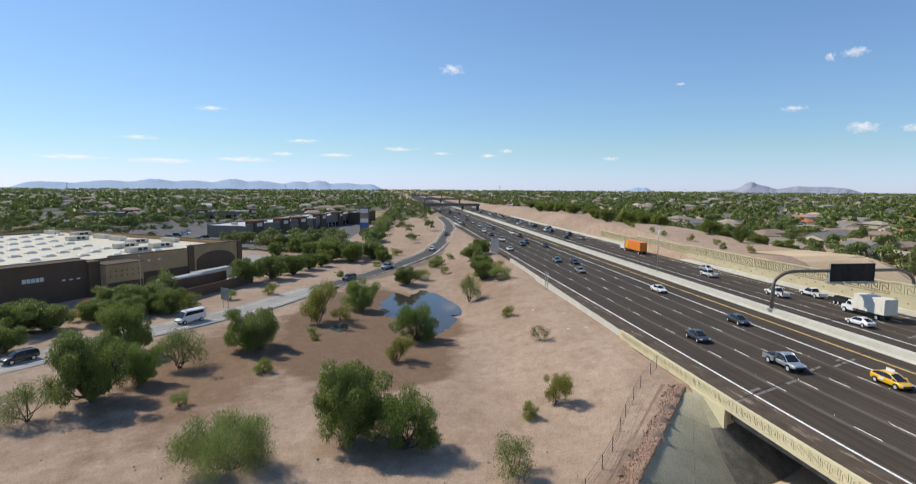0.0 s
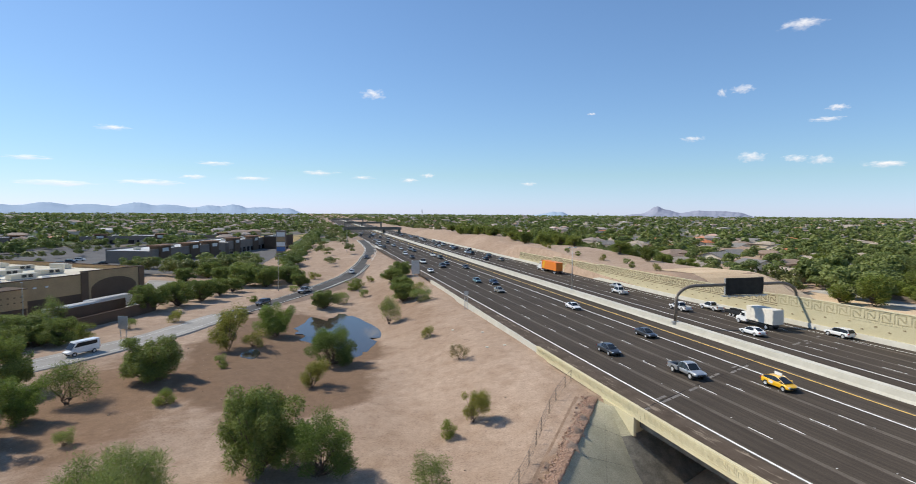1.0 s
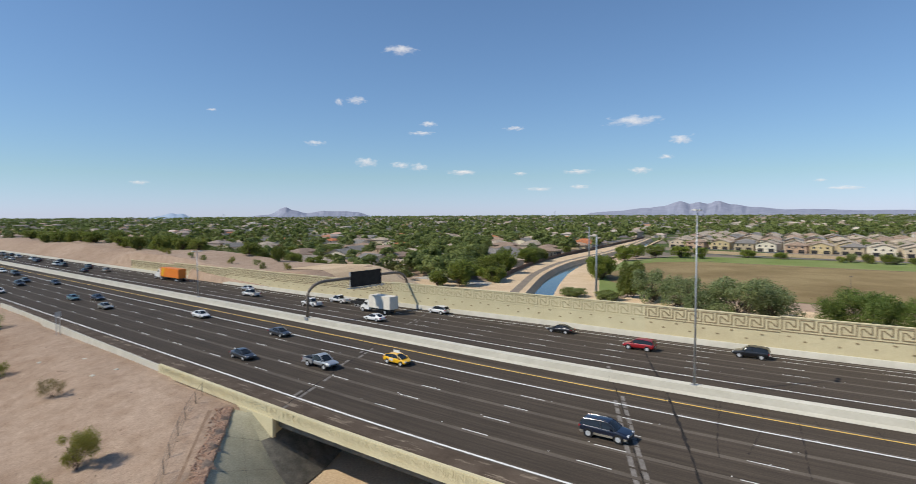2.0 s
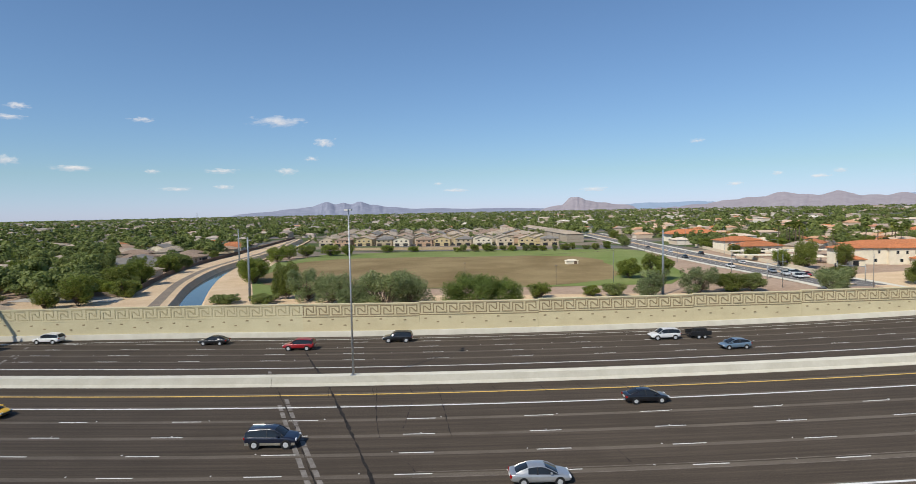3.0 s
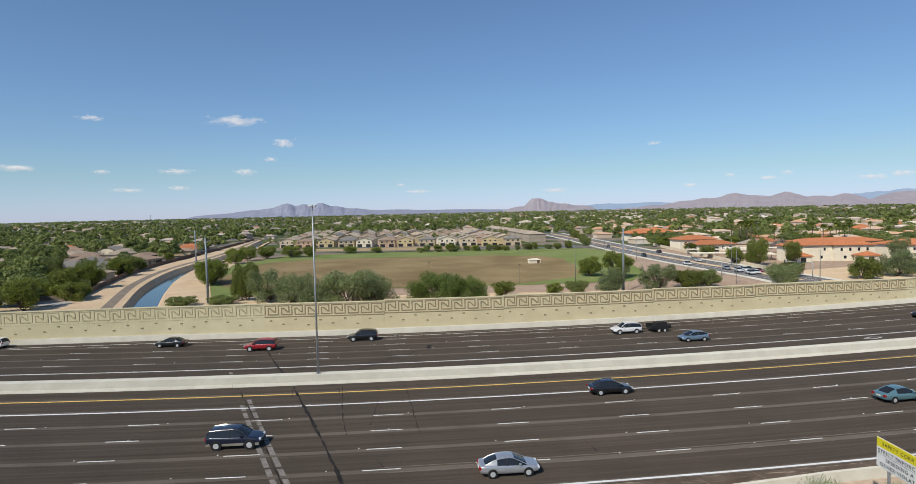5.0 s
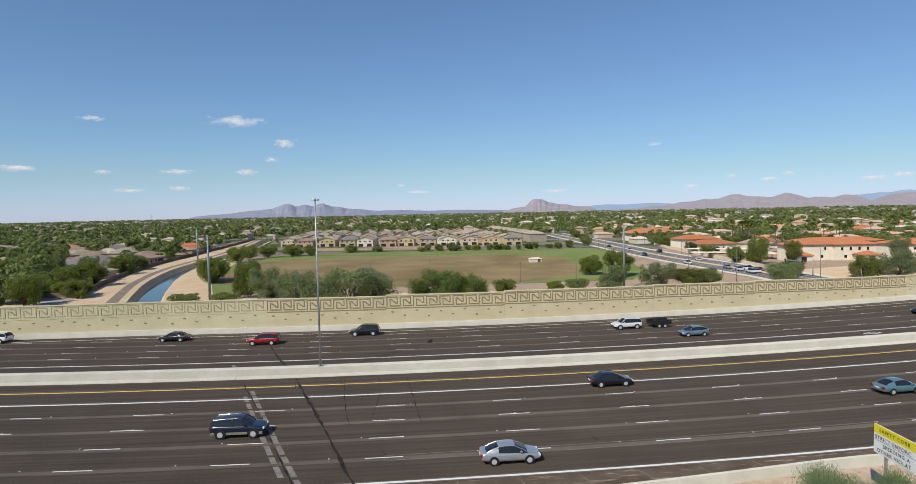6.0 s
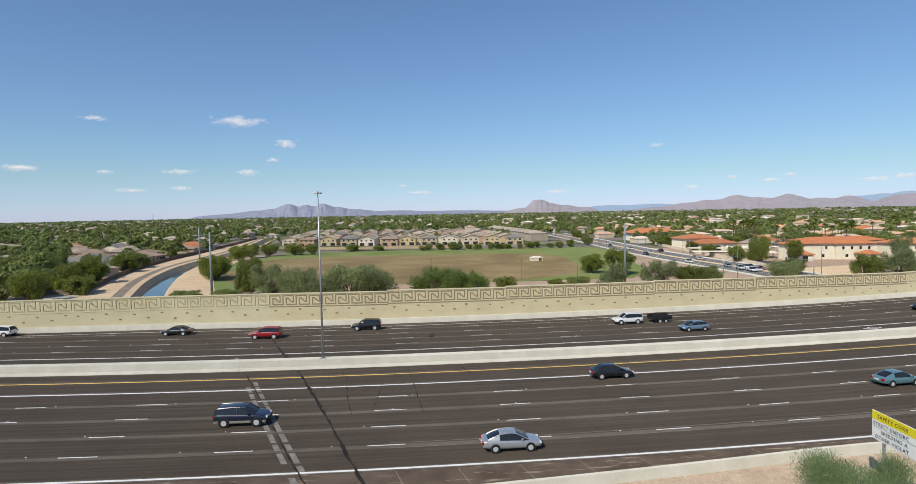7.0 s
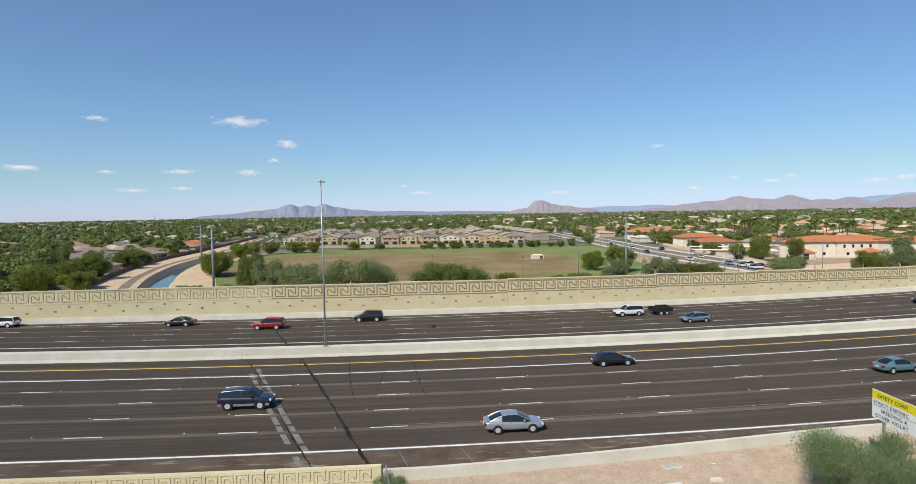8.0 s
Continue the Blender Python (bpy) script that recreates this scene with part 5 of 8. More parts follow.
pm = palm()
for i in range(44):
    x, y = (rnd.uniform(150, 240), rnd.uniform(300, 420)) if i < 26 else (rnd.uniform(170, 330), rnd.uniform(260, 420))
    if y < x * 1.0 + 90:
        copy_thing(pm, pose(x, y, -5.5, 0, 0, rnd.uniform(0, 360)) @ Matrix.Scale(rnd.uniform(0.75, 1.15), 4))
for i in range(18):      # clusters beside the villas
    x, y = (188, 345) if i < 11 else (214, 306)
    copy_thing(pm, pose(x + rnd.uniform(-11, 11), y + rnd.uniform(-10, 14), -5.5, 0, 0, i * 50) @ Matrix.Scale(rnd.uniform(1.0, 1.3), 4))
pm.matrix_basis = pose(178, 296, -5.5)

# loose litter and pebbles on the gravel: small stones
rv, rf = [], []
for i in range(420):
    x, y = rnd.uniform(-130, -30), rnd.uniform(-40, 32)
    r = rnd.uniform(0.03, 0.08) * (1.8 if rnd.random() < 0.06 else 1)
    rf.append(cubef + len(rv) * 8)
    rv.append(cube * np.array([rnd.uniform(0.6, 1.2) for _ in range(3)]) * r + np.array([x, y, ground_z(x, y) + r * 0.4]))
stones = new("stones", np_mesh("stones", np.concatenate(rv), np.concatenate(rf), surf("field_stone", (0.30, 0.22, 0.165), (0.42, 0.32, 0.245), 2, 10, 0.9)))
tagged(stones, "scattered small brown stones on the gravel", "stones", kind="stuff")
plant_all()


# ---------- the town in the distance ----------
def in_town(x, y):
    """Whether a far tree or roof may stand here."""
    o = y - edge_y(x)
    if y < -250 and x > -150:
        return False
    if x < -760:
        return x < -1500 or not -12 < o < 66
    if -70 < o < wall_off(x) + 62 or (x < -250 and o > -95 and o < wall_off(x) + 50):
        return False
    if o > 0:
        if x > -126 and x < 122 and y < 378:
            return False
        if -160 - (y - 420) * 0.13 < x < 88 - (y - 420) * 0.1 and y < 618:
            return False
        if y < 700 and abs(near_line(x, y, CANAL)[0]) < 24:
            return False
        if abs(near_line(x, y, STREET)[0]) < 20 and y < 540:
            return False
        if 112 < x < 205 and y < 335:
            return False
        if x > 0 and y < x * 0.75 + 40:
            return False
    elif -255 < x < -90 and y > -190 or (x > -430 and y > -150 and x < -90):
        return False
    return True


rng = np.random.default_rng(77)


def far_trees(name, r0, r1, count, w0, w1, h0, h1, quads, mat, label, az0=-126, az1=50, where=None):
    pts = []
    while len(pts) < count:
        r = math.sqrt(rng.uniform(r0 * r0, r1 * r1))
        az = rng.uniform(az0, az1)
        x, y = r * math.sin(radians(az)), r * math.cos(radians(az))
        if where:
            if where(x, y):
                pts.append((x, y, ground_z(x, y)))
        elif in_town(x, y) and (r0 > 400 or clear_of_houses(x, y, 9.0)):
            pts.append((x, y, -5.5))
    pts = np.array(pts)
    n = len(pts)
    w, h = rng.uniform(w0, w1, n), rng.uniform(h0, h1, n)
    # leaves round the clumps of each crown, lying along the clump's surface
    clumps = 9 if quads >= 300 else 6 if quads >= 60 else 4
    lump = rng.normal(size=(n, clumps, 3))
    lump *= (rng.uniform(0.25, 0.66, (n, clumps)) / np.linalg.norm(lump, axis=2))[:, :, None]
    wide = rng.uniform(0.26, 0.46, (n, clumps))
    which = rng.integers(0, clumps, (n, quads))
    out = rng.normal(size=(n, quads, 3))
    out /= np.linalg.norm(out, axis=2)[:, :, None]
    out[:, :, 2] = np.where(out[:, :, 2] < -0.35, -out[:, :, 2], out[:, :, 2])
    r_ = np.take_along_axis(wide, which, axis=1) * rng.uniform(0.8, 1.1, (n, quads))
    d = np.take_along_axis(lump, which[:, :, None].repeat(3, axis=2), axis=1) + out * r_[:, :, None]
    c = pts[:, None, :] + d * np.stack([w / 2, w / 2, h * 0.46], axis=1)[:, None, :]
    c[:, :, 2] += (h * 0.52)[:, None]
    nrm = out + 0.45 * rng.normal(size=(n, quads, 3))
    a = np.cross(nrm, rng.normal(size=(n, quads, 3)))
    a /= np.linalg.norm(a, axis=2)[:, :, None]
    b = np.cross(nrm, a)
    b /= np.linalg.norm(b, axis=2)[:, :, None]
    s = (np.minimum(w, h * 1.4) * (0.036 if quads >= 700 else 0.05 if quads >= 300 else 0.085 if quads >= 110 else 0.115 if quads >= 60 else 0.2))[:, None, None] * rng.uniform(0.6, 1.3, (n, quads, 1))
    v = np.stack([c - a * s - b * s * 0.3, c + a * s * 0.2 - b * s * 0.9, c + a * s, c - a * s * 0.1 + b * s * 0.8], axis=2).reshape(-1, 3)
    f = np.arange(len(v)).reshape(-1, 4)
    ob = new(name, np_mesh(name, v, f, mat))
    tagged(ob, label, "trees", kind="stuff")


SHOPLINE = [(-290, -86), (-331, -67), (-391, -44), (-420, -30)]
M_FAR1 = leaf_material("far_leaves", (0.082, 0.118, 0.036), (0.235, 0.275, 0.088), 0.0, 0.25, 0.06)
M_FAR2 = leaf_material("far_leaves_olive", (0.105, 0.126, 0.046), (0.240, 0.250, 0.098), 0.0, 0.25, 0.06)
far_trees("town_trees", 170, 470, 430, 7, 13, 5.5, 10, 900, M_FAR1, "dense green trees of the town")
far_trees("town_trees", 170, 470, 260, 6, 10, 4, 8, 700, M_FAR2, "olive green trees of the town")
far_trees("town_trees", 470, 1000, 1900, 9, 15, 6, 10.5, 90, M_FAR1, "dense green trees of the town")
far_trees("town_trees", 470, 1000, 1100, 7, 12, 4.5, 8.5, 80, M_FAR2, "olive green trees of the town")
far_trees("town_trees", 190, 470, 70, 10, 15, 8, 12, 1300, M_FAR1, "tall dark green trees of the older quarter", -44, -12)
far_trees("far_woods", 1000, 2300, 3400, 11, 20, 6, 10, 26, M_FAR1, "distant green tree cover of the plain")
far_trees("far_woods", 1000, 2300, 2000, 9, 17, 5, 9, 24, M_FAR2, "distant olive tree cover of the plain")
far_trees("far_woods", 2300, 4750, 4200, 24, 60, 7, 12, 18, M_FAR1, "distant green tree cover of the plain")

HEDGE = [(-204, -13), (-296, -5), (-435, 4), (-600, 13)]
far_trees("frontage_trees", 205, 620, 150, 6, 9.5, 4.5, 7, 700, M_FAR1, "dense green trees in a row along the frontage", -98, -82, lambda x, y: abs(near_line(x, y, HEDGE)[0]) < 4.5)
far_trees("frontage_trees", 225, 620, 30, 6, 9, 3.5, 6, 700, M_FAR2, "olive green trees scattered between the row and the ramp", -98, -82, lambda x, y: x < -245 and -32 < near_line(x, y, HEDGE)[0] < -9 and abs(near_line(x, y, [q[:2] for q in RAMP])[0]) > 8 and y < edge_y(x) - 16)
far_trees("frontage_trees", 430, 800, 60, 6, 9, 4, 6.5, 300, M_FAR1, "green trees in a row beside the freeway", -98, -80, lambda x, y: abs(near_line(x, y, [(-440, 33), (-520, 36), (-640, 37), (-780, 40)])[0]) < 6)
far_trees("frontage_trees", 230, 270, 38, 7, 10, 6, 8.5, 700, M_FAR2, "olive green trees along the edge of the car park", -108, -88, lambda x, y: abs(near_line(x, y, [(-245, -64), (-239, -41), (-249, -25), (-222, -19)])[0]) < 5)
far_trees("frontage_trees", 250, 310, 34, 6, 9.5, 5, 7.5, 700, M_FAR1, "green trees between the parked cars and the shops", -112, -86, lambda x, y: abs(near_line(x, y, [(-272, -70), (-286, -40), (-268, -20)])[0]) < 5)
far_trees("car_park_trees", 240, 470, 70, 5, 9, 4, 6.5, 700, M_FAR2, "olive green trees among the parked cars", -124, -94, lambda x, y: -420 < x < -250 and -215 < y < -80 and abs(near_line(x, y, SHOPLINE)[0]) > 26)
far_trees("garden_trees", 420, 650, 90, 5, 8, 6.5, 9.5, 300, M_FAR1, "green garden trees among the tiled roofs", -18, 6, lambda x, y: 425 < y < 620 and (y - 411 + 0.2 * (x + 10)) % 24.5 > 9)
far_trees("frontage_trees", 620, 950, 150, 6, 10, 4, 6.5, 120, M_FAR2, "olive green trees between the ramp and the frontage", -100, -84, lambda x, y: -80 < y < 26 + 8 * smooth((-300 - x) / 100) and x < -625)
far_trees("berm_trees", 400, 950, 90, 6, 10, 4, 6.5, 120, M_FAR2, "olive green trees along the berm", -86, -70, lambda x, y: 18 < y - edge_y(x) - wall_off(x) < 62)


def far_roofs(name, r0, r1, count, size, mat_roof, mat_wall, label, az0=-126, az1=50):
    rv, wv = [], []
    k = 0
    while k < count:
        r = math.sqrt(rng.uniform(r0 * r0, r1 * r1))
        az = rng.uniform(az0, az1)
        x, y = r * math.sin(radians(az)), r * math.cos(radians(az))
        if not in_town(x, y):
            continue
        k += 1
        w, d, h, rh = rng.uniform(0.8, 1.5) * size, rng.uniform(0.7, 1.0) * size, rng.choice([3.0, 3.2, 5.6]), rng.uniform(1.2, 2.2)
        a = rng.choice([0.1, 1.67]) + rng.normal() * 0.1
        ca, sa = math.cos(a), math.sin(a)
        tr = lambda u, v, z: (x + ca * u - sa * v, y + sa * u + ca * v, -5.5 + z)
        q = 0.35 * d
        rv += [[tr(-w / 2 - .5, -d / 2 - .5, h), tr(w / 2 + .5, -d / 2 - .5, h), tr(w / 2 - q, 0, h + rh), tr(-w / 2 + q, 0, h + rh)],
               [tr(w / 2 + .5, d / 2 + .5, h), tr(-w / 2 - .5, d / 2 + .5, h), tr(-w / 2 + q, 0, h + rh), tr(w / 2 - q, 0, h + rh)],
               [tr(-w / 2 - .5, d / 2 + .5, h), tr(-w / 2 - .5, -d / 2 - .5, h), tr(-w / 2 + q, 0, h + rh), tr(-w / 2 + q, 0.01, h + rh)],
               [tr(w / 2 + .5, -d / 2 - .5, h), tr(w / 2 + .5, d / 2 + .5, h), tr(w / 2 - q, 0.01, h + rh), tr(w / 2 - q, 0, h + rh)]]
        c = [(-w / 2, -d / 2), (w / 2, -d / 2), (w / 2, d / 2), (-w / 2, d / 2)]
        for (u0, v0), (u1, v1) in zip(c, c[1:] + c[:1]):
            wv.append([tr(u0, v0, -0.2), tr(u1, v1, -0.2), tr(u1, v1, h), tr(u0, v0, h)])
    for nm, q, m in (("town_roofs", rv, mat_roof), ("town_walls", wv, mat_wall)):
        q = np.array(q).reshape(-1, 3)
        ob = new(nm, np_mesh(nm, q, np.arange(len(q)).reshape(-1, 4), m))
        tagged(ob, label, "houses", kind="stuff")


def island_material(name, stops, rough=0.85):
    k = Nodes(name, rough)
    r = k.n("NewGeometry").outputs["Random Per Island"]
    c = k.ramp(r, stops)
    c = k.mix(0.3, c, k.ramp(k.noise(k.pos(), 1.5, 4), [(0.3, (0.3, 0.3, 0.3)), (0.7, (0.7, 0.7, 0.7))]), "OVERLAY")
    k.color(c)
    return k.m


M_TOWNROOF = island_material("town_roof", [(0.0, (0.30, 0.21, 0.15)), (0.3, (0.40, 0.31, 0.245)), (0.55, (0.29, 0.255, 0.22)), (0.75, (0.50, 0.42, 0.35)), (0.92, (0.50, 0.20, 0.09)), (1.0, (0.72, 0.68, 0.62))])
M_TOWNWALL = island_material("town_wall", [(0.0, (0.62, 0.52, 0.40)), (0.5, (0.55, 0.45, 0.34)), (1.0, (0.75, 0.70, 0.62))])
far_roofs("town_houses", 440, 1000, 200, 13, M_TOWNROOF, M_TOWNWALL, "distant low houses with tan and brown roofs")
far_roofs("town_houses", 1000, 2600, 520, 16, M_TOWNROOF, M_TOWNWALL, "distant low houses with tan and brown roofs")
far_roofs("town_houses", 2600, 4400, 150, 34, M_TOWNROOF, M_TOWNWALL, "pale distant buildings on the plain")

M_PEACHROOF = island_material("peach_town_roof", [(0.0, (0.50, 0.27, 0.15)), (0.4, (0.60, 0.37, 0.23)), (0.75, (0.55, 0.42, 0.31)), (1.0, (0.72, 0.62, 0.50))])
far_roofs("town_houses", 330, 900, 120, 13, M_PEACHROOF, M_TOWNWALL, "distant cream houses with peach tiled roofs", 14, 50)
far_roofs("town_houses", 880, 1500, 60, 17, M_TOWNWALL, M_TOWNWALL, "pale distant flat buildings beyond the park", -8, 30)

M_BROWNROOF = island_material("brown_town_roof", [(0.0, (0.27, 0.17, 0.12)), (0.4, (0.36, 0.25, 0.18)), (0.8, (0.42, 0.31, 0.24)), (1.0, (0.60, 0.53, 0.46))])
far_roofs("town_houses", 440, 1500, 240, 12, M_BROWNROOF, M_TOWNWALL, "distant low houses with brown tiled roofs", -126, -84)


# ---------- mountains and clouds ----------
def ridge(name, az0, az1, dist, peaks, mat, label, seed, base=0.0, relief=1.0):
    """A far range: a jagged sheet of hills whose height is a sum of peaks (azimuth, height, width, in degrees)."""
    n, rows = int((az1 - az0) / 0.1), 9
    vs, fs = [], []
    for i in range(n + 1):
        az = az0 + (az1 - az0) * i / n
        fade = smooth((az - az0) / 2.0) * smooth((az1 - az) / 2.0)
        e = base + sum(p[1] ** 4 * math.exp(-5.0 * ((az - p[0]) / p[2]) ** 2) for p in peaks) ** 0.25 if peaks else 0
        e += 0.05 * noise.fractal((az * 1.1, seed, 0), 0.95, 2.0, 5) * (0.2 + 1.4 * e)
        e = max(0.0, e) * fade
        top = -8 + 22 * fade + dist * math.tan(radians(e))
        for k in range(rows):
            f = k / (rows - 1)
            spur = noise.fractal((az * 1.5 + seed, f * 1.6, seed), 0.8, 2.1, 5)
            gully = abs(noise.fractal((az * 1.7 - f * 0.8, seed + 5.0, f), 0.9, 2.0, 5))
            r = dist - 650 * (1 - f) + 160 * relief * spur * (1 - f)
            z = -8 + (top + 8) * max(0.0, f + relief * (0.34 * spur - 0.4 * gully) * f * (1 - f) * 2)
            vs.append((r * math.sin(radians(az)), r * math.cos(radians(az)), z))
    for i in range(n):
        for k in range(rows - 1):
            a = i * rows + k
            fs.append((a, a + rows, a + rows + 1, a + 1))
    ob = new(name, np_mesh(name, vs, fs, mat))
    ob.data.polygons.foreach_set("use_smooth", [True] * len(ob.data.polygons))
    tagged(ob, label, "mountains", kind="structure")


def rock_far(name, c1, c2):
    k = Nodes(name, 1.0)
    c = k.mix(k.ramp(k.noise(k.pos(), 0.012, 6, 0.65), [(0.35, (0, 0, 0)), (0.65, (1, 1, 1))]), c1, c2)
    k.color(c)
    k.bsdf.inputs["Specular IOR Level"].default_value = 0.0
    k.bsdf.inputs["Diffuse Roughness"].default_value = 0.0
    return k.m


# the haze of distance is mixed into these base colours
M_MT_BLUE = rock_far("haze_blue_mountain", (0.34, 0.43, 0.545), (0.315, 0.40, 0.515))
M_MT_GREY = rock_far("haze_grey_mountain", (0.31, 0.33, 0.41), (0.26, 0.28, 0.355))
M_MT_RED = rock_far("haze_red_mountain", (0.40, 0.365, 0.39), (0.345, 0.31, 0.335))
ridge("mountains", -122, -89.5, 4700, [(-119, 0.36, 3), (-114.5, 0.5, 3.2), (-111, 0.66, 2.6), (-108, 0.56, 3), (-104.5, 0.74, 2.2), (-102, 0.58, 2.6), (-98.5, 0.55, 2.2), (-96.5, 0.66, 1.5), (-94, 0.44, 2.6), (-91.5, 0.34, 2)], M_MT_BLUE, "mountain range on the horizon painted in haze blue", 1, relief=0.0)
ridge("mountains", -59, -46, 4700, [(-55, 0.74, 1.0), (-54.2, 0.45, 1.3), (-51.2, 0.38, 1.8), (-49.5, 0.36, 1.8), (-48, 0.25, 2)], M_MT_GREY, "pointed hill on the horizon with haze in its grey", 2)
ridge("mountains", -67.5, -62.5, 4700, [(-64.9, 0.22, 0.6), (-64, 0.24, 0.6)], M_MT_BLUE, "small hill on the horizon painted in haze blue", 3, relief=0.0)
ridge("mountains", -26, 8, 4760, [(-21.65, 0.22, 2.7), (-19.15, 0.5, 2.7), (-17.65, 0.62, 1.8), (-16.15, 1.08, 1.71), (-14.45, 1.0, 1.62), (-12.75, 1.1, 1.53), (-11.25, 0.72, 1.62), (-9.65, 0.5, 2.7), (-5.65, 0.3, 4.5), (0.35, 0.18, 5.4)], M_MT_GREY, "mountain range on the horizon with haze in its grey-blue", 4, relief=0.6)
ridge("mountains", 4.5, 16, 4500, [(7.4, 0.32, 1.47), (8.5, 0.94, 0.83), (9, 1.04, 0.92), (9.5, 0.98, 0.92), (10.3, 0.74, 1.2), (11.5, 0.55, 1.66), (13.2, 0.3, 2.21)], M_MT_RED, "red flat-topped mountain on the horizon, paled for haze", 5)
ridge("mountains", 15, 52, 4500, [(20.2, 0.15, 1.7), (22.9, 0.48, 1.87), (24.9, 0.72, 2.12), (27.3, 1.08, 2.21), (29.2, 0.82, 1.87), (31.4, 1.03, 2.04), (33.7, 0.65, 2.04), (35.7, 0.78, 1.7), (39.7, 0.85, 2.55), (44.2, 1.2, 3.4)], M_MT_RED, "reddish brown mountain range on the horizon, paled for haze", 6)
ridge("mountains", 10, 52, 4780, [(16, 0.4, 4), (20, 0.45, 4), (37, 0.75, 4), (40, 1.0, 4), (46, 1.1, 5)], M_MT_BLUE, "range behind the red hills painted in haze blue", 7, relief=0.0)


def cloud_material():
    k = Nodes("cloud")
    p = k.local()
    rnd_ = k.n("ObjectInfo").outputs["Random"]
    sh = k.n("Mapping")
    k.put(sh, Vector=p)
    off = k.n("CombineXYZ")
    k.put(off, i0=k.math("MULTIPLY", rnd_, 60.0), i1=k.math("MULTIPLY", rnd_, 37.0))
    k.t.links.new(off.outputs[0], sh.inputs["Location"])
    nz = k.noise(k.stretch(sh.outputs[0], (2.6, 1.5, 1)), 1.0, 8, 0.62)
    ln = k.n("VectorMath", operation="LENGTH")
    k.put(ln, i0=p)
    a = k.math("SUBTRACT", k.math("ADD", k.math("MULTIPLY", k.math("SUBTRACT", 1.0, ln.outputs["Value"]), 0.85), k.math("MULTIPLY", nz, 1.7)), 1.0)
    alpha = k.ramp(a, [(0.05, (0, 0, 0)), (0.7, (0.72, 0.72, 0.72))])
    y = k.put(k.n("SeparateXYZ"), Vector=p).outputs[1]
    # light is painted in: the card glows, greyer towards its underside
    col = k.ramp(k.math("ADD", k.math("MULTIPLY", y, 0.5), k.math("MULTIPLY", nz, 0.8)), [(0.2, (0.72, 0.71, 0.74)), (0.6, (0.90, 0.87, 0.85))])
    em = k.put(k.n("Emission"), Color=col, Strength=1.0)
    tr = k.n("BsdfTransparent")
    mx = k.put(k.n("MixShader"), Fac=alpha, i1=tr.outputs[0], i2=em.outputs[0])
    out = [x for x in k.t.nodes if x.type == "OUTPUT_MATERIAL"][0]
    k.t.links.new(mx.outputs[0], out.inputs[0])
    return k.m


M_CLOUD = cloud_material()
cloud_me = np_mesh("cloud", [(-1, -1, 0), (1, -1, 0), (1, 1, 0), (-1, 1, 0)], [(0, 1, 2, 3)], M_CLOUD)


def cloud(az, el, w, h):
    r = 4850
    a, e = radians(az), radians(el)
    p = Vector((r * math.sin(a) * math.cos(e), r * math.cos(a) * math.cos(e), 20 + r * math.sin(e)))
    ob = new("cloud", cloud_me)
    ob.matrix_basis = look(p, (0, 0, 20)) @ Matrix.Rotation(math.pi, 4, "Y") @ Matrix.Diagonal((r * radians(w) * 0.58, r * radians(h) * 0.62, 1, 1))
    tagged(ob, "small white fair-weather cloud low in the sky", "cloud", "clouds", "structure")


for c in [(-83.2, 11.6, 2.9, 1.0), (-106.2, 7.1, 2.9, 0.5), (-94.9, 3.1, 4, 0.5), (-88.6, 3.8, 4, 0.5), (-84.3, 3.4, 2.6, 0.4), (-79.6, 3.2, 1.9, 0.5), (-77.7, 3.7, 1.6, 0.5), (-67.4, 2.9, 1.9, 0.4), (-43.5, 16, 3.6, 1.1), (-49.6, 11, 0.9, 0.8), (-47.9, 11.2, 2.2, 0.8),
          (-52, 7, 2.1, 0.55), (-47, 5.2, 2.9, 1.0), (-40.7, 9, 2, 0.6), (-43.6, 4.9, 2.2, 0.7), (-41.8, 4.7, 2.3, 0.9), (-103.3, 2.5, 6, 0.6), (-110.1, 2.2, 7, 0.6), (-117, 2.3, 6, 0.6), (-99.9, 3.1, 2.6, 0.5)]:
    cloud(*c)
for c in [(-112, 4.2, 4, 0.45), (-98, 4.4, 3.6, 0.45), (-37.4, 4.2, 3.4, 0.65), (-32, 8.5, 2.4, 0.5), (-31.4, 4, 1.5, 0.45), (-25.7, 4.1, 3.4, 0.55), (-20.3, 8.8, 5.6, 1.15), (-16.1, 6.9, 2.6, 0.95), (-17.4, 5.3, 1.6, 0.5), (-19.7, 4.1, 2.4, 0.75), (-25.5, 2.6, 2.1, 0.5), (-29.5, 2.4, 3, 0.4), (20.3, 6, 1.6, 0.45), (-3, 2, 3, 0.4), (10.9, 1.8, 3, 0.5),
          (23.5, 1.9, 1.6, 0.45), (26.9, 2.7, 1.1, 0.4), (31.5, 2.7, 1.3, 0.4), (37.5, 2, 2.5, 0.5), (39.5, 2.2, 2, 0.6), (-4.8, 2.7, 1, 0.3), (30, 2.3, 1.9, 0.4), (-41.5, 8.1, 3, 0.45), (-37, 4.2, 2.4, 0.4), (-61.3, 9.7, 0.9, 0.3)]:
    cloud(*c)


# ---------- houses ----------
def wall_paint(name, c):
    return surf(name, c, tuple(v * 0.88 for v in c), 0.4, 8, 0.9, bump=0.1)


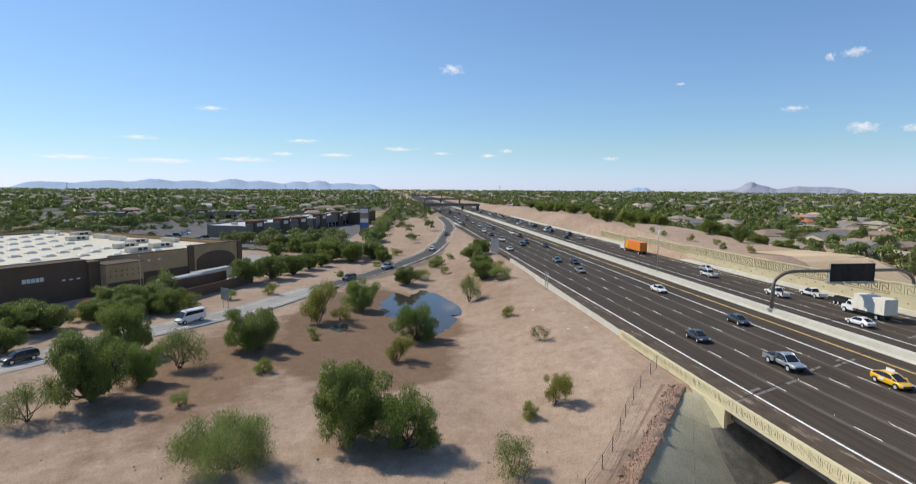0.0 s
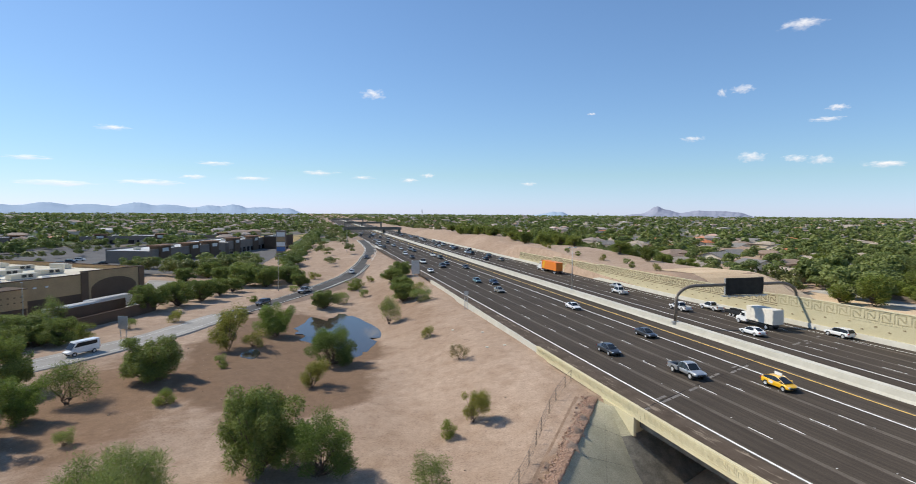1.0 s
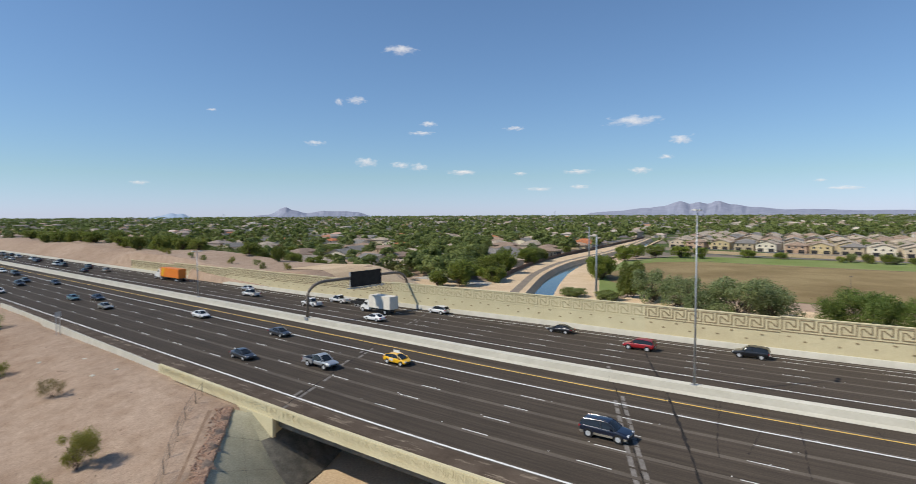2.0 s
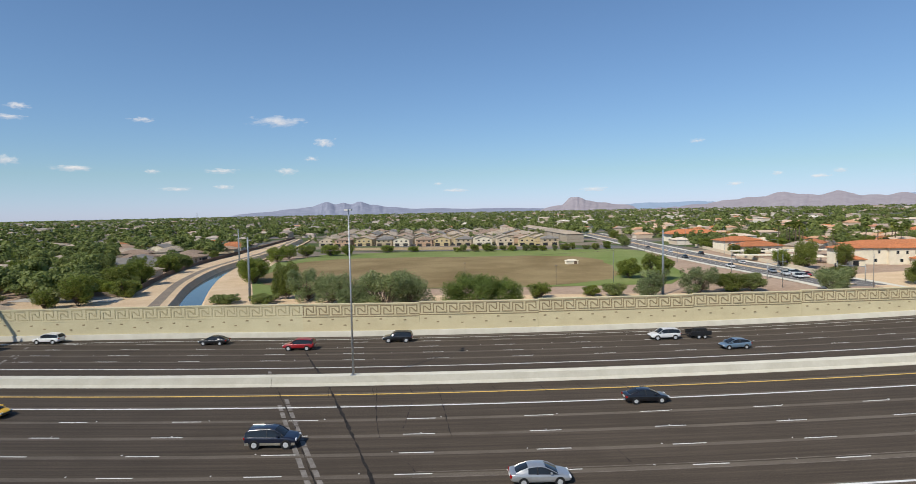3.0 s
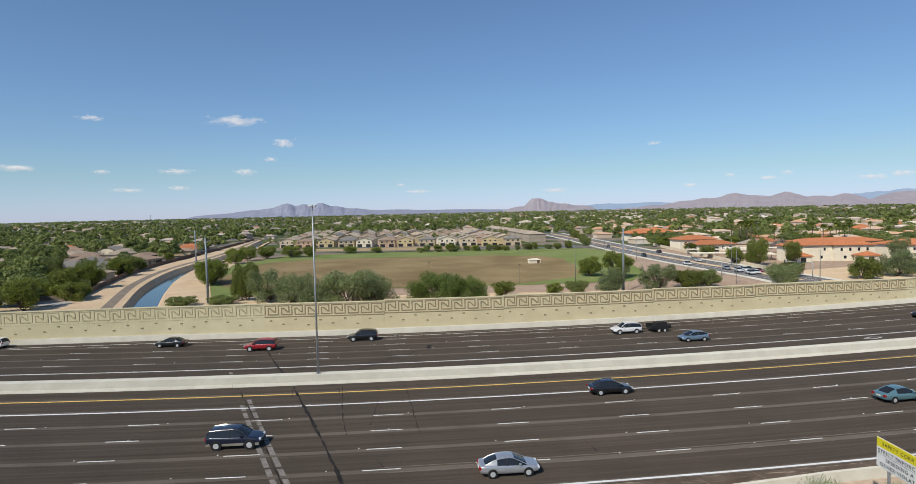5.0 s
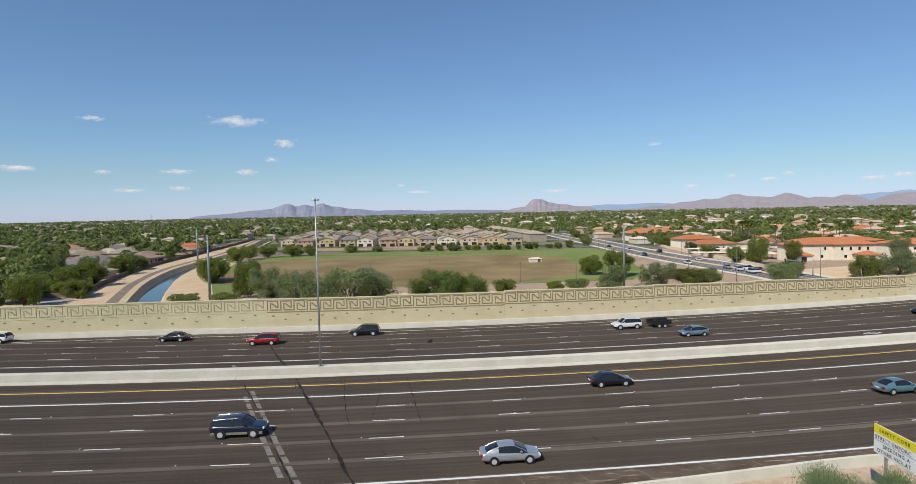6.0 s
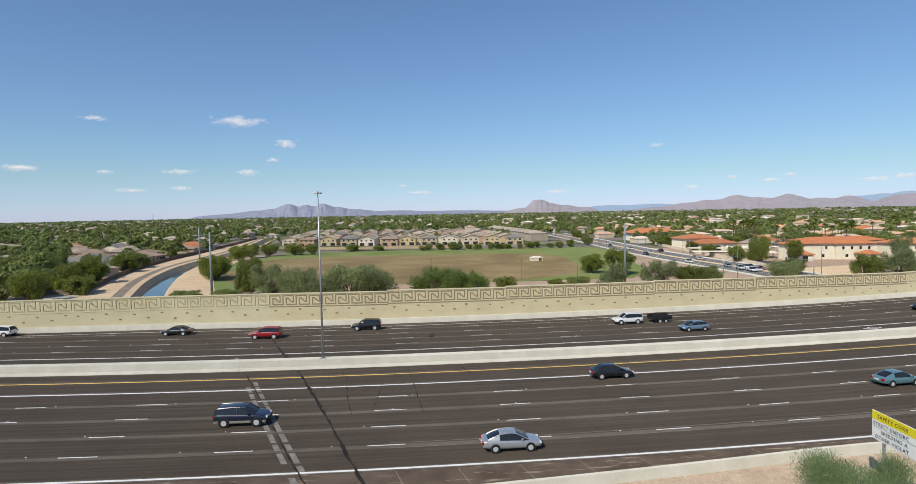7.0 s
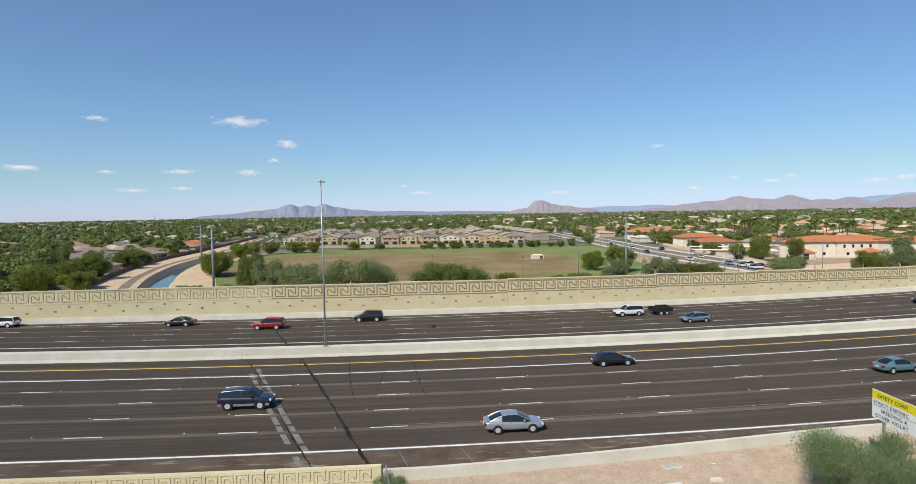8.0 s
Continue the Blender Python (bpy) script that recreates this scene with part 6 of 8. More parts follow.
def roof_tiles(name, c):
    k = Nodes(name, 0.85)
    p = k.local()
    wv = k.put(k.n("TexWave", bands_direction="Z"), Vector=p, Scale=2.6, Distortion=0.6).outputs["Fac"]
    c0 = k.mix(k.ramp(k.noise(p, 1.2, 5), [(0.35, (0, 0, 0)), (0.7, (1, 1, 1))]), c, tuple(v * 0.72 for v in c))
    o = k.n("ObjectInfo").outputs["Random"]
    c0 = k.mix(1.0, c0, k.ramp(o, [(0, (0.82, 0.82, 0.82)), (1, (1.08, 1.05, 1.0))]), "MULTIPLY")
    k.color(k.mix(0.25, c0, wv, "OVERLAY"))
    k.bump(wv, 0.4, 0.05)
    return k.m


M_ROOFTAN, M_ROOFBRN, M_ROOFGRY, M_ROOFORG = roof_tiles("tan_roof_tiles", (0.47, 0.39, 0.30)), roof_tiles("brown_roof_tiles", (0.38, 0.275, 0.20)), roof_tiles("grey_roof_shingles", (0.26, 0.245, 0.225)), roof_tiles("orange_roof_tiles", (0.56, 0.21, 0.085))
M_FRAME = wall_paint("window_frame_paint", (0.66, 0.62, 0.55))
WALLS = [wall_paint("stucco_" + n, c) for n, c in (("cream", (0.66, 0.56, 0.42)), ("peach", (0.58, 0.40, 0.27)), ("grey", (0.50, 0.47, 0.42)), ("tan", (0.55, 0.45, 0.31)), ("white", (0.80, 0.73, 0.58)), ("yellow", (0.64, 0.52, 0.30)))]


def window(parent, x, z, w, h, y):
    mb = MB()
    mb.box(x - w / 2, x + w / 2, y - 0.06, y + 0.04, z, z + h)
    fr = part("window", mb, M_FRAME, parent)
    mb = MB()
    mb.box(x - w / 2 + 0.08, x + w / 2 - 0.08, y - 0.075, y, z + 0.08, z + h - 0.08)
    part("pane", mb, M_GLASS, fr)


def house(name, label, category, group, w, d, h, rh, mat_wall, mat_roof, gable, wins, doors, eave=0.5):
    """A house with its front towards -y: walls, a hipped or gabled roof with eaves, windows and doors."""
    root = tagged(new(name), label, category, group)
    mb = MB()
    mb.box(-w / 2, w / 2, -d / 2, d / 2, -0.6, h)
    if gable:
        for s in (-1, 1):
            mb.add([(-w / 2, s * d / 2, h), (w / 2, s * d / 2, h), (0, s * d / 2, h + rh * 0.93)], [(0, 1, 2)])
    part("wall", mb, mat_wall, root)
    mb = MB()
    a, b = w / 2 + eave, d / 2 + eave
    t = 0.18
    if gable:
        for s in (-1, 1):
            mb.add([(s * a, -b, h - 0.1), (s * a, b, h - 0.1), (0, b, h + rh), (0, -b, h + rh), (s * a, -b, h - 0.1 + t), (s * a, b, h - 0.1 + t), (0, b, h + rh + t), (0, -b, h + rh + t)],
                   [(0, 1, 2, 3), (4, 5, 6, 7), (0, 3, 7, 4), (1, 2, 6, 5), (0, 1, 5, 4)])
    else:
        q = min(a, b) * 0.95
        r0, r1 = ((-a + q, 0), (a - q, 0)) if a >= b else ((0, -b + q), (0, b - q))
        lo = [(-a, -b), (a, -b), (a, b), (-a, b)]
        mb.add([(x, y, h - 0.1) for x, y in lo] + [(x, y, h + 0.08) for x, y in lo] + [(*r0, h + rh), (*r1, h + rh)],
               [(3, 2, 1, 0), (0, 1, 5, 4), (1, 2, 6, 5), (2, 3, 7, 6), (3, 0, 4, 7)] + ([(4, 5, 9, 8), (5, 6, 9), (6, 7, 8, 9), (7, 4, 8)] if a >= b else [(4, 5, 8), (5, 6, 9, 8), (6, 7, 9), (7, 4, 8, 9)]))
    part("roof", mb, mat_roof, root)
    for x, z, ww, hh in wins:
        window(root, x, z, ww, hh, -d / 2)
    for x, ww, hh in doors:
        mb = MB()
        mb.box(x - ww / 2, x + ww / 2, -d / 2 - 0.05, -d / 2 + 0.1, 0, hh)
        # wide ones are black panels, the shade of open carports as a colour
        part("door", mb, M_TRIM if ww > 2 else M_BROWNWALL, root)
    return root


G_AP = "apartment houses beside the park"
SHADES = ("cream", "peach", "yellow", "tan", "white")
APT_WALLS = (WALLS[0], WALLS[1], WALLS[5], WALLS[3], WALLS[4])
APTS, PLAIN = [], []
for i in range(5):
    roofs = (M_ROOFTAN, M_ROOFBRN, M_ROOFTAN, M_ROOFGRY, M_ROOFTAN)
    APTS.append(house("apartment_house", "two-storey %s stucco house with a tiled roof" % SHADES[i], "house", G_AP, 12.0, 14, 4.9, 2.0, APT_WALLS[i], roofs[i], i % 2 == 0,
                      [(-3.6, 3.1, 1.5, 1.2), (0, 3.1, 1.2, 1.2), (3.6, 3.1, 1.5, 1.2)], [(-3.2, 3.4, 2.1), (3.2, 3.4, 2.1)]))
    PLAIN.append(house("apartment_house", "%s stucco house in a dense row of tiled roofs" % SHADES[i], "house", G_AP, 12.0, 15, 5.2, 2.1, APT_WALLS[i], roofs[(i + 2) % 5], i % 2 == 1, [], []))
rnd = random.Random(12)
front, behind = [], []
for row in range(8):
    for i in range(12):
        x = -124 + i * 15.4 - row * 3.2 + rnd.uniform(-1.2, 1.2)
        y = 411 - 0.2 * (-114.5 + i * 15.4) + row * 24.5 + rnd.uniform(-4, 4)
        if x > 48 - row * 2.8:
            continue
        (front if row < 2 else behind).append((x, y, (0 if row % 2 == 0 else 180) + rnd.uniform(-3, 3)))
for pool, spots in ((APTS, front), (PLAIN, behind)):
    for i, (x, y, a) in enumerate(spots):
        src = pool[(i + i // 5) % 5 if i >= 5 else i]
        if i >= 5:
            copy_thing(src, pose(x, y, -5.5, 0, 0, a))
    for i in range(5):
        x, y, a = spots[i]
        pool[i].matrix_basis = pose(x, y, -5.5, 0, 0, a)
rowh = house("row_house", "long brown-roofed row house of grey stucco", "house", G_AP, 22, 13, 6.2, 2.2, wall_paint("stucco_grey_brown", (0.40, 0.345, 0.28)), M_ROOFTAN, False, [(-8 + k * 3.2, 3.7, 1.4, 1.3) for k in range(6)], [(-8, 2.4, 2.2), (0, 2.4, 2.2), (8, 2.4, 2.2)])
for i in range(1, 8):
    copy_thing(rowh, pose(66 - i * 2.6, 436 + i * 24, -5.5, 0, 0, 96))
rowh.matrix_basis = pose(66, 436, -5.5, 0, 0, 96)

# low houses of the older quarter beyond the canal
G_LOW = "low houses beyond the canal"
LOWS = [house("bungalow", lab, "house", G_LOW, w, d, 3.0, rh, wl, rf, g, [(-w * 0.3, 0.9, 1.6, 1.2), (w * 0.12, 0.9, 1.4, 1.2)], [(w * 0.33, 4.6, 2.2), (-w * 0.08, 1.0, 2.1)], 0.7)
        for lab, w, d, rh, wl, rf, g in (("low cream house with a tan roof", 17, 12, 2.2, WALLS[0], M_ROOFTAN, False), ("low white house with a grey gabled roof", 14, 13, 2.6, WALLS[4], M_ROOFGRY, True),
                                         ("low tan house with a brown roof", 18, 11, 2.0, WALLS[3], M_ROOFBRN, False), ("low white house with an orange tiled roof", 16, 12, 2.2, WALLS[4], M_ROOFORG, False))]
places = list(LOWPLACES)
for i in range(150):
    x, y = rnd.uniform(150, 440), rnd.uniform(300, 600)
    if any(math.hypot(x - a, y - b) < 24 for a, b, _ in places) or y < x * 0.7 + 130 or x < 118 + (y - 300) * 0.15 + 40 and y < 450:
        continue
    places.append((x, y, rnd.choice((0, 90)) + 500))
for i, (x, y, a) in enumerate(places):
    k = i % 4 if a < 400 else (3, 0)[i % 2]
    if i % 7 == 3 or i % 3:
        k = 0 if (i % 3 == 1 and a < 400) else k
    if i < KEY:
        k = (1, 2, 2, 3, 3, 2, 2, 0, 2, 1, 2, 2, 1, 2, 3, 2, 2, 0, 2, 1, 0, 2, 1, 2, 0, 3, 2, 1)[i]
    copy_thing(LOWS[k], pose(x, y, -5.5, 0, 0, a))
for i in range(4):
    LOWS[i].matrix_basis = pose(-330 - i * 26, 480, -5.5, 0, 0, 10 * i)

# cream villas with orange roofs by the street
G_V = "cream villas beside the street"
v1 = house("villa", "long cream two-storey villa with orange roof tiles", "villa", G_V, 37.5, 6.5, 7.0, 1.2, WALLS[4], M_ROOFORG, False, [(-16.5 + k * 3.7, 4.5, 1.0, 1.4) for k in (0, 1, 4, 5, 7, 8, 9)] + [(-15 + k * 6.0, 1.0, 1.2, 1.4) for k in range(3)], [(3, 2.2, 2.4)], 0.9)
v1.matrix_basis = pose(165.5, 244, -5.5, 0, 0, -4)
v2 = house("villa", "low cream villa with an orange hipped roof", "villa", G_V, 22, 12, 4.0, 2.2, WALLS[4], M_ROOFORG, False, [(-8 + k * 4, 1.2, 1.6, 1.6) for k in range(5)], [(0, 3.0, 2.4)], 0.9)
v2.matrix_basis = pose(145, 308, -5.5, 0, 0, 5)
v3 = house("villa", "cream villa wing with an orange roof", "villa", G_V, 21, 14, 6.2, 2.2, WALLS[4], M_ROOFORG, False, [(-8 + k * 4, 3.6, 1.2, 1.4) for k in range(5)], [(0, 3.0, 2.4)], 0.9)
v3.matrix_basis = pose(141, 321, -5.5, 0, 0, 5)
v4 = house("villa", "long cream villa with a low orange roof", "villa", G_V, 41, 14, 6.0, 1.8, WALLS[4], M_ROOFORG, False, [(-18 + k * 4.5, 3.9, 1.2, 1.4) for k in range(9)], [(0, 2.2, 2.4)], 0.9)
v4.matrix_basis = pose(195.5, 280, -5.5, 0, 0, 2)
wing = house("villa", "cream two-storey villa wing with an orange hipped roof", "villa", G_V, 17, 7.5, 7.0, 1.5, WALLS[4], M_ROOFORG, False, [(-5.5 + k * 3.6, 4.3, 1.1, 1.5) for k in range(4)] + [(-4, 1.0, 1.3, 1.4)], [], 0.9)
wing.matrix_basis = pose(175.5, 242.3, -5.5, 0, 0, -4)
copy_thing(v2, pose(150, 418, -5.5, 0, 0, 5) @ Matrix.Diagonal((1.6, 1.4, 1.45, 1)))
copy_thing(v3, pose(208, 249, -5.5, 0, 0, 2))
porch = house("porch", "small cream porch with an orange hipped roof", "porch", G_V, 7, 6, 2.8, 1.6, WALLS[4], M_ROOFORG, False, [], [(0, 2.2, 2.2)], 0.6)
copy_thing(porch, pose(177.5, 234.5, -5.5, 0, 0, -4))
porch.matrix_basis = pose(150.5, 237.5, -5.5, 0, 0, -4)


def carport(x, y, a, w):
    root = tagged(new("carport"), "white flat-roofed carport on posts", "carport", "carports beside the street")
    mb = MB()
    mb.box(-w / 2, w / 2, -2.8, 2.8, 2.5, 2.75)
    part("roof", mb, WALLS[4], root, bevel=0.03)
    for k in range(4):
        mb = MB()
        u = -w / 2 + 0.6 + k * (w - 1.2) / 3
        mb.box(u - 0.1, u + 0.1, -0.1, 0.1, 0, 2.5)
        part("post", mb, M_STEEL, root)
    root.matrix_basis = pose(x, y, -5.5, 0, 0, a)


for x, y, a, w in ((133, 262, -16, 36), (150, 250, -16, 26), (140, 285, -16, 34), (160, 290, -16, 30)):
    carport(x, y, a, w)
sweep("street_wall", spline([(121, 205, 0), (124, 245, 0), (127, 300, 0), (132, 360, 0)], 6), [(0, -5.6), (0, -3.9), (-0.3, -3.9), (-0.3, -5.6)], WALLS[0], None, "cream garden wall beside the street", "structure")

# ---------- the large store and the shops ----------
# this brown is darkened to carry the shade on the store's front
M_STOREB = wall_paint("shaded_brown_block", (0.145, 0.10, 0.07))
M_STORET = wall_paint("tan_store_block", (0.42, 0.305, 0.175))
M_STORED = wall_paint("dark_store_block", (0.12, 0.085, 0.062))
M_STOREROOF = surf("cream_roof_membrane", (0.82, 0.735, 0.56), (0.75, 0.665, 0.50), 0.08, 3, 0.8, bump=0.05)
store = tagged(new("store"), "large brown and tan store with a flat cream roof", "store")
store.matrix_basis = Matrix.Translation((-184, -46.5, -5)) @ Matrix.Rotation(math.atan2(-0.436, 0.9) - radians(8), 4, "Z")
# local x runs back along the facade towards the road's near end, local -y into the building


def sbox(name, x0, x1, y0, y1, z0, z1, m, label="", cap=None, parent=None):
    mb = MB()
    mb.box(x0, x1, y0, y1, z0, z1)
    o = part(name, mb, m, parent or store, label)
    if cap:
        mb = MB()
        mb.box(x0 - 0.12, x1 + 0.12, y0 - 0.12, y1 + 0.12, z1, z1 + 0.22)
        part("coping", mb, cap, o)
    return o


sbox("roof", 0.6, 129.4, -99.4, -0.6, 7.5, 7.9, M_STOREROOF, "flat cream roof")
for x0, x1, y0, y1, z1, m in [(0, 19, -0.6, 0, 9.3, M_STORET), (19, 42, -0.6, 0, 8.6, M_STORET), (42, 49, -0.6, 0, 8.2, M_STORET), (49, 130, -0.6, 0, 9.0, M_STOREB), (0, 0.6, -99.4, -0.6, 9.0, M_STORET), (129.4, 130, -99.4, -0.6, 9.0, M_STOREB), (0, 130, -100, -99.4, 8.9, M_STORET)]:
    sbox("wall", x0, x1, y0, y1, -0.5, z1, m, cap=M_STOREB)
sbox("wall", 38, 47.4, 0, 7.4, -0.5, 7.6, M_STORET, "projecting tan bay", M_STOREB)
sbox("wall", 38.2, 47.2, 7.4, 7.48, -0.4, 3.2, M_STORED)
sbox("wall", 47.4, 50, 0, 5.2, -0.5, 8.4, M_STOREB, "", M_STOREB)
sbox("wall", 50, 130, 0.0, 4.2, -0.5, 8.9, M_STOREB, "tall brown bay, darkened for its shade", M_STORED)
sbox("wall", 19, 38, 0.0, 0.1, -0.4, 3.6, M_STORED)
mb = MB()
pts = [(2.5, 0.1), (16.5, 0.1)] + [(9.5 + 7.0 * math.cos(a), 4.2 + 3.0 * math.sin(a)) for a in [math.pi * i / 14 for i in range(15)]]
mb.loft([[(x, 0.0, z) for x, z in pts], [(x, 0.12, z) for x, z in pts]])
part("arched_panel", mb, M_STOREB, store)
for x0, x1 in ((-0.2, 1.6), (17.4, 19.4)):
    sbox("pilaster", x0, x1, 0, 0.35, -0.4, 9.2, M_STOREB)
# the sign: plain pale bars
xx = 63.5
for i, (w, h) in enumerate(((1.4, 1.2), (1.4, 1.2), (1.4, 1.2), (1.4, 1.2), (1.4, 1.2))):
    w, h = w * 0.5, h * 0.75
    sbox("sign_bar", xx - w, xx, 4.2, 4.4, 5.3, 5.3 + h, M_PLATE, "pale sign bar")
    xx -= w + 0.18
for i, x in enumerate((51.6, 53.2, 54.8)):
    sbox("wall_lamp", x, x + 0.7, 4.2, 4.4, 4.8, 5.1, M_PLATE, "pale wall lamp")
for x in (28, 31):
    sbox("wall_lamp", x, x + 0.7, 0.0, 0.2, 6.4, 6.8, M_PLATE, "pale wall lamp")
for i in range(6):
    for j in range(2):
        sbox("tile_inset", 39.2 + i * 1.4, 39.5 + i * 1.4, 7.4, 7.47, 4.6 + j * 1.2, 4.9 + j * 1.2, M_STOREB)
sbox("wall", 26, 80, -114, -96, -0.5, 11.4, M_STORET, "tall tan block behind the roof", M_STOREB)
rnd = random.Random(3)


def roof_thing(name, label, x, y, build, group):
    root = tagged(new(name), label, "roof unit", group)
    build(root)
    root.matrix_basis = store.matrix_basis @ pose(x, y, 7.9)
    return root


def skylight_parts(root):
    mb = MB()
    mb.box(-1.3, 1.3, -0.9, 0.9, 0, 0.25)
    part("curb", mb, M_STEEL, root)
    mb = MB()
    mb.box(-1.2, 1.2, -0.8, 0.8, 0.25, 0.66, taper=0.3)
    part("dome", mb, paint("skylight_dome", (0.84, 0.79, 0.68), 0.5), root)


def hvac_parts(root):
    mb = MB()
    mb.box(-3.4, 3.4, -1.1, 1.1, 0.3, 1.45)
    part("casing", mb, M_CONC, root, bevel=0.05)
    mb = MB()
    mb.box(-3.2, 3.2, -1.0, 1.0, 0, 0.3)
    part("skid", mb, M_STEEL, root)
    for k in (-1.4, 0.2):
        mb = MB()
        mb.box(k - 0.6, k + 0.6, 1.09, 1.13, 0.5, 1.25)
        part("grille", mb, M_TRIM, root)


sk = roof_thing("skylight", "white domed skylight on the flat roof", 16, -30, skylight_parts, "skylights on the store roof")
for i in range(-14, 20):      # a staggered grid
    for j in range(-14, 20):
        x, y = 42.5 - 5.0 * i - 6.5 * j, -43.5 + 6.2 * i - 5.7 * j
        if 4 < x < 112 and -95 < y < -5 and (i or j) and not (x < 22 and y > -70):
            copy_thing(sk, store.matrix_basis @ pose(x, y, 7.9))
sk.matrix_basis = store.matrix_basis @ pose(42.5, -43.5, 7.9)
hv = roof_thing("air_conditioner", "pale grey rooftop air conditioner", 16.6, -15.4, hvac_parts, "air conditioners on the store roof")
for x, y in ((16.2, -59.2), (5.3, -76.5), (7.6, -60.1), (9.3, -48.1), (12.6, -33), (22.9, -22.8), (6.3, -93.2), (4.2, -28.1), (27.2, -10.4)):
    copy_thing(hv, store.matrix_basis @ pose(x, y, 7.9, 0, 0, rnd.choice((0, 90))))
# loading yard: walls, trailers
sweep("yard_wall", vec_line([(-120, -49, -5), (-133, -47.5, -5), (-146, -42, -5), (-158, -37, -5)]), [(0, -0.5), (0, 2.6), (0.3, 2.6), (0.3, -0.5)], M_STOREB, None, "brown block wall round the loading yard", "structure")
sweep("yard_wall", vec_line([(-141, -52.2, -5), (-158, -44, -5)]), [(0, -0.5), (0, 3.6), (0.3, 3.6), (0.3, -0.5)], M_STOREB, None, "brown block wall round the loading yard", "structure")
drape("yard", ((-161, -47), (-226, -55), (-218, -31), (-188, -26)), 16, 8, 0.12, M_RAMP, "pale concrete loading yard")
drape("car_park", ((-252, -22), (-236, -190), (-450, -215), (-420, -9)), 30, 20, 0.12, M_STREET, "grey car park behind the store")
drape("dry_field", ((-440, -12), (-425, -70), (-610, -90), (-610, 4)), 20, 14, 0.12, M_GOLD, "golden field of dry grass beyond the shops")


M_WHITEROOF = surf("white_roof_membrane", (0.72, 0.71, 0.68), (0.62, 0.61, 0.58), 0.1, 3, 0.8, bump=0.05)
M_TOWERCAP = wall_paint("brown_tower_cap", (0.27, 0.16, 0.10))


def shop(x, y, a, w, d, h, m, tower):
    root = tagged(new("shop"), "low flat-roofed shop with parapets and a tower", "shop", "shops beyond the car park")
    mb = MB()
    mb.box(-w / 2, w / 2, -d / 2, d / 2, -0.5, h)
    part("wall", mb, m, root)
    mb = MB()
    mb.box(-w / 2 + 0.4, w / 2 - 0.4, -d / 2 + 0.4, d / 2 - 0.4, h, h + 0.1)
    part("roof", mb, M_WHITEROOF, root)
    for s in (-1, 1):
        mb = MB()
        mb.box(-w / 2, w / 2, s * d / 2 - 0.2 - s * 0.2, s * d / 2 + 0.2 - s * 0.2, h, h + 0.9)
        part("parapet", mb, m, root)
    for t in tower:
        mb = MB()
        mb.box(t - 4, t + 4, -d / 2 - 0.8, -d / 2 + 5, -0.5, h + 2.0)
        tw = part("tower", mb, M_STOREB, root)
        mb = MB()
        mb.box(t - 4.8, t + 4.8, -d / 2 - 1.6, -d / 2 + 5.8, h + 2.0, h + 2.6)
        part("cornice", mb, M_TOWERCAP, tw)
        mb = MB()
        mb.box(t - 2.2, t + 2.2, -d / 2 - 0.95, -d / 2 - 0.8, h - 0.6, h + 1.2)
        part("sign_panel", mb, M_PLATE, root)
    for k in range(int(w / 6)):
        mb = MB()
        u = -w / 2 + 3 + k * 6
        mb.box(u - 2, u + 2, -d / 2 - 0.1, -d / 2 + 0.1, 0.3, 3.0)
        part("shop_window", mb, M_GLASS, root)
    for k in range(5):
        mb = MB()
        u = -w / 2 + w * (k + 0.5) / 5
        mb.box(u - 1.4, u + 1.4, -1, 1, h + 0.1, h + 1.4)
        part("air_conditioner", mb, M_CONC, root)
    root.matrix_basis = pose(x, y, -5, 0, 0, a)


M_GREYB = wall_paint("grey_shop_block", (0.25, 0.215, 0.185))
shop(-329, -69, 156, 64, 24, 6.2, M_GREYB, (-22, 2, 20))
shop(-391, -45, 162, 68, 26, 7.0, M_GREYB, (-24, 4))
shop(-408, -17, 162, 18, 14, 8.6, M_STORED, ())
shop(-468, -214, 105, 56, 26, 5, M_GREYB, (-20, 16))
shop(-490, -128, 100, 70, 30, 5.2, M_GREYB, (-22, 18))
shop(-506, -66, 95, 36, 24, 5, M_GREYB, (0,))
pyl = tagged(new("pylon_sign"), "tall shopping centre pylon sign with blue and pale panels", "sign")
mb = MB()
mb.box(-2.7, 2.7, -0.6, 0.6, -0.3, 14.8)
part("pylon", mb, M_GREYB, pyl, bevel=0.05)
for i in range(4):
    mb = MB()
    mb.box(-2.3, 2.3, -0.72, 0.72, 3.0 + i * 2.8, 5.4 + i * 2.8)
    part("panel", mb, (paint("blue_sign_panel", (0.06, 0.14, 0.35)), M_PLATE, M_STORET, M_PLATE)[i], pyl)
pyl.matrix_basis = pose(-331, -12.6, -4.9, 0, 0, 80)

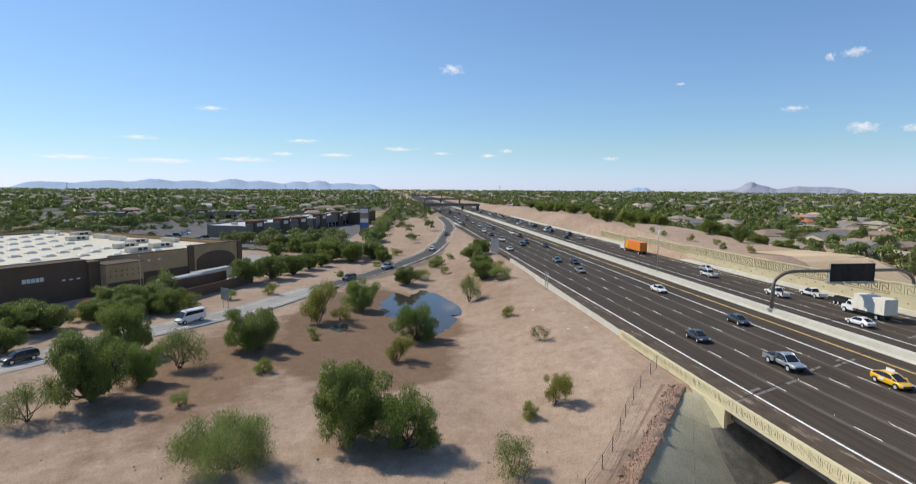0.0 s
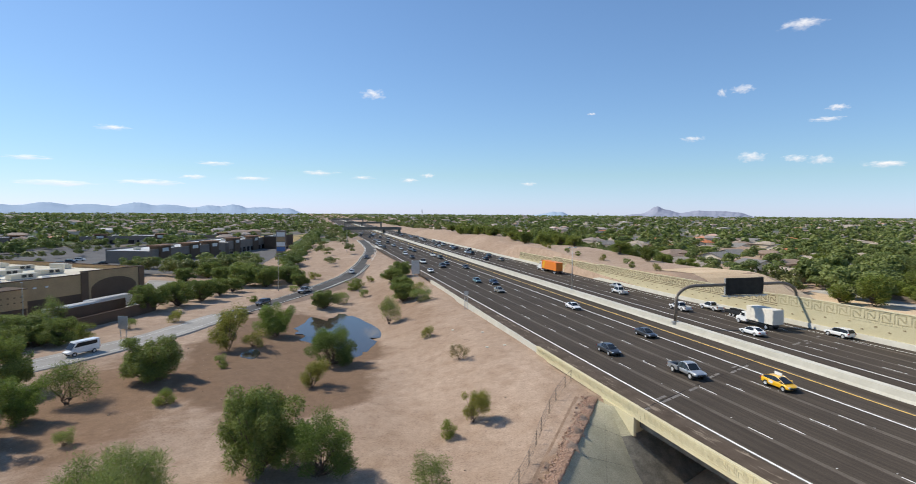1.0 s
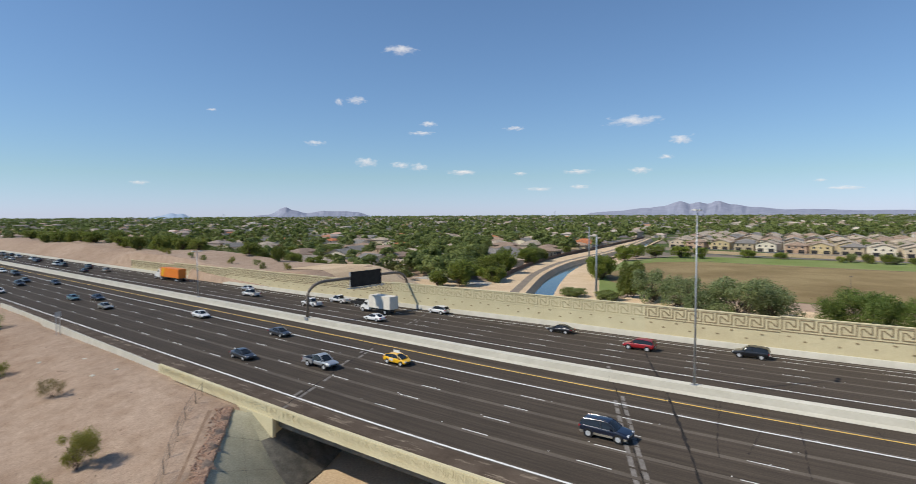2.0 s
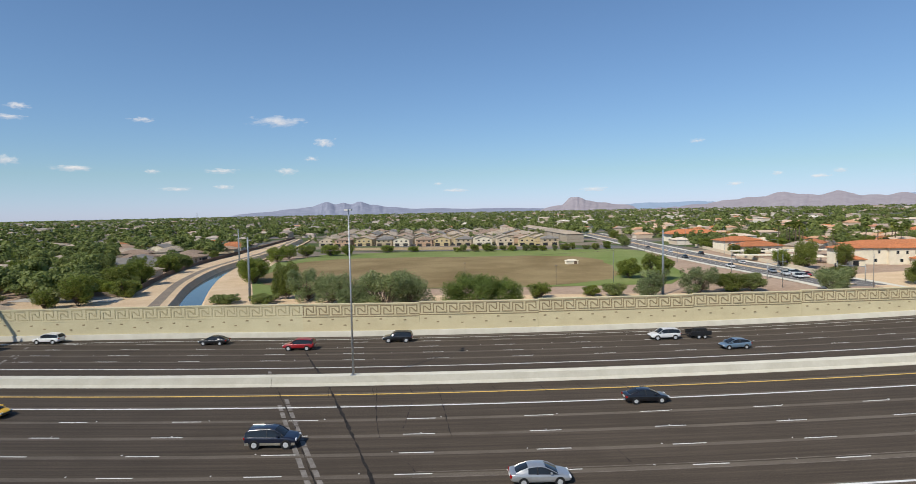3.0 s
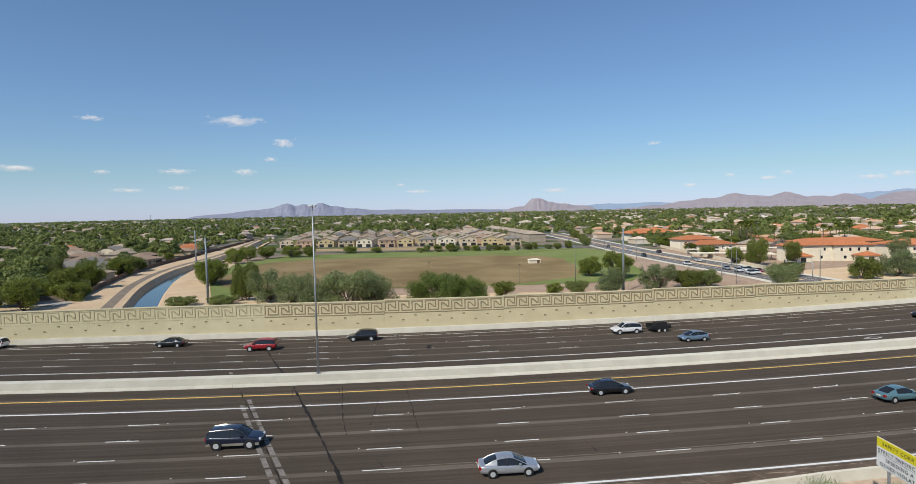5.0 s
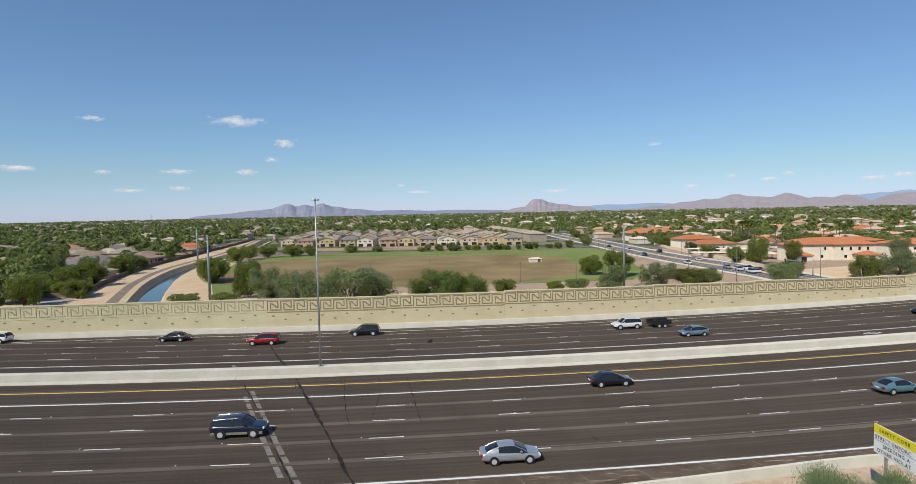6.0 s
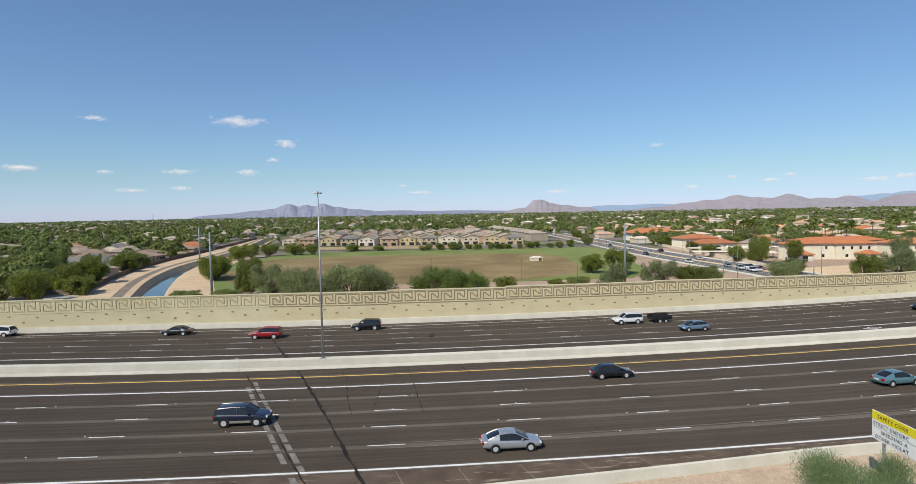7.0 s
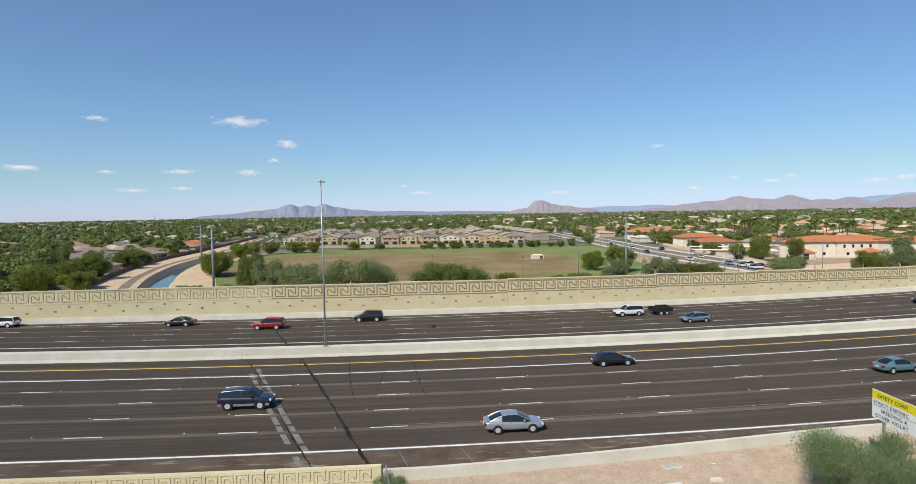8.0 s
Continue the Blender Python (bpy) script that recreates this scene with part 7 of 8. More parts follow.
# overpasses far along the freeway
def overpass(x, z, y0, y1):
    root = tagged(new("overpass"), "grey concrete road bridge across the freeway on piers", "bridge", "overpasses")
    mb = MB()
    # shade under the overpass is put into its dark concrete colour
    mb.box(-7, 7, y0, y1, z, z + 1.4)
    part("deck", mb, M_DARKCONC, root)
    for s in (-1, 1):
        mb = MB()
        mb.box(s * 6.8 - 0.2, s * 6.8 + 0.2, y0, y1, z + 1.4, z + 2.3)
        part("parapet", mb, M_DARKCONC, root)
    for y in (y0 + 1, 24.5, y1 - 1):
        mb = MB()
        mb.box(-5, 5, y - 0.6, y + 0.6, -1.5, z)
        part("pier", mb, M_DARKCONC, root, bevel=0.1)
    root.matrix_basis = pose(x, edge_y(x) + 2.5, 0)


overpass(-530, 4.0, -14, 40)
overpass(-780, 4.4, 0, 52)
overpass(-1120, 4.6, -6, 56)


# lattice power towers on the plain
PYLONS = [(-99.7, 2400, 36), (-117.5, 2400, 36), (-78.3, 2000, 36), (-60.5, 2200, 30), (-27.9, 2600, 36)]


def pylon(az, r, h):
    root = tagged(new("lattice_tower"), "tall grey lattice power tower on the plain", "power tower", "lattice power towers")
    mb = MB()
    for sx, sy in ((-1, -1), (-1, 1), (1, -1), (1, 1)):
        mb.tube([(sx * 3.2, sy * 3.2, 0), (sx * 1.0, sy * 1.0, h * 0.6), (sx * 0.4, sy * 0.4, h)], [0.3, 0.24, 0.18], 4)
    for i in range(8):
        z0, z1 = h * i / 8, h * (i + 1) / 8
        w0, w1 = 3.2 - 2.6 * i / 8, 3.2 - 2.6 * (i + 1) / 8
        for s in (-1, 1):
            mb.tube([(-w0 * s, -w0, z0), (w1 * s, -w1, z1)], [0.12, 0.12], 3)
    part("tower_frame", mb, M_STEEL, root)
    for k in range(3):
        mb = MB()
        mb.tube([(-5.5 + k, 0, h * (0.72 + 0.1 * k)), (0, 0, h * (0.75 + 0.1 * k)), (5.5 - k, 0, h * (0.72 + 0.1 * k))], [0.15, 0.3, 0.15], 4)
        part("crossarm", mb, M_STEEL, root)
    a = radians(az)
    root.matrix_basis = pose(r * math.sin(a), r * math.cos(a), -6, 0, 0, -az)


for az, r, h in PYLONS:
    pylon(az, r, h)


# ---------- poles, gantry, signs ----------
def light_mast(x, y, z, h):
    root = tagged(new("light_mast"), "tall galvanised freeway light mast on the median", "light pole", "median light masts")
    mb = MB()
    mb.tube([(0, 0, 0), (0, 0, h * 0.5), (0, 0, h)], [0.13, 0.10, 0.07], 10)
    part("pole", mb, M_STEEL, root, smooth=True)
    mb = MB()
    mb.box(-0.3, 0.3, -0.3, 0.3, -0.06, 0.12)
    part("base_plate", mb, M_STEEL, root, bevel=0.02)
    for s in (-1, 1):
        mb = MB()
        mb.tube([(0, 0, h - 0.1), (0, s * 0.5, h + 0.05)], [0.04, 0.04], 6)
        arm = part("arm", mb, M_STEEL, root)
        mb = MB()
        mb.box(-0.25, 0.25, s * 0.75 - 0.4, s * 0.75 + 0.4, h - 0.02, h + 0.2)
        part("lamp_head", mb, M_PLATE, arm, bevel=0.04)
    root.matrix_basis = pose(x, y, z)
    return root


light_mast(*road_pt(-15.2, 26.9, 0)[:2], 1.0, 20.0)
light_mast(*road_pt(-131, 27, 0)[:2], 1.0, 11.0)


def gantry(x):
    root = tagged(new("sign_gantry"), "brown arched steel gantry with a blank black sign board", "gantry")
    y0, y1, z = edge_y(x) + 26.6, edge_y(x) + wall_off(x) + 1.2, 7.6
    r = 2.6
    arc = [(0, y0, 0.9), (0, y0 + 0.1, z - r)]
    arc += [(0, y0 + 0.1 + r * 1.6 * (1 - math.cos(a)), z - r + r * math.sin(a)) for a in [math.pi / 2 * i / 8 for i in range(1, 9)]]
    arc += [(0, y1 - 0.1 - r * 1.6 * (1 - math.cos(a)), z - r + r * math.sin(a)) for a in [math.pi / 2 * (8 - i) / 8 for i in range(0, 8)]]
    arc += [(0, y1 - 0.1, z - r), (0, y1, -0.6)]
    mb = MB()
    mb.tube(arc, [0.3] * len(arc), 10)
    part("arch", mb, M_DARKSTEEL, root, smooth=True)
    mb = MB()
    mb.box(0.35, 0.55, y0 + 10.6, y0 + 19.2, z - 1.9, z + 1.3)
    sign = part("sign_board", mb, M_BLACK, root, "blank black sign board")
    mb = MB()
    mb.box(0.35, 1.3, y0 + 9.6, y0 + 19.6, z - 2.1, z - 1.98)
    part("catwalk", mb, M_STEEL, sign)
    for i in range(6):
        mb = MB()
        u = y0 + 10.9 + i * 1.55
        mb.box(-0.28, 0.34, u - 0.07, u + 0.07, z - 1.9, z + 1.2)
        part("bracket", mb, M_STEEL, sign)
        mb = MB()
        mb.box(1.0, 1.25, u - 0.16, u + 0.16, z - 2.3, z - 2.1)
        part("sign_lamp", mb, M_STEEL, sign)
    for yy in (y0, y1):
        mb = MB()
        mb.box(-0.5, 0.5, yy - 0.5, yy + 0.5, 0.7 if yy == y0 else -0.7, 1.12 if yy == y0 else -0.4)
        part("base_plate", mb, M_STEEL, root, bevel=0.03)
    root.matrix_basis = pose(x, 0, 0)


gantry(-87.0)


def words(txt, size, m, parent, mat, name="lettering"):
    cu = bpy.data.curves.new(name, "FONT")
    cu.body, cu.size, cu.extrude, cu.resolution_u = txt, size, 0.004, 3
    cu.space_character = 1.22
    cu.offset = 0.004
    tmp = bpy.data.objects.new(name, cu)
    scene.collection.objects.link(tmp)
    me = bpy.data.meshes.new_from_object(tmp.evaluated_get(bpy.context.evaluated_depsgraph_get()))
    bpy.data.objects.remove(tmp)
    me.materials.clear()
    me.materials.append(mat)
    ob = new(name, me)
    ob.parent = parent
    ob.matrix_basis = m
    return ob


def safety_sign():
    root = tagged(new("road_sign"), "yellow and white safety corridor road sign on steel posts", "road sign")
    W, H = 4.9, 1.95
    wh, ye = paint("sign_white", (0.88, 0.88, 0.85), 0.45), paint("sign_yellow", (0.85, 0.72, 0.02), 0.45)
    mb = MB()
    mb.box(0, W, 0, 0.05, 0, H)
    board = part("board", mb, wh, root, bevel=0.012)
    mb = MB()
    mb.box(0.015, W - 0.015, -0.006, 0.0, H * 0.69, H - 0.015)
    part("yellow_band", mb, ye, board)
    mb = MB()
    mb.box(0.08, W - 0.08, -0.006, 0.0, H * 0.452, H * 0.462)
    part("rule", mb, M_BLACK, board)
    for txt, x, z, s in (("SAFETY CORR", 0.5, 0.77, 0.345), ("STRICT ENFORC", 0.14, 0.505, 0.345), ("SPEEDING A", 0.82, 0.27, 0.345), ("OTHER VIOLAT", 0.32, 0.065, 0.345)):
        words(txt, s, Matrix.Translation((x, -0.008, z * H)) @ Matrix.Rotation(math.pi / 2, 4, "X"), board, M_BLACK)
    for x in (0.95, 3.9):
        mb = MB()
        mb.box(x - 0.08, x + 0.08, 0.06, 0.2, -3.6, H * 0.8)
        part("post", mb, M_STEEL, root)
    root.matrix_basis = pose(27.85, 36.4, 2.62, 0, 0, -91)


safety_sign()


def board_sign(x, y, z, w, h, up, turn, m, name="road_sign", label="grey back of a road sign on two posts"):
    root = tagged(new(name), label, "road sign", "road signs")
    mb = MB()
    mb.box(-w / 2, w / 2, -0.04, 0.04, up, up + h)
    part("board", mb, m, root, bevel=0.01)
    for s in (-1, 1):
        mb = MB()
        mb.box(s * w * 0.3 - 0.07, s * w * 0.3 + 0.07, 0.05, 0.17, -0.6, up + h * 0.9)
        part("post", mb, M_STEEL, root)
    root.matrix_basis = pose(x, y, z, 0, 0, turn)


board_sign(-125.5, -35.6, -5, 2.4, 2.6, 1.8, 60, M_STEEL)
board_sign(-178, 35.2, -0.9, 2.6, 4.4, 1.6, 86, M_STEEL)
board_sign(-118, 35.0, -0.9, 0.9, 0.9, 3.4, 86, M_STEEL, label="small grey road sign on two thin posts")


def street_light(x, y, z, h, turn, arm=2.2):
    root = tagged(new("street_lamp"), "grey steel street lamp with a short arm", "street lamp", "street lamps")
    mb = MB()
    mb.tube([(0, 0, -0.3), (0, 0, h * 0.9), (0.2, 0, h), (arm, 0, h + 0.35)], [0.12, 0.08, 0.06, 0.04], 8)
    part("pole", mb, M_STEEL, root, smooth=True)
    mb = MB()
    mb.box(arm - 0.1, arm + 0.65, -0.16, 0.16, h + 0.26, h + 0.42)
    part("lamp_head", mb, M_STEEL, root, bevel=0.04)
    root.matrix_basis = pose(x, y, z, 0, 0, turn)
    return root


sl = street_light(-127, -53.5, -5, 11.5, 20)
for x, y, t in ((-187, -8, 60), (88, 205, 0), (88, 262, 0), (92, 330, 0), (118, 232, 180), (121, 290, 180), (126, 360, 180), (96, 400, 0), (44, 196, 90), (92, 178, 30), (118, 176, 150), (-300, 22, 60)):
    copy_thing(sl, pose(x, y, ground_z(x, y), 0, 0, t))


def field_light(x, y, h):
    root = tagged(new("park_lamp"), "dark thin park lamp post", "park lamp", "park lamps")
    mb = MB()
    mb.tube([(0, 0, -0.3), (0, 0, h)], [0.09, 0.06], 6)
    part("pole", mb, M_DARKSTEEL, root)
    mb = MB()
    mb.box(-0.4, 0.4, -0.25, 0.25, h, h + 0.25)
    part("lamp_head", mb, M_DARKSTEEL, root, bevel=0.04)
    root.matrix_basis = pose(x, y, -5.4)
    return root


fl = field_light(23.5, 190, 6.5)
for x, y in ((-8, 205), (-40, 345), (-2, 348), (66, 340), (88, 330), (-90, 250)):
    copy_thing(fl, pose(x, y, -5.4))


M_POLE = surf("blue_grey_steel", (0.30, 0.34, 0.37), (0.25, 0.285, 0.31), 1.5, 15, 0.5, 0.3, bump=0.05)


def power_pole(x, y, h, turn):
    root = tagged(new("power_pole"), "pale grey steel power line pole", "power pole", "power poles")
    mb = MB()
    mb.tube([(0, 0, -0.5), (0, 0, h * 0.6), (0, 0, h)], [0.40, 0.30, 0.20], 12)
    part("pole", mb, M_POLE, root, smooth=True)
    for k in range(3):
        mb = MB()
        s = (1, -1, 1)[k]
        mb.tube([(0, 0, h - 1.2 - k * 2.0), (s * 1.5, 0, h - 0.9 - k * 2.0)], [0.07, 0.045], 6)
        part("insulator_arm", mb, M_STEEL, root)
    root.matrix_basis = pose(x, y, -5.5, 0, 0, turn)
    return root


PP = [(-71.3, 163.8, 19.4), (-116.8, 258, 18.6), (51.7, 166.2, 18.3)]
pw = power_pole(*PP[0], 60)
for x, y, h in PP[1:]:
    copy_thing(pw, pose(x, y, -5.5, 0, 0, 60))
for (ax, ay, ah), (bx, by, bh) in ((PP[0], PP[1]), (PP[0], PP[2])):
    for k in range(3):
        mb = MB()
        pts = []
        for i in range(13):
            t = i / 12
            pts.append((ax + (bx - ax) * t, ay + (by - ay) * t, -5.5 + ah - 1.0 - 2 * k - 2.2 * 4 * t * (1 - t)))
        mb.tube(pts, [0.028] * 13, 4, cap=False)
        tagged(mb.make("power_line", M_DARKSTEEL), "thin dark power line wire", "wire", "power lines")


def traffic_signal(x, y, z, turn, arm):
    root = tagged(new("traffic_signal"), "grey mast-arm traffic signal with black heads at the crossing", "traffic signal", "traffic signals")
    mb = MB()
    mb.tube([(0, 0, -0.3), (0, 0, 6.2)], [0.16, 0.12], 8)
    part("pole", mb, M_STEEL, root, smooth=True)
    mb = MB()
    mb.tube([(0, 0, 5.4), (arm * 0.5, 0, 5.75), (arm, 0, 5.9)], [0.10, 0.08, 0.05], 8)
    bar = part("mast_arm", mb, M_STEEL, root, smooth=True)
    for u in (0.55, 0.95):
        mb = MB()
        mb.box(arm * u - 0.2, arm * u + 0.2, -0.35, -0.1, 5.3, 6.4)
        part("signal_head", mb, M_TRIM, bar, bevel=0.03)
    root.matrix_basis = pose(x, y, z, 0, 0, turn)
    return root


ts = traffic_signal(124, 188.8, -5.9, 165, 9.0)
copy_thing(ts, pose(119, 195.4, -5.9, 0, 0, 60))
copy_thing(ts, pose(97.9, 199.5, -5.6, 0, 0, 20))


def lid(x, y, w, d, turn):
    root = tagged(new("utility_box_lid"), "flat grey concrete utility box lid in the sand", "box lid")
    mb = MB()
    mb.box(-w / 2, w / 2, -d / 2, d / 2, -0.1, 0.06)
    fr = part("rim", mb, M_CONC, root, bevel=0.01)
    mb = MB()
    mb.box(-w / 2 + 0.08, w / 2 - 0.08, -d / 2 + 0.08, d / 2 - 0.08, 0.06, 0.07)
    part("cover", mb, M_RAMP, root)
    root.matrix_basis = pose(x, y, ground_z(x, y) + 0.05, 0, 0, turn)


lid(14.2, 36.8, 1.3, 0.8, 12)
for x, y, r in ((17.2, 37.1, 0.22), (-2.2, 35.4, 0.14), (8.6, 36.0, 0.1)):
    mb = MB()
    mb.box(-r, r, -r * 0.5, r * 0.5, 0, 0.05, taper=0.03)
    ob = mb.make("litter", M_PLATE, None)
    ob.matrix_basis = pose(x, y, ground_z(x, y) + 0.04, 4, 0, x * 30)
    tagged(ob, "crumpled white paper litter on the sand", "litter", "litter beside the road")

# chain-link fence beside the riprap
def fence(line, n):
    root = tagged(new("chain_link_fence"), "low grey chain-link fence on the gravel slope", "fence")
    pts = spline([(x, y, 0) for x, y in line], 0.5)
    for i in range(n):
        p = pts[int(i * (len(pts) - 1) / (n - 1))]
        mb = MB()
        z = ground_z(p.x, p.y)
        mb.tube([(p.x, p.y, z - 0.3), (p.x, p.y, z + 1.5)], [0.045, 0.045], 6)
        part("post", mb, M_DARKSTEEL, root)
    for h in (0.1, 0.55, 1.0, 1.45):
        mb = MB()
        q = [(p.x, p.y, ground_z(p.x, p.y) + h) for p in pts[::4]]
        mb.tube(q, [0.018 if h < 1.4 else 0.025] * len(q), 4, cap=False)
        part("rail", mb, M_DARKSTEEL, root)


fence([(-63.8, 33.4), (-59, 29), (-53.5, 24.7), (-46.6, 19.9), (-38, 12)], 11)
fp = tagged(new("fence_panel"), "short chain-link fence panel at the parapet end", "fence")
for (x, y) in ((-5.2, 33.9), (-4.6, 31.0)):
    mb = MB()
    mb.tube([(x, y, -2.5), (x, y, 1.1)], [0.05, 0.05], 6)
    part("post", mb, M_STEEL, fp)
for h in (-0.6, 0.2, 1.0):
    mb = MB()
    mb.tube([(-5.2, 33.9, h), (-4.6, 31.0, h - 0.3)], [0.03, 0.03], 6)
    part("rail", mb, M_STEEL, fp)
# utility covers and slabs on the gravel
for x, y, w in ((13.4, 34.6, 0.75), (16.6, 35.3, 0.4)):
    mb = MB()
    z = ground_z(x, y)
    mb.box(x - w, x + w, y - w * 0.6, y + w * 0.6, z - 0.2, z + 0.07)
    tagged(mb.make("utility_cover", M_CONC, bevel=0.02), "pale concrete utility cover in the gravel", "cover", "utility covers")
rnd = random.Random(6)
for i in range(4):
    x, y = rnd.uniform(-112, -78), rnd.uniform(28, 33)
    mb = MB()
    z = ground_z(x, y)
    mb.box(x - rnd.uniform(0.3, 0.6), x + 0.3, y - 0.25, y + 0.25, z - 0.1, z + 0.06, taper=0.05)
    tagged(mb.make("concrete_slab", M_CONC), "pale broken concrete slab on the gravel", "slab", "broken slabs")
hut = house("field_hut", "small cream hut on the dry field", "hut", "park huts", 5.4, 2.8, 1.6, 0.6, WALLS[4], WALLS[4], False, [], [(1.5, 1.4, 1.7)], 0.2)
hut.matrix_basis = pose(39.4, 261, -5.35, 0, 0, 10)


# ---------- vehicles ----------
def wheel(parent, x, y, r, w=0.22, rim=True):
    mb = MB()
    n = 16
    prof = [(-w / 2, r * 0.62), (-w / 2, r * 0.93), (-w / 2 + 0.04, r), (w / 2 - 0.04, r), (w / 2, r * 0.93), (w / 2, r * 0.62)]
    mb.loft([[(x + q * math.cos(a), y + o, r + q * math.sin(a)) for a in [2 * math.pi * i / n for i in range(n)]] for o, q in prof])
    ty = part("wheel", mb, M_TYRE, parent, smooth=False)
    if not rim:
        return
    s = 1 if y > 0 else -1
    mb = MB()
    mb.loft([[(x + q * math.cos(a), y + s * o, r + q * math.sin(a)) for a in [2 * math.pi * i / n for i in range(n)]] for o, q in ((w / 2 + 0.005, r * 0.64), (w / 2 + 0.012, r * 0.5), (w / 2 - 0.03, r * 0.15))])
    part("rim", mb, M_RIM, ty)


def ring(x, zb, zt, hw, tuck=0.88, round_=0.1):
    """A cross section of a car body, square to its length."""
    pts = [(-hw * tuck, zb), (-hw, zb + 0.22 * (zt - zb)), (-hw, zt - round_ - 0.12), (-hw * 0.95, zt - round_ * 0.4), (-hw * 0.8, zt)]
    return [(x, y, z) for y, z in pts] + [(x, -y, z) for y, z in reversed(pts)]


KINDS = {
    # name: stations of the body (x, underside, top, half width), glasshouse (x back/front at belt, x back/front at roof, belt, roof, half widths), wheel x, wheel radius
    "sedan": ([(-2.4, 0.42, 0.82, 0.72), (-2.3, 0.3, 0.97, 0.84), (-1.7, 0.22, 1.0, 0.9), (-0.4, 0.2, 0.95, 0.92), (0.9, 0.2, 0.93, 0.91), (1.7, 0.22, 0.84, 0.89), (2.2, 0.28, 0.72, 0.83), (2.4, 0.38, 0.6, 0.7)], (-1.85, 1.1, -1.05, 0.3, 0.95, 1.44, 0.82, 0.6), (-1.38, 1.42), 0.33),
    "hatchback": ([(-2.15, 0.42, 0.9, 0.74), (-2.05, 0.3, 1.05, 0.84), (-1.4, 0.22, 1.03, 0.88), (-0.2, 0.2, 0.97, 0.88), (0.9, 0.2, 0.95, 0.87), (1.6, 0.22, 0.86, 0.85), (2.1, 0.3, 0.72, 0.78), (2.25, 0.4, 0.6, 0.66)], (-1.95, 1.35, -1.3, 0.25, 1.0, 1.5, 0.79, 0.58), (-1.25, 1.4), 0.32),
    "suv": ([(-2.4, 0.5, 1.05, 0.82), (-2.33, 0.38, 1.16, 0.92), (-1.6, 0.32, 1.15, 0.95), (0.0, 0.3, 1.12, 0.96), (0.95, 0.3, 1.12, 0.95), (1.75, 0.32, 1.04, 0.93), (2.3, 0.4, 0.9, 0.88), (2.45, 0.5, 0.75, 0.75)], (-2.3, 1.15, -2.0, 0.45, 1.12, 1.76, 0.88, 0.7), (-1.42, 1.45), 0.39),
    "pickup": ([(-0.75, 0.45, 1.12, 0.95), (0.0, 0.42, 1.12, 0.97), (1.3, 0.42, 1.12, 0.97), (2.0, 0.45, 1.1, 0.95), (2.7, 0.5, 1.0, 0.92), (2.92, 0.6, 0.85, 0.82)], (-0.72, 1.5, -0.5, 0.75, 1.1, 1.86, 0.9, 0.74), (-1.75, 1.85), 0.42),
    "van": ([(-2.9, 0.5, 1.2, 0.9), (-2.85, 0.4, 1.25, 0.98), (-1.0, 0.36, 1.25, 1.0), (1.4, 0.36, 1.2, 1.0), (2.2, 0.4, 1.1, 0.96), (2.75, 0.45, 0.95, 0.88), (2.9, 0.55, 0.8, 0.75)], (-2.88, 2.2, -2.85, 1.3, 1.2, 2.45, 0.97, 0.84), (-1.7, 1.8), 0.36),
}


LINES = {
    # the roof line from back to front: x, height, half width at the rail
    "sedan": [(-2.0, 0.96, 0.62), (-1.5, 1.22, 0.61), (-1.0, 1.39, 0.59), (-0.5, 1.455, 0.575), (0.0, 1.465, 0.575), (0.35, 1.41, 0.585), (0.8, 1.2, 0.63), (1.3, 0.95, 0.70)],
    "hatchback": [(-2.02, 1.04, 0.62), (-1.8, 1.24, 0.61), (-1.25, 1.41, 0.59), (-0.6, 1.49, 0.575), (-0.05, 1.495, 0.575), (0.35, 1.42, 0.585), (0.85, 1.21, 0.64), (1.45, 0.97, 0.71)],
    "suv": [(-2.36, 1.12, 0.76), (-2.25, 1.46, 0.72), (-2.02, 1.67, 0.69), (-1.0, 1.75, 0.67), (0.0, 1.765, 0.67), (0.42, 1.7, 0.68), (0.8, 1.48, 0.73), (1.25, 1.12, 0.80)],
    "pickup": [(-0.8, 1.1, 0.80), (-0.74, 1.48, 0.75), (-0.55, 1.78, 0.72), (0.0, 1.88, 0.70), (0.5, 1.87, 0.70), (0.8, 1.77, 0.71), (1.15, 1.5, 0.75), (1.65, 1.1, 0.82)],
}


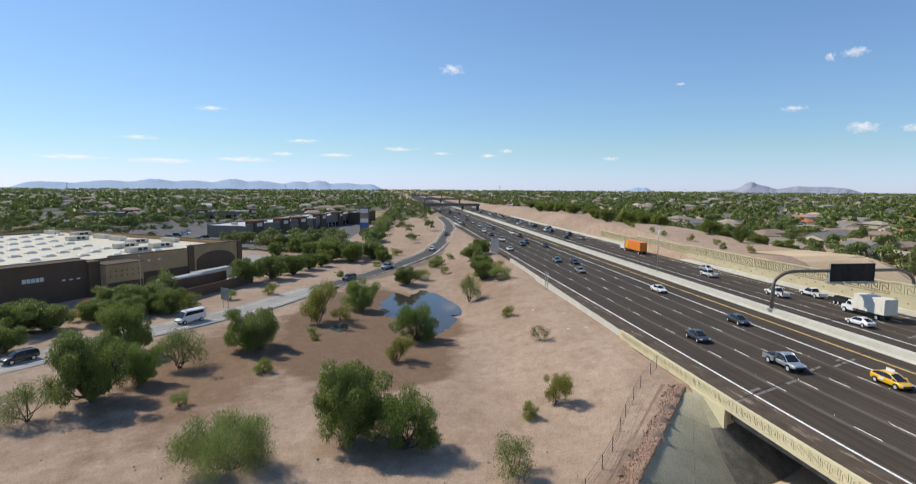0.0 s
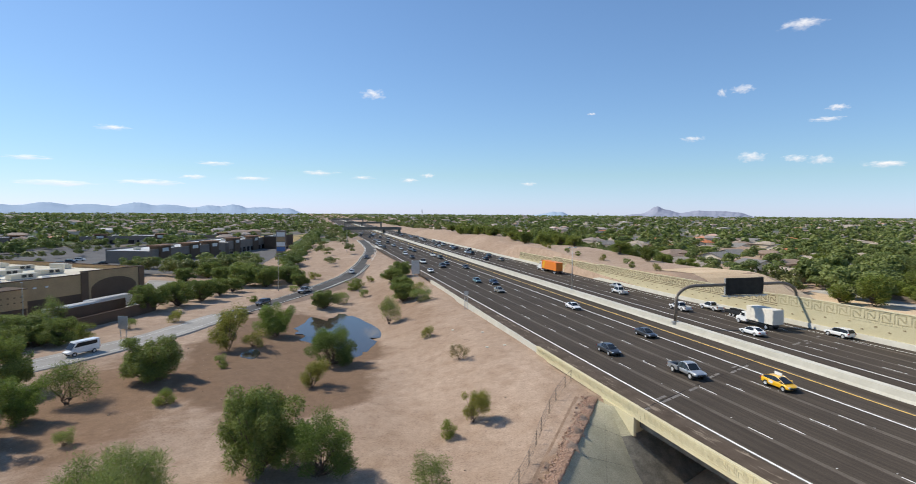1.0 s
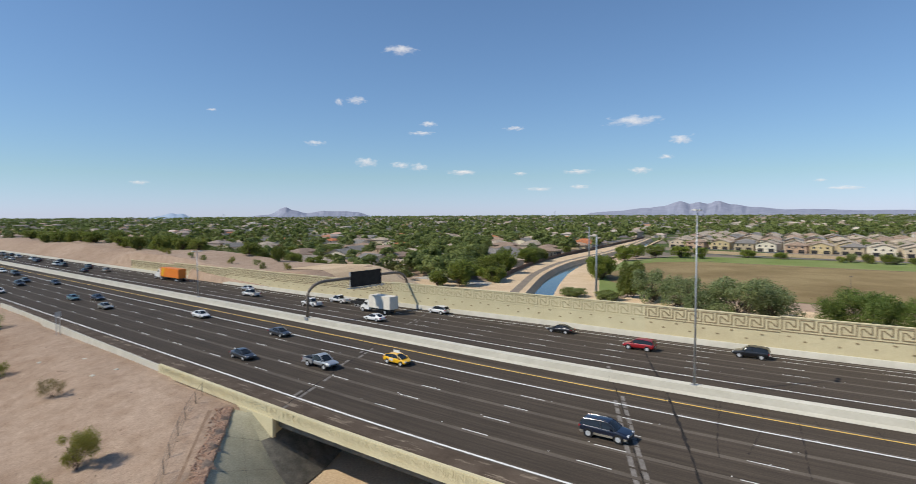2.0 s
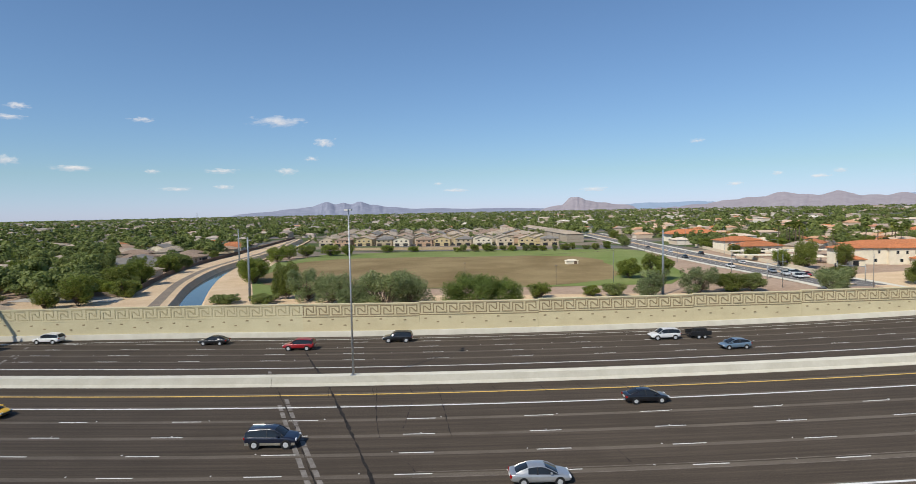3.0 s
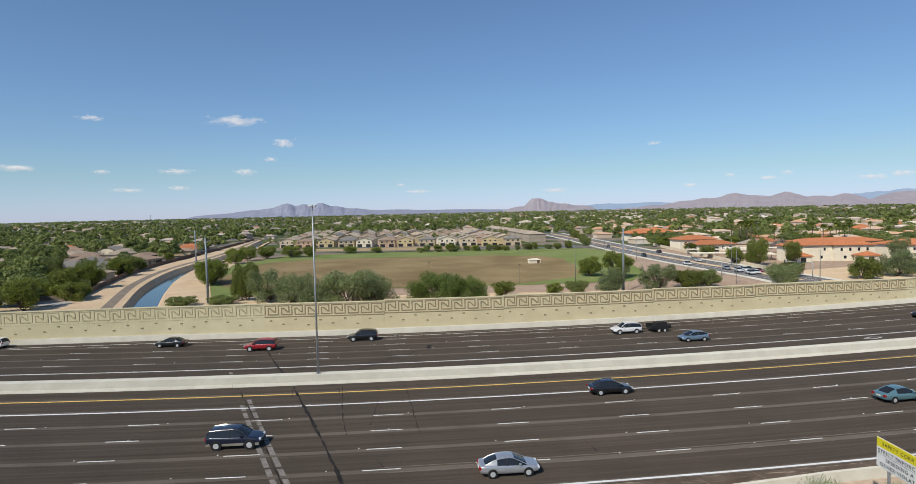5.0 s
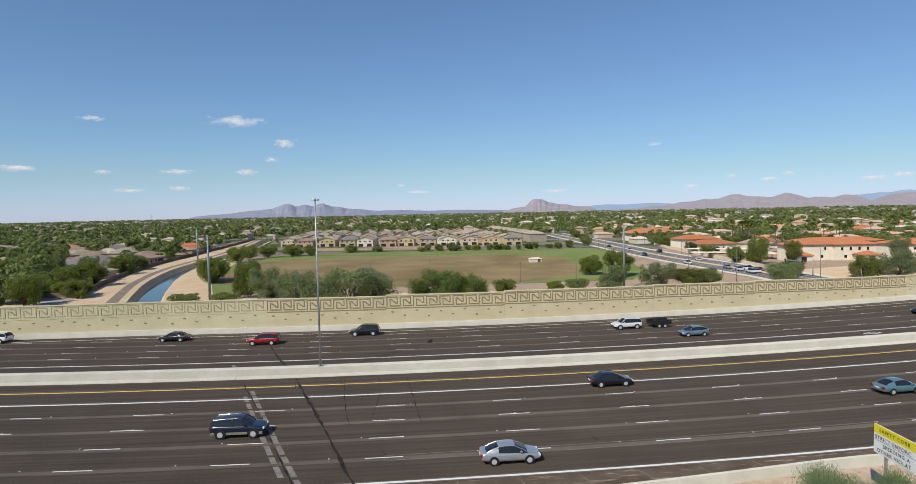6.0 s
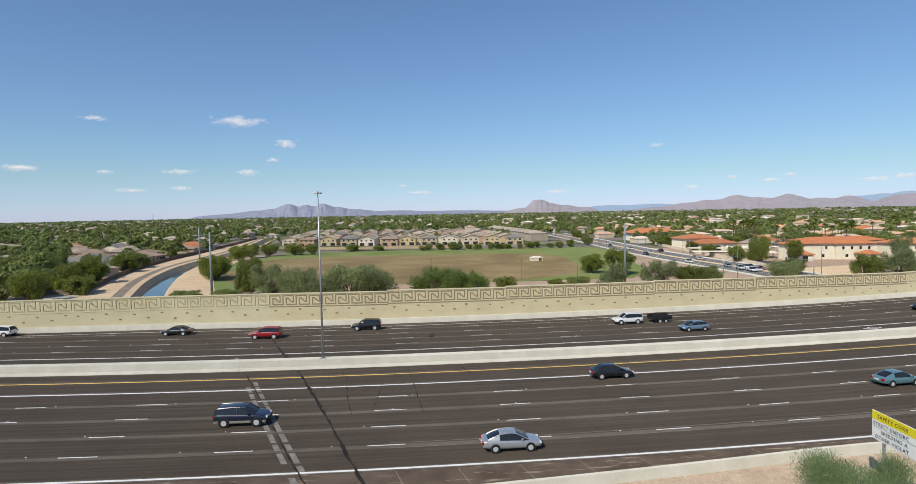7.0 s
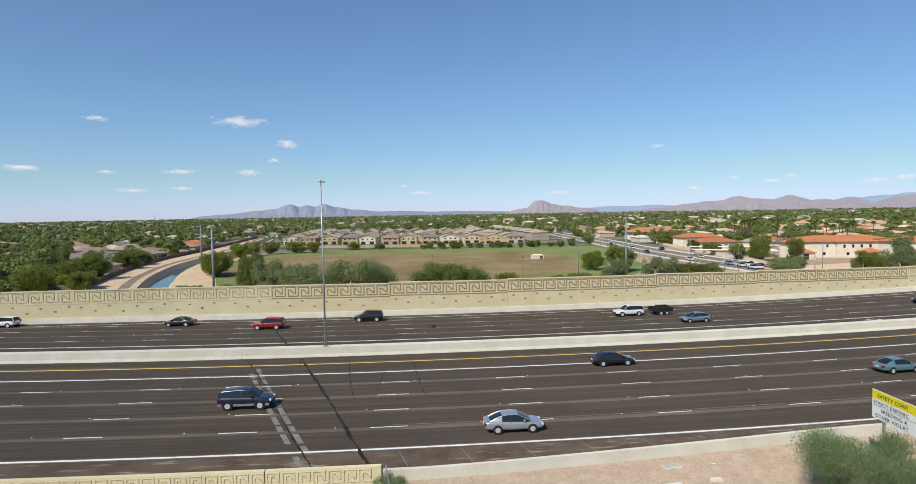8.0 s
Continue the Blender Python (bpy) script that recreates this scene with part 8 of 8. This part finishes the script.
def glasshouse(root, kind, paint_mat, zb, hb):
    """Windows, roof and pillars over the belt line, with a curved roof line and curved sides."""
    ln = LINES[kind]
    glass, top = MB(), MB()
    n = 6
    for i, ((xa, za, ha), (xc, zc, hc)) in enumerate(zip(ln, ln[1:])):
        lid = top if 2 <= i <= 4 else glass
        ra = [(xa, ha * u, za - 0.055 * u * u) for u in [-1 + 2 * k / n for k in range(n + 1)]]
        rc = [(xc, hc * u, zc - 0.055 * u * u) for u in [-1 + 2 * k / n for k in range(n + 1)]]
        lid.add(ra + rc, [(k, k + 1, n + 2 + k, n + 1 + k) for k in range(n)])
        for s in (-1, 1):
            side = top if i == 0 or (i == 1 and kind == "sedan") else glass
            e0, e1 = (ra[0], rc[0]) if s < 0 else (ra[-1], rc[-1])
            b0, b1 = (max(xa, ln[0][0]), s * hb, zb), (xc, s * hb, zb)
            m0, m1 = [tuple((p + q) / 2 + (0, s * 0.02, 0)[k] for k, (p, q) in enumerate(zip(e, b))) for e, b in ((e0, b0), (e1, b1))]
            side.add([b0, b1, m1, m0, e1, e0], [(0, 1, 2, 3), (3, 2, 4, 5)])
    cab = part("glasshouse", glass, M_GLASS, root, "dark windows", smooth=True, weld=True)
    part("roof", top, paint_mat, root, smooth=True, weld=True)
    for s in (-1, 1):
        rail = MB()
        rail.tube([(x, s * h, z - 0.05) for x, z, h in ln], [0.035] * len(ln), 5)
        part("roof_rail", rail, paint_mat, cab)
        post = MB()
        xm = ln[4][0] - (0.45 if kind == "pickup" else 0.25)
        post.tube([(xm, s * (hb + 0.01), zb), (xm - 0.03, s * ((hb + ln[4][2]) / 2 + 0.025), (zb + ln[4][1]) / 2), (xm - 0.06, s * (ln[4][2] + 0.01), ln[4][1] - 0.05)], [0.045, 0.04, 0.035], 5)
        part("pillar", post, M_TRIM, cab)
    return cab


def vehicle(kind, label, paint_mat, lite=False):
    """A vehicle that faces +x with its wheels on z = 0; lite: without the parts that do not show from far off."""
    st_, gh, wx, wr = KINDS[kind]
    root = tagged(new(kind), label, "van" if kind == "van" else "pickup" if kind == "pickup" else "car", "traffic on the freeway")
    mb = MB()
    mb.loft([ring(*s) for s in st_])
    body = part("body", mb, paint_mat, root, smooth=not lite)
    if not lite:
        body.modifiers.new("round", "SUBSURF").levels = 2
        body.modifiers["round"].render_levels = 2
    xb0, xf0, xb1, xf1, zb, zr, h0, h1 = gh
    zb -= 0.06
    full = kind == "van"
    if full or lite:
        mb = MB()
        mb.loft([[(xb0, -h0, zb), (xf0, -h0, zb), (xf0, h0, zb), (xb0, h0, zb)], [(xb1, -h1, zr), (xf1, -h1, zr), (xf1, h1, zr), (xb1, h1, zr)]])
        cab = part("glasshouse", mb, paint_mat if full else M_GLASS, root, "" if full else "dark windows", bevel=0.04)
        mb = MB()
        mb.box(xb1 - 0.03, xf1 + 0.05, -h1 - 0.02, h1 + 0.02, zr - 0.05, zr + 0.025, taper=0.03)
        part("roof", mb, paint_mat, root, bevel=0.015)
    else:
        cab = glasshouse(root, kind, paint_mat, zb, h0)

    def on_side(u, v, s):
        """A place on the glasshouse's side: u along from back to front, v from belt to roof."""
        b = xb0 + (xf0 - xb0) * u
        t = xb1 + (xf1 - xb1) * u
        return Vector((b + (t - b) * v, s * (h0 + (h1 - h0) * v), zb + (zr - zb) * v))

    for s in (-1, 1):
        if full:
            mb = MB()
            q = [on_side(u, v, s) + Vector((0, s * 0.012, 0)) for u, v in ((0.12, 0.42), (0.97, 0.30), (0.93, 0.86), (0.12, 0.86))]
            mb.add(q + [p - Vector((0, s * 0.05, 0)) for p in q], [(0, 1, 2, 3), (4, 5, 6, 7), (0, 1, 5, 4), (1, 2, 6, 5), (2, 3, 7, 6), (3, 0, 4, 7)])
            part("side_window", mb, M_GLASS, cab)
        if not lite:
            mb = MB()
            m0 = on_side(0.9, 0.05, s)
            mb.box(m0.x - 0.1, m0.x + 0.08, m0.y + (0.02 if s > 0 else -0.2), m0.y + (0.2 if s > 0 else -0.02), zb + 0.04, zb + 0.2)
            part("mirror", mb, paint_mat, root, bevel=0.03)
        xf, xb = st_[-1][0], st_[0][0]
        zt, hwf, hwb = st_[-2][2], st_[-2][3], st_[1][3]
        mb = MB()
        mb.box(xf - 0.24, xf - 0.06, s * hwf * 0.72 - 0.17, s * hwf * 0.72 + 0.17, zt - 0.17, zt - 0.02, taper=0.02)
        part("headlight", mb, M_LAMPW, root)
        mb = MB()
        if kind != "pickup":
            mb.box(xb - 0.02, xb + 0.16, s * hwb * 0.78 - 0.15, s * hwb * 0.78 + 0.15, st_[1][2] - 0.3, st_[1][2] - 0.1, taper=0.01)
        else:
            mb.box(-2.94, -2.88, s * 0.88 - 0.09, s * 0.88 + 0.09, 0.72, 1.06)
        part("tail_light", mb, M_LAMPR, root)
        for x in wx:
            if lite:
                wheel(root, x, s * (st_[2][3] - 0.09), wr, 0.22, False)
                continue
            mb = MB()
            n = 14
            mb.loft([[(x + (wr + 0.07) * math.cos(a), s * (st_[2][3] + o), wr + (wr + 0.07) * math.sin(a)) for a in [2 * math.pi * i / n for i in range(n)]] for o in (-0.2, 0.004)])
            part("wheel_arch", mb, M_TRIM, root)
            wheel(root, x, s * (st_[2][3] - 0.09), wr)
    if full:
        mb = MB()
        mb.add([(xf0 + 0.02, -h0 * 0.92, zb + 0.1), (xf0 + 0.02, h0 * 0.92, zb + 0.1), (xf1 + 0.14, h1 * 0.92, zr - 0.2), (xf1 + 0.14, -h1 * 0.92, zr - 0.2)], [(0, 1, 2, 3)])
        part("windscreen", mb, M_GLASS, cab)
    if lite:
        if kind == "pickup":
            bed = MB()
            bed.box(-2.9, -0.78, -0.95, 0.95, 0.5, 1.05)
            part("bed", bed, paint_mat, root)
        return root
    mb = MB()
    mb.box(st_[-1][0] - 0.1, st_[-1][0] + 0.03, -0.62, 0.62, st_[-1][1] + 0.02, st_[-1][1] + 0.2, taper=0.02)
    part("grille", mb, M_TRIM, root)
    mb = MB()
    back = -2.92 if kind == "pickup" else st_[0][0]
    mb.box(back - 0.03, back + 0.02, -0.25, 0.25, 0.62, 0.76)
    part("number_plate", mb, M_PLATE, root)
    if kind == "pickup":
        bed = MB()
        bed.box(-2.9, -0.78, -0.95, 0.95, 0.5, 0.72)
        bed.box(-2.9, -0.78, -0.96, -0.87, 0.72, 1.12)
        bed.box(-2.9, -0.78, 0.87, 0.96, 0.72, 1.12)
        bed.box(-2.92, -2.84, -0.87, 0.87, 0.72, 1.12)
        part("bed", bed, paint_mat, root, bevel=0.01)
        mb = MB()
        mb.box(-2.82, -0.8, -0.86, 0.86, 0.722, 0.74)
        part("bed_liner", mb, M_TRIM, root)
        mb = MB()
        mb.box(-3.02, -2.9, -0.9, 0.9, 0.45, 0.62)
        part("bumper", mb, M_RIM, root)
    return root


CP = {n: paint("car_paint_" + n, c, 0.28, m, 0.8) for n, c, m in (("white", (0.80, 0.80, 0.79), 0), ("silver", (0.50, 0.51, 0.52), 0.55), ("black", (0.012, 0.012, 0.014), 0), ("navy", (0.012, 0.016, 0.034), 0.1), ("grey", (0.05, 0.053, 0.06), 0.3),
                                                            ("red", (0.33, 0.015, 0.02), 0.1), ("teal", (0.16, 0.30, 0.33), 0.4), ("yellow", (0.83, 0.46, 0.01), 0), ("beige", (0.36, 0.33, 0.27), 0.4), ("maroon", (0.12, 0.012, 0.02), 0.2), ("blue", (0.22, 0.32, 0.42), 0.4))}
CARS = {}


def drive(kind, col, x, o, back=False, label=None, lite=False):
    """Puts a vehicle on the freeway at station x and offset o; the far carriageway's face the other way."""
    s, c = edge_dir(x)
    p = road_pt(x, o)
    m = pose(p[0], p[1], p[2] + 0.01, 0, 0, math.degrees(math.atan2(s, c)) + (180 if back else 0))
    return put_car(kind, col, m, label, lite)


def put_car(kind, col, m, label=None, lite=False):
    key = (kind, col, label, lite)
    if key in CARS:
        return copy_thing(CARS[key], m)
    nice = {"suv": "sport utility car", "hatchback": "hatchback car", "sedan": "sedan car", "pickup": "pickup truck", "van": "passenger van"}[kind]
    CARS[key] = vehicle(kind, label or "%s %s driving on the dark asphalt" % (col, nice), CP[col], lite)
    CARS[key].matrix_basis = m
    return CARS[key]


# near carriageway
taxi = drive("hatchback", "yellow", -53.6, 16.9, label="yellow taxi with a white advertising sign on its roof")
mb = MB()
mb.loft([[(-0.75, -0.06, 1.53), (0.35, -0.06, 1.53), (0.35, 0.06, 1.53), (-0.75, 0.06, 1.53)], [(-0.75, -0.02, 1.88), (0.35, -0.02, 1.88), (0.35, 0.02, 1.88), (-0.75, 0.02, 1.88)]])
part("roof_sign", mb, M_PLATE, taxi, "white roof sign")
for s in (-1, 1):
    mb = MB()
    mb.box(-0.75, -0.1, s * 0.885 - 0.012, s * 0.885 + 0.012, 0.55, 0.86)
    part("door_panel", mb, M_PLATE, taxi, "white door panel")
drive("pickup", "silver", -61.3, 9.6)
drive("sedan", "grey", -74.5, 5.6)
drive("sedan", "grey", -82.7, 17.3)
drive("sedan", "white", -110.6, 17.4)
drive("sedan", "beige", -139.5, 9.9)
drive("sedan", "navy", -155.5, 13.7)
drive("hatchback", "teal", -160.6, 9.9)
drive("sedan", "black", -200.5, 17.3)
drive("suv", "grey", -207, 9.9)
drive("hatchback", "white", -193, 2.2)
bigcar = drive("suv", "navy", -19.4, 10.0, label="dark navy sport utility car with beige lower trim")
for s in (-1, 1):
    for x0, x1 in ((-2.3, -1.95), (-0.92, 0.95), (1.95, 2.28)):
        mb = MB()
        mb.box(x0, x1, s * 0.93 - 0.035, s * 0.93 + 0.035, 0.36, 0.58)
        part("lower_trim", mb, CP["beige"], bigcar, "beige lower trim", bevel=0.02)
    mb = MB()
    mb.tube([(-1.7, s * 0.6, 1.79), (0.2, s * 0.6, 1.81)], [0.014, 0.014], 6)
    part("roof_rack", mb, M_TRIM, bigcar)
drive("sedan", "silver", 4.1, 2.4)
drive("sedan", "black", 18.8, 18.4)
drive("sedan", "teal", 47.2, 10.6)
drive("sedan", "beige", 72, 13.6)
# far carriageway
drive("pickup", "white", -130, 40.3, True)
drive("pickup", "white", -104.0, 47.9, True, "white pickup truck pulling a dark trailer")
drive("sedan", "white", -79.5, 36.6, True)
drive("suv", "white", -75.6, 51.4, True)
drive("sedan", "black", -45.4, 50.0, True)
drive("suv", "red", -28.3, 45.6, True)
drive("suv", "black", -12.2, 50.3, True)
drive("suv", "white", 34.0, 46.4, True)
drive("hatchback", "blue", 41.6, 38.6, True)
drive("pickup", "white", -104.5, 40.2, True)
drive("sedan", "silver", -141.4, 46.1, True)
drive("suv", "black", 92, 42.5, True)


def trailer(x, o, ln):
    root = tagged(new("utility_trailer"), "low dark utility trailer behind a pickup", "trailer", "trailers")
    mb = MB()
    mb.box(-ln / 2, ln / 2, -0.95, 0.95, 0.55, 0.72)
    part("deck", mb, M_TRIM, root)
    for s in (-1, 1):
        mb = MB()
        mb.box(-ln / 2, ln / 2, s * 0.95 - 0.04, s * 0.95 + 0.04, 0.72, 1.25)
        part("side_rail", mb, M_TRIM, root)
        for xx in (-0.5, 0.5):
            wheel(root, xx, s * 1.05, 0.33)
    mb = MB()
    mb.box(-ln / 2 + 0.4, ln / 2 - 0.8, -0.6, 0.6, 0.72, 1.5, taper=0.15)
    part("load", mb, M_TYRE, root, "dark heap of goods")
    mb = MB()
    mb.tube([(ln / 2, 0, 0.6), (ln / 2 + 1.3, 0, 0.6)], [0.06, 0.05], 6)
    part("drawbar", mb, M_TRIM, root)
    s, c = edge_dir(x)
    p = road_pt(x, o)
    root.matrix_basis = pose(p[0], p[1], p[2] + 0.01, 0, 0, math.degrees(math.atan2(s, c)) + 180)


trailer(-96.4, 47.9, 4.6)
trailer(40.1, 46.4, 3.4)


def truck(kind, label, box_mat, cab_mat, x, o, box_len, box_h, long_nose):
    root = tagged(new(kind), label, "truck", "trucks on the freeway")
    x0 = -box_len / 2
    mb = MB()
    mb.box(x0, x0 + box_len, -1.25, 1.25, 1.15, 1.15 + box_h)
    body = part("cargo_box", mb, box_mat, root, bevel=0.04)
    for i in range(int(box_len / 1.2)):
        for s in (-1, 1):
            mb = MB()
            u = x0 + 0.6 + i * 1.2
            mb.box(u - 0.03, u + 0.03, s * 1.26 - 0.012, s * 1.26 + 0.012, 1.25, 1.05 + box_h)
            part("rib", mb, box_mat, body)
    mb = MB()
    mb.box(x0 + 0.2, x0 + box_len + (4.6 if long_nose else 1.6), -0.45, 0.45, 0.7, 1.1)
    part("chassis", mb, M_TRIM, root)
    cx = x0 + box_len + 0.35
    mb = MB()
    if long_nose:
        mb.loft([[(cx, y, z) for y, z in ((-1.2, 0.8), (1.2, 0.8), (1.2, 3.6), (-1.2, 3.6))], [(cx + 1.6, y, z) for y, z in ((-1.2, 0.8), (1.2, 0.8), (1.15, 3.4), (-1.15, 3.4))],
                 [(cx + 2.6, y, z) for y, z in ((-1.15, 0.7), (1.15, 0.7), (1.1, 2.0), (-1.1, 2.0))], [(cx + 4.4, y, z) for y, z in ((-1.0, 0.6), (1.0, 0.6), (0.85, 1.7), (-0.85, 1.7))]])
    else:
        mb.loft([[(cx - 0.2, y, z) for y, z in ((-1.1, 0.6), (1.1, 0.6), (1.05, 2.5), (-1.05, 2.5))], [(cx + 1.1, y, z) for y, z in ((-1.1, 0.6), (1.1, 0.6), (1.0, 2.45), (-1.0, 2.45))],
                 [(cx + 1.7, y, z) for y, z in ((-1.08, 0.55), (1.08, 0.55), (1.0, 1.55), (-1.0, 1.55))], [(cx + 2.7, y, z) for y, z in ((-0.95, 0.5), (0.95, 0.5), (0.85, 1.3), (-0.85, 1.3))]])
    cab = part("cab", mb, cab_mat, root, bevel=0.05)
    z0, z1, xa, xb = (2.2, 3.2, cx + 1.75, cx + 2.5) if long_nose else (1.65, 2.3, cx + 1.2, cx + 1.68)
    mb = MB()
    mb.add([(xb + 0.02, -0.95, z0), (xb + 0.02, 0.95, z0), (xa + 0.02, 0.95, z1), (xa + 0.02, -0.95, z1)], [(0, 1, 2, 3)])
    part("windscreen", mb, M_GLASS, cab)
    for s in (-1, 1):
        mb = MB()
        mb.box(xa - 0.9, xa - 0.1, s * 1.14 - 0.03, s * 1.14 + 0.03, z0, z1 - 0.1)
        part("side_window", mb, M_GLASS, cab)
        xs = [x0 + 1.0, x0 + 2.2, x0 + box_len - 1.2, x0 + box_len - 0.1, cx + 3.4] if long_nose else [x0 + 1.6, cx + 1.7]
        for w in xs:
            wheel(root, w, s * 1.05, 0.5, 0.34)
    if long_nose:
        mb = MB()
        for s in (-1, 1):
            y = s * 1.275
            mb.add([(x0 + box_len - 0.3, y, 1.4), (x0 + box_len - 1.6, y, 1.15 + box_h - 0.1), (x0 + box_len - 3.2, y, 1.15 + box_h - 0.1), (x0 + box_len - 2.0, y, 1.4)], [(0, 1, 2, 3)])
        part("stripe", mb, CP["yellow"], body, "yellow slanting stripe")
    s, c = edge_dir(x)
    p = road_pt(x, o)
    root.matrix_basis = pose(p[0], p[1], p[2] + 0.01, 0, 0, math.degrees(math.atan2(s, c)) + 180)


truck("box_truck", "white box truck with a short cab", paint("cream_box", (0.76, 0.71, 0.61), 0.6), CP["white"], -84.5, 43.8, 6.4, 2.7, False)
truck("semi_trailer_truck", "orange semi-trailer truck with a white tractor", paint("orange_trailer", (0.75, 0.21, 0.02), 0.45), CP["white"], -182, 44.2, 12.5, 2.9, True)

# traffic further west, and on the ramp and street
rnd = random.Random(21)
combos = [("sedan", c) for c in ("white", "silver", "black", "navy", "grey", "beige")] + [("suv", c) for c in ("white", "black", "grey")] + [("hatchback", "white"), ("pickup", "white"), ("pickup", "silver")]
for k in range(30):
    kd, cl = rnd.choice(combos)
    drive(kd, cl, -212 - k * 12 - rnd.uniform(0, 9), (2.0, 5.9, 9.8, 13.6, 17.3)[rnd.randrange(5)], lite=True)
for k in range(34):
    kd, cl = rnd.choice(combos)
    x = -225 - k * 9 - rnd.uniform(0, 7)
    drive(kd, cl, x, HOV_F + (far_edge(x) - HOV_F) * (rnd.choice((0, 1, 2, 2, 3, 3)) + 0.5) / 4.8, True, lite=True)


def on_ramp(kind, col, i, label=None):
    p, q = rp[i], rp[i + 1]
    d = q - p
    return put_car(kind, col, pose(p.x, p.y, p.z + 0.01, 0, 0, math.degrees(math.atan2(d.y, d.x)) + 180), label)


def ramp_index(x):
    return min(range(len(rp) - 1), key=lambda i: abs(rp[i].x - x))


on_ramp("van", "white", ramp_index(-112), "white high-roofed passenger van on the ramp")
on_ramp("suv", "black", ramp_index(-88), "black sport utility car on the ramp")
on_ramp("suv", "grey", ramp_index(-160), "grey sport utility car on the ramp")
on_ramp("pickup", "silver", ramp_index(-175), "silver pickup truck on the ramp")
on_ramp("hatchback", "white", ramp_index(-214), "white hatchback car on the ramp")
on_ramp("sedan", "grey", ramp_index(-262), "grey sedan car on the ramp")
for kd, cl, x, y, a in [("suv", "white", 99, 194, 262), ("suv", "white", 95.6, 192, 262), ("sedan", "white", 99, 186, 262), ("pickup", "white", 95.6, 184, 262), ("sedan", "red", 102, 190, 262), ("sedan", "black", 102, 197, 262), ("sedan", "silver", 95.5, 201, 265), ("pickup", "white", 101, 236, 265),
                        ("suv", "black", 98, 280, 267), ("sedan", "white", 103, 318, 268), ("sedan", "grey", 100, 350, 268), ("suv", "black", 113, 300, 88), ("sedan", "white", 112, 250, 88)]:
    x, y = (x + 13, y + 16) if y < 210 else (x, y)
    put_car(kd, cl, pose(x, y, st_z(x, y) + 0.12, 0, 0, a), "%s car on the city street" % cl, True)
for i in range(24):
    x, y = -232 - (i % 9) * 11 + rnd.uniform(-1, 1), -92 - (i // 9) * 17
    put_car(*rnd.choice(combos[:8]), pose(x, y, -4.9, 0, 0, 90 + rnd.uniform(-3, 3)), "car parked behind the store", True)
for i in range(7):
    put_car(("sedan", "suv")[i % 2], ("white", "silver", "white")[i % 3], pose(-196 + i * 3.1, -29 - i * 0.8, -4.88, 0, 0, 65), "white car parked in the loading yard", True)


def dock_trailer(x, y, a):
    root = tagged(new("box_trailer"), "white box trailer parked at the loading dock", "trailer", "dock trailers")
    mb = MB()
    mb.box(-6.5, 6.5, -1.25, 1.25, 1.1, 3.9)
    part("cargo_box", mb, CP["white"], root, bevel=0.04)
    mb = MB()
    mb.box(-6.2, 6.2, -0.5, 0.5, 0.7, 1.1)
    part("chassis", mb, M_TRIM, root)
    for xx in (-5, -3.8):
        for s in (-1, 1):
            wheel(root, xx, s * 1.0, 0.5, 0.3)
    root.matrix_basis = pose(x, y, -4.9, 0, 0, a)


dock_trailer(-146, -51.8, 154)
dock_trailer(-158, -47.8, 154)
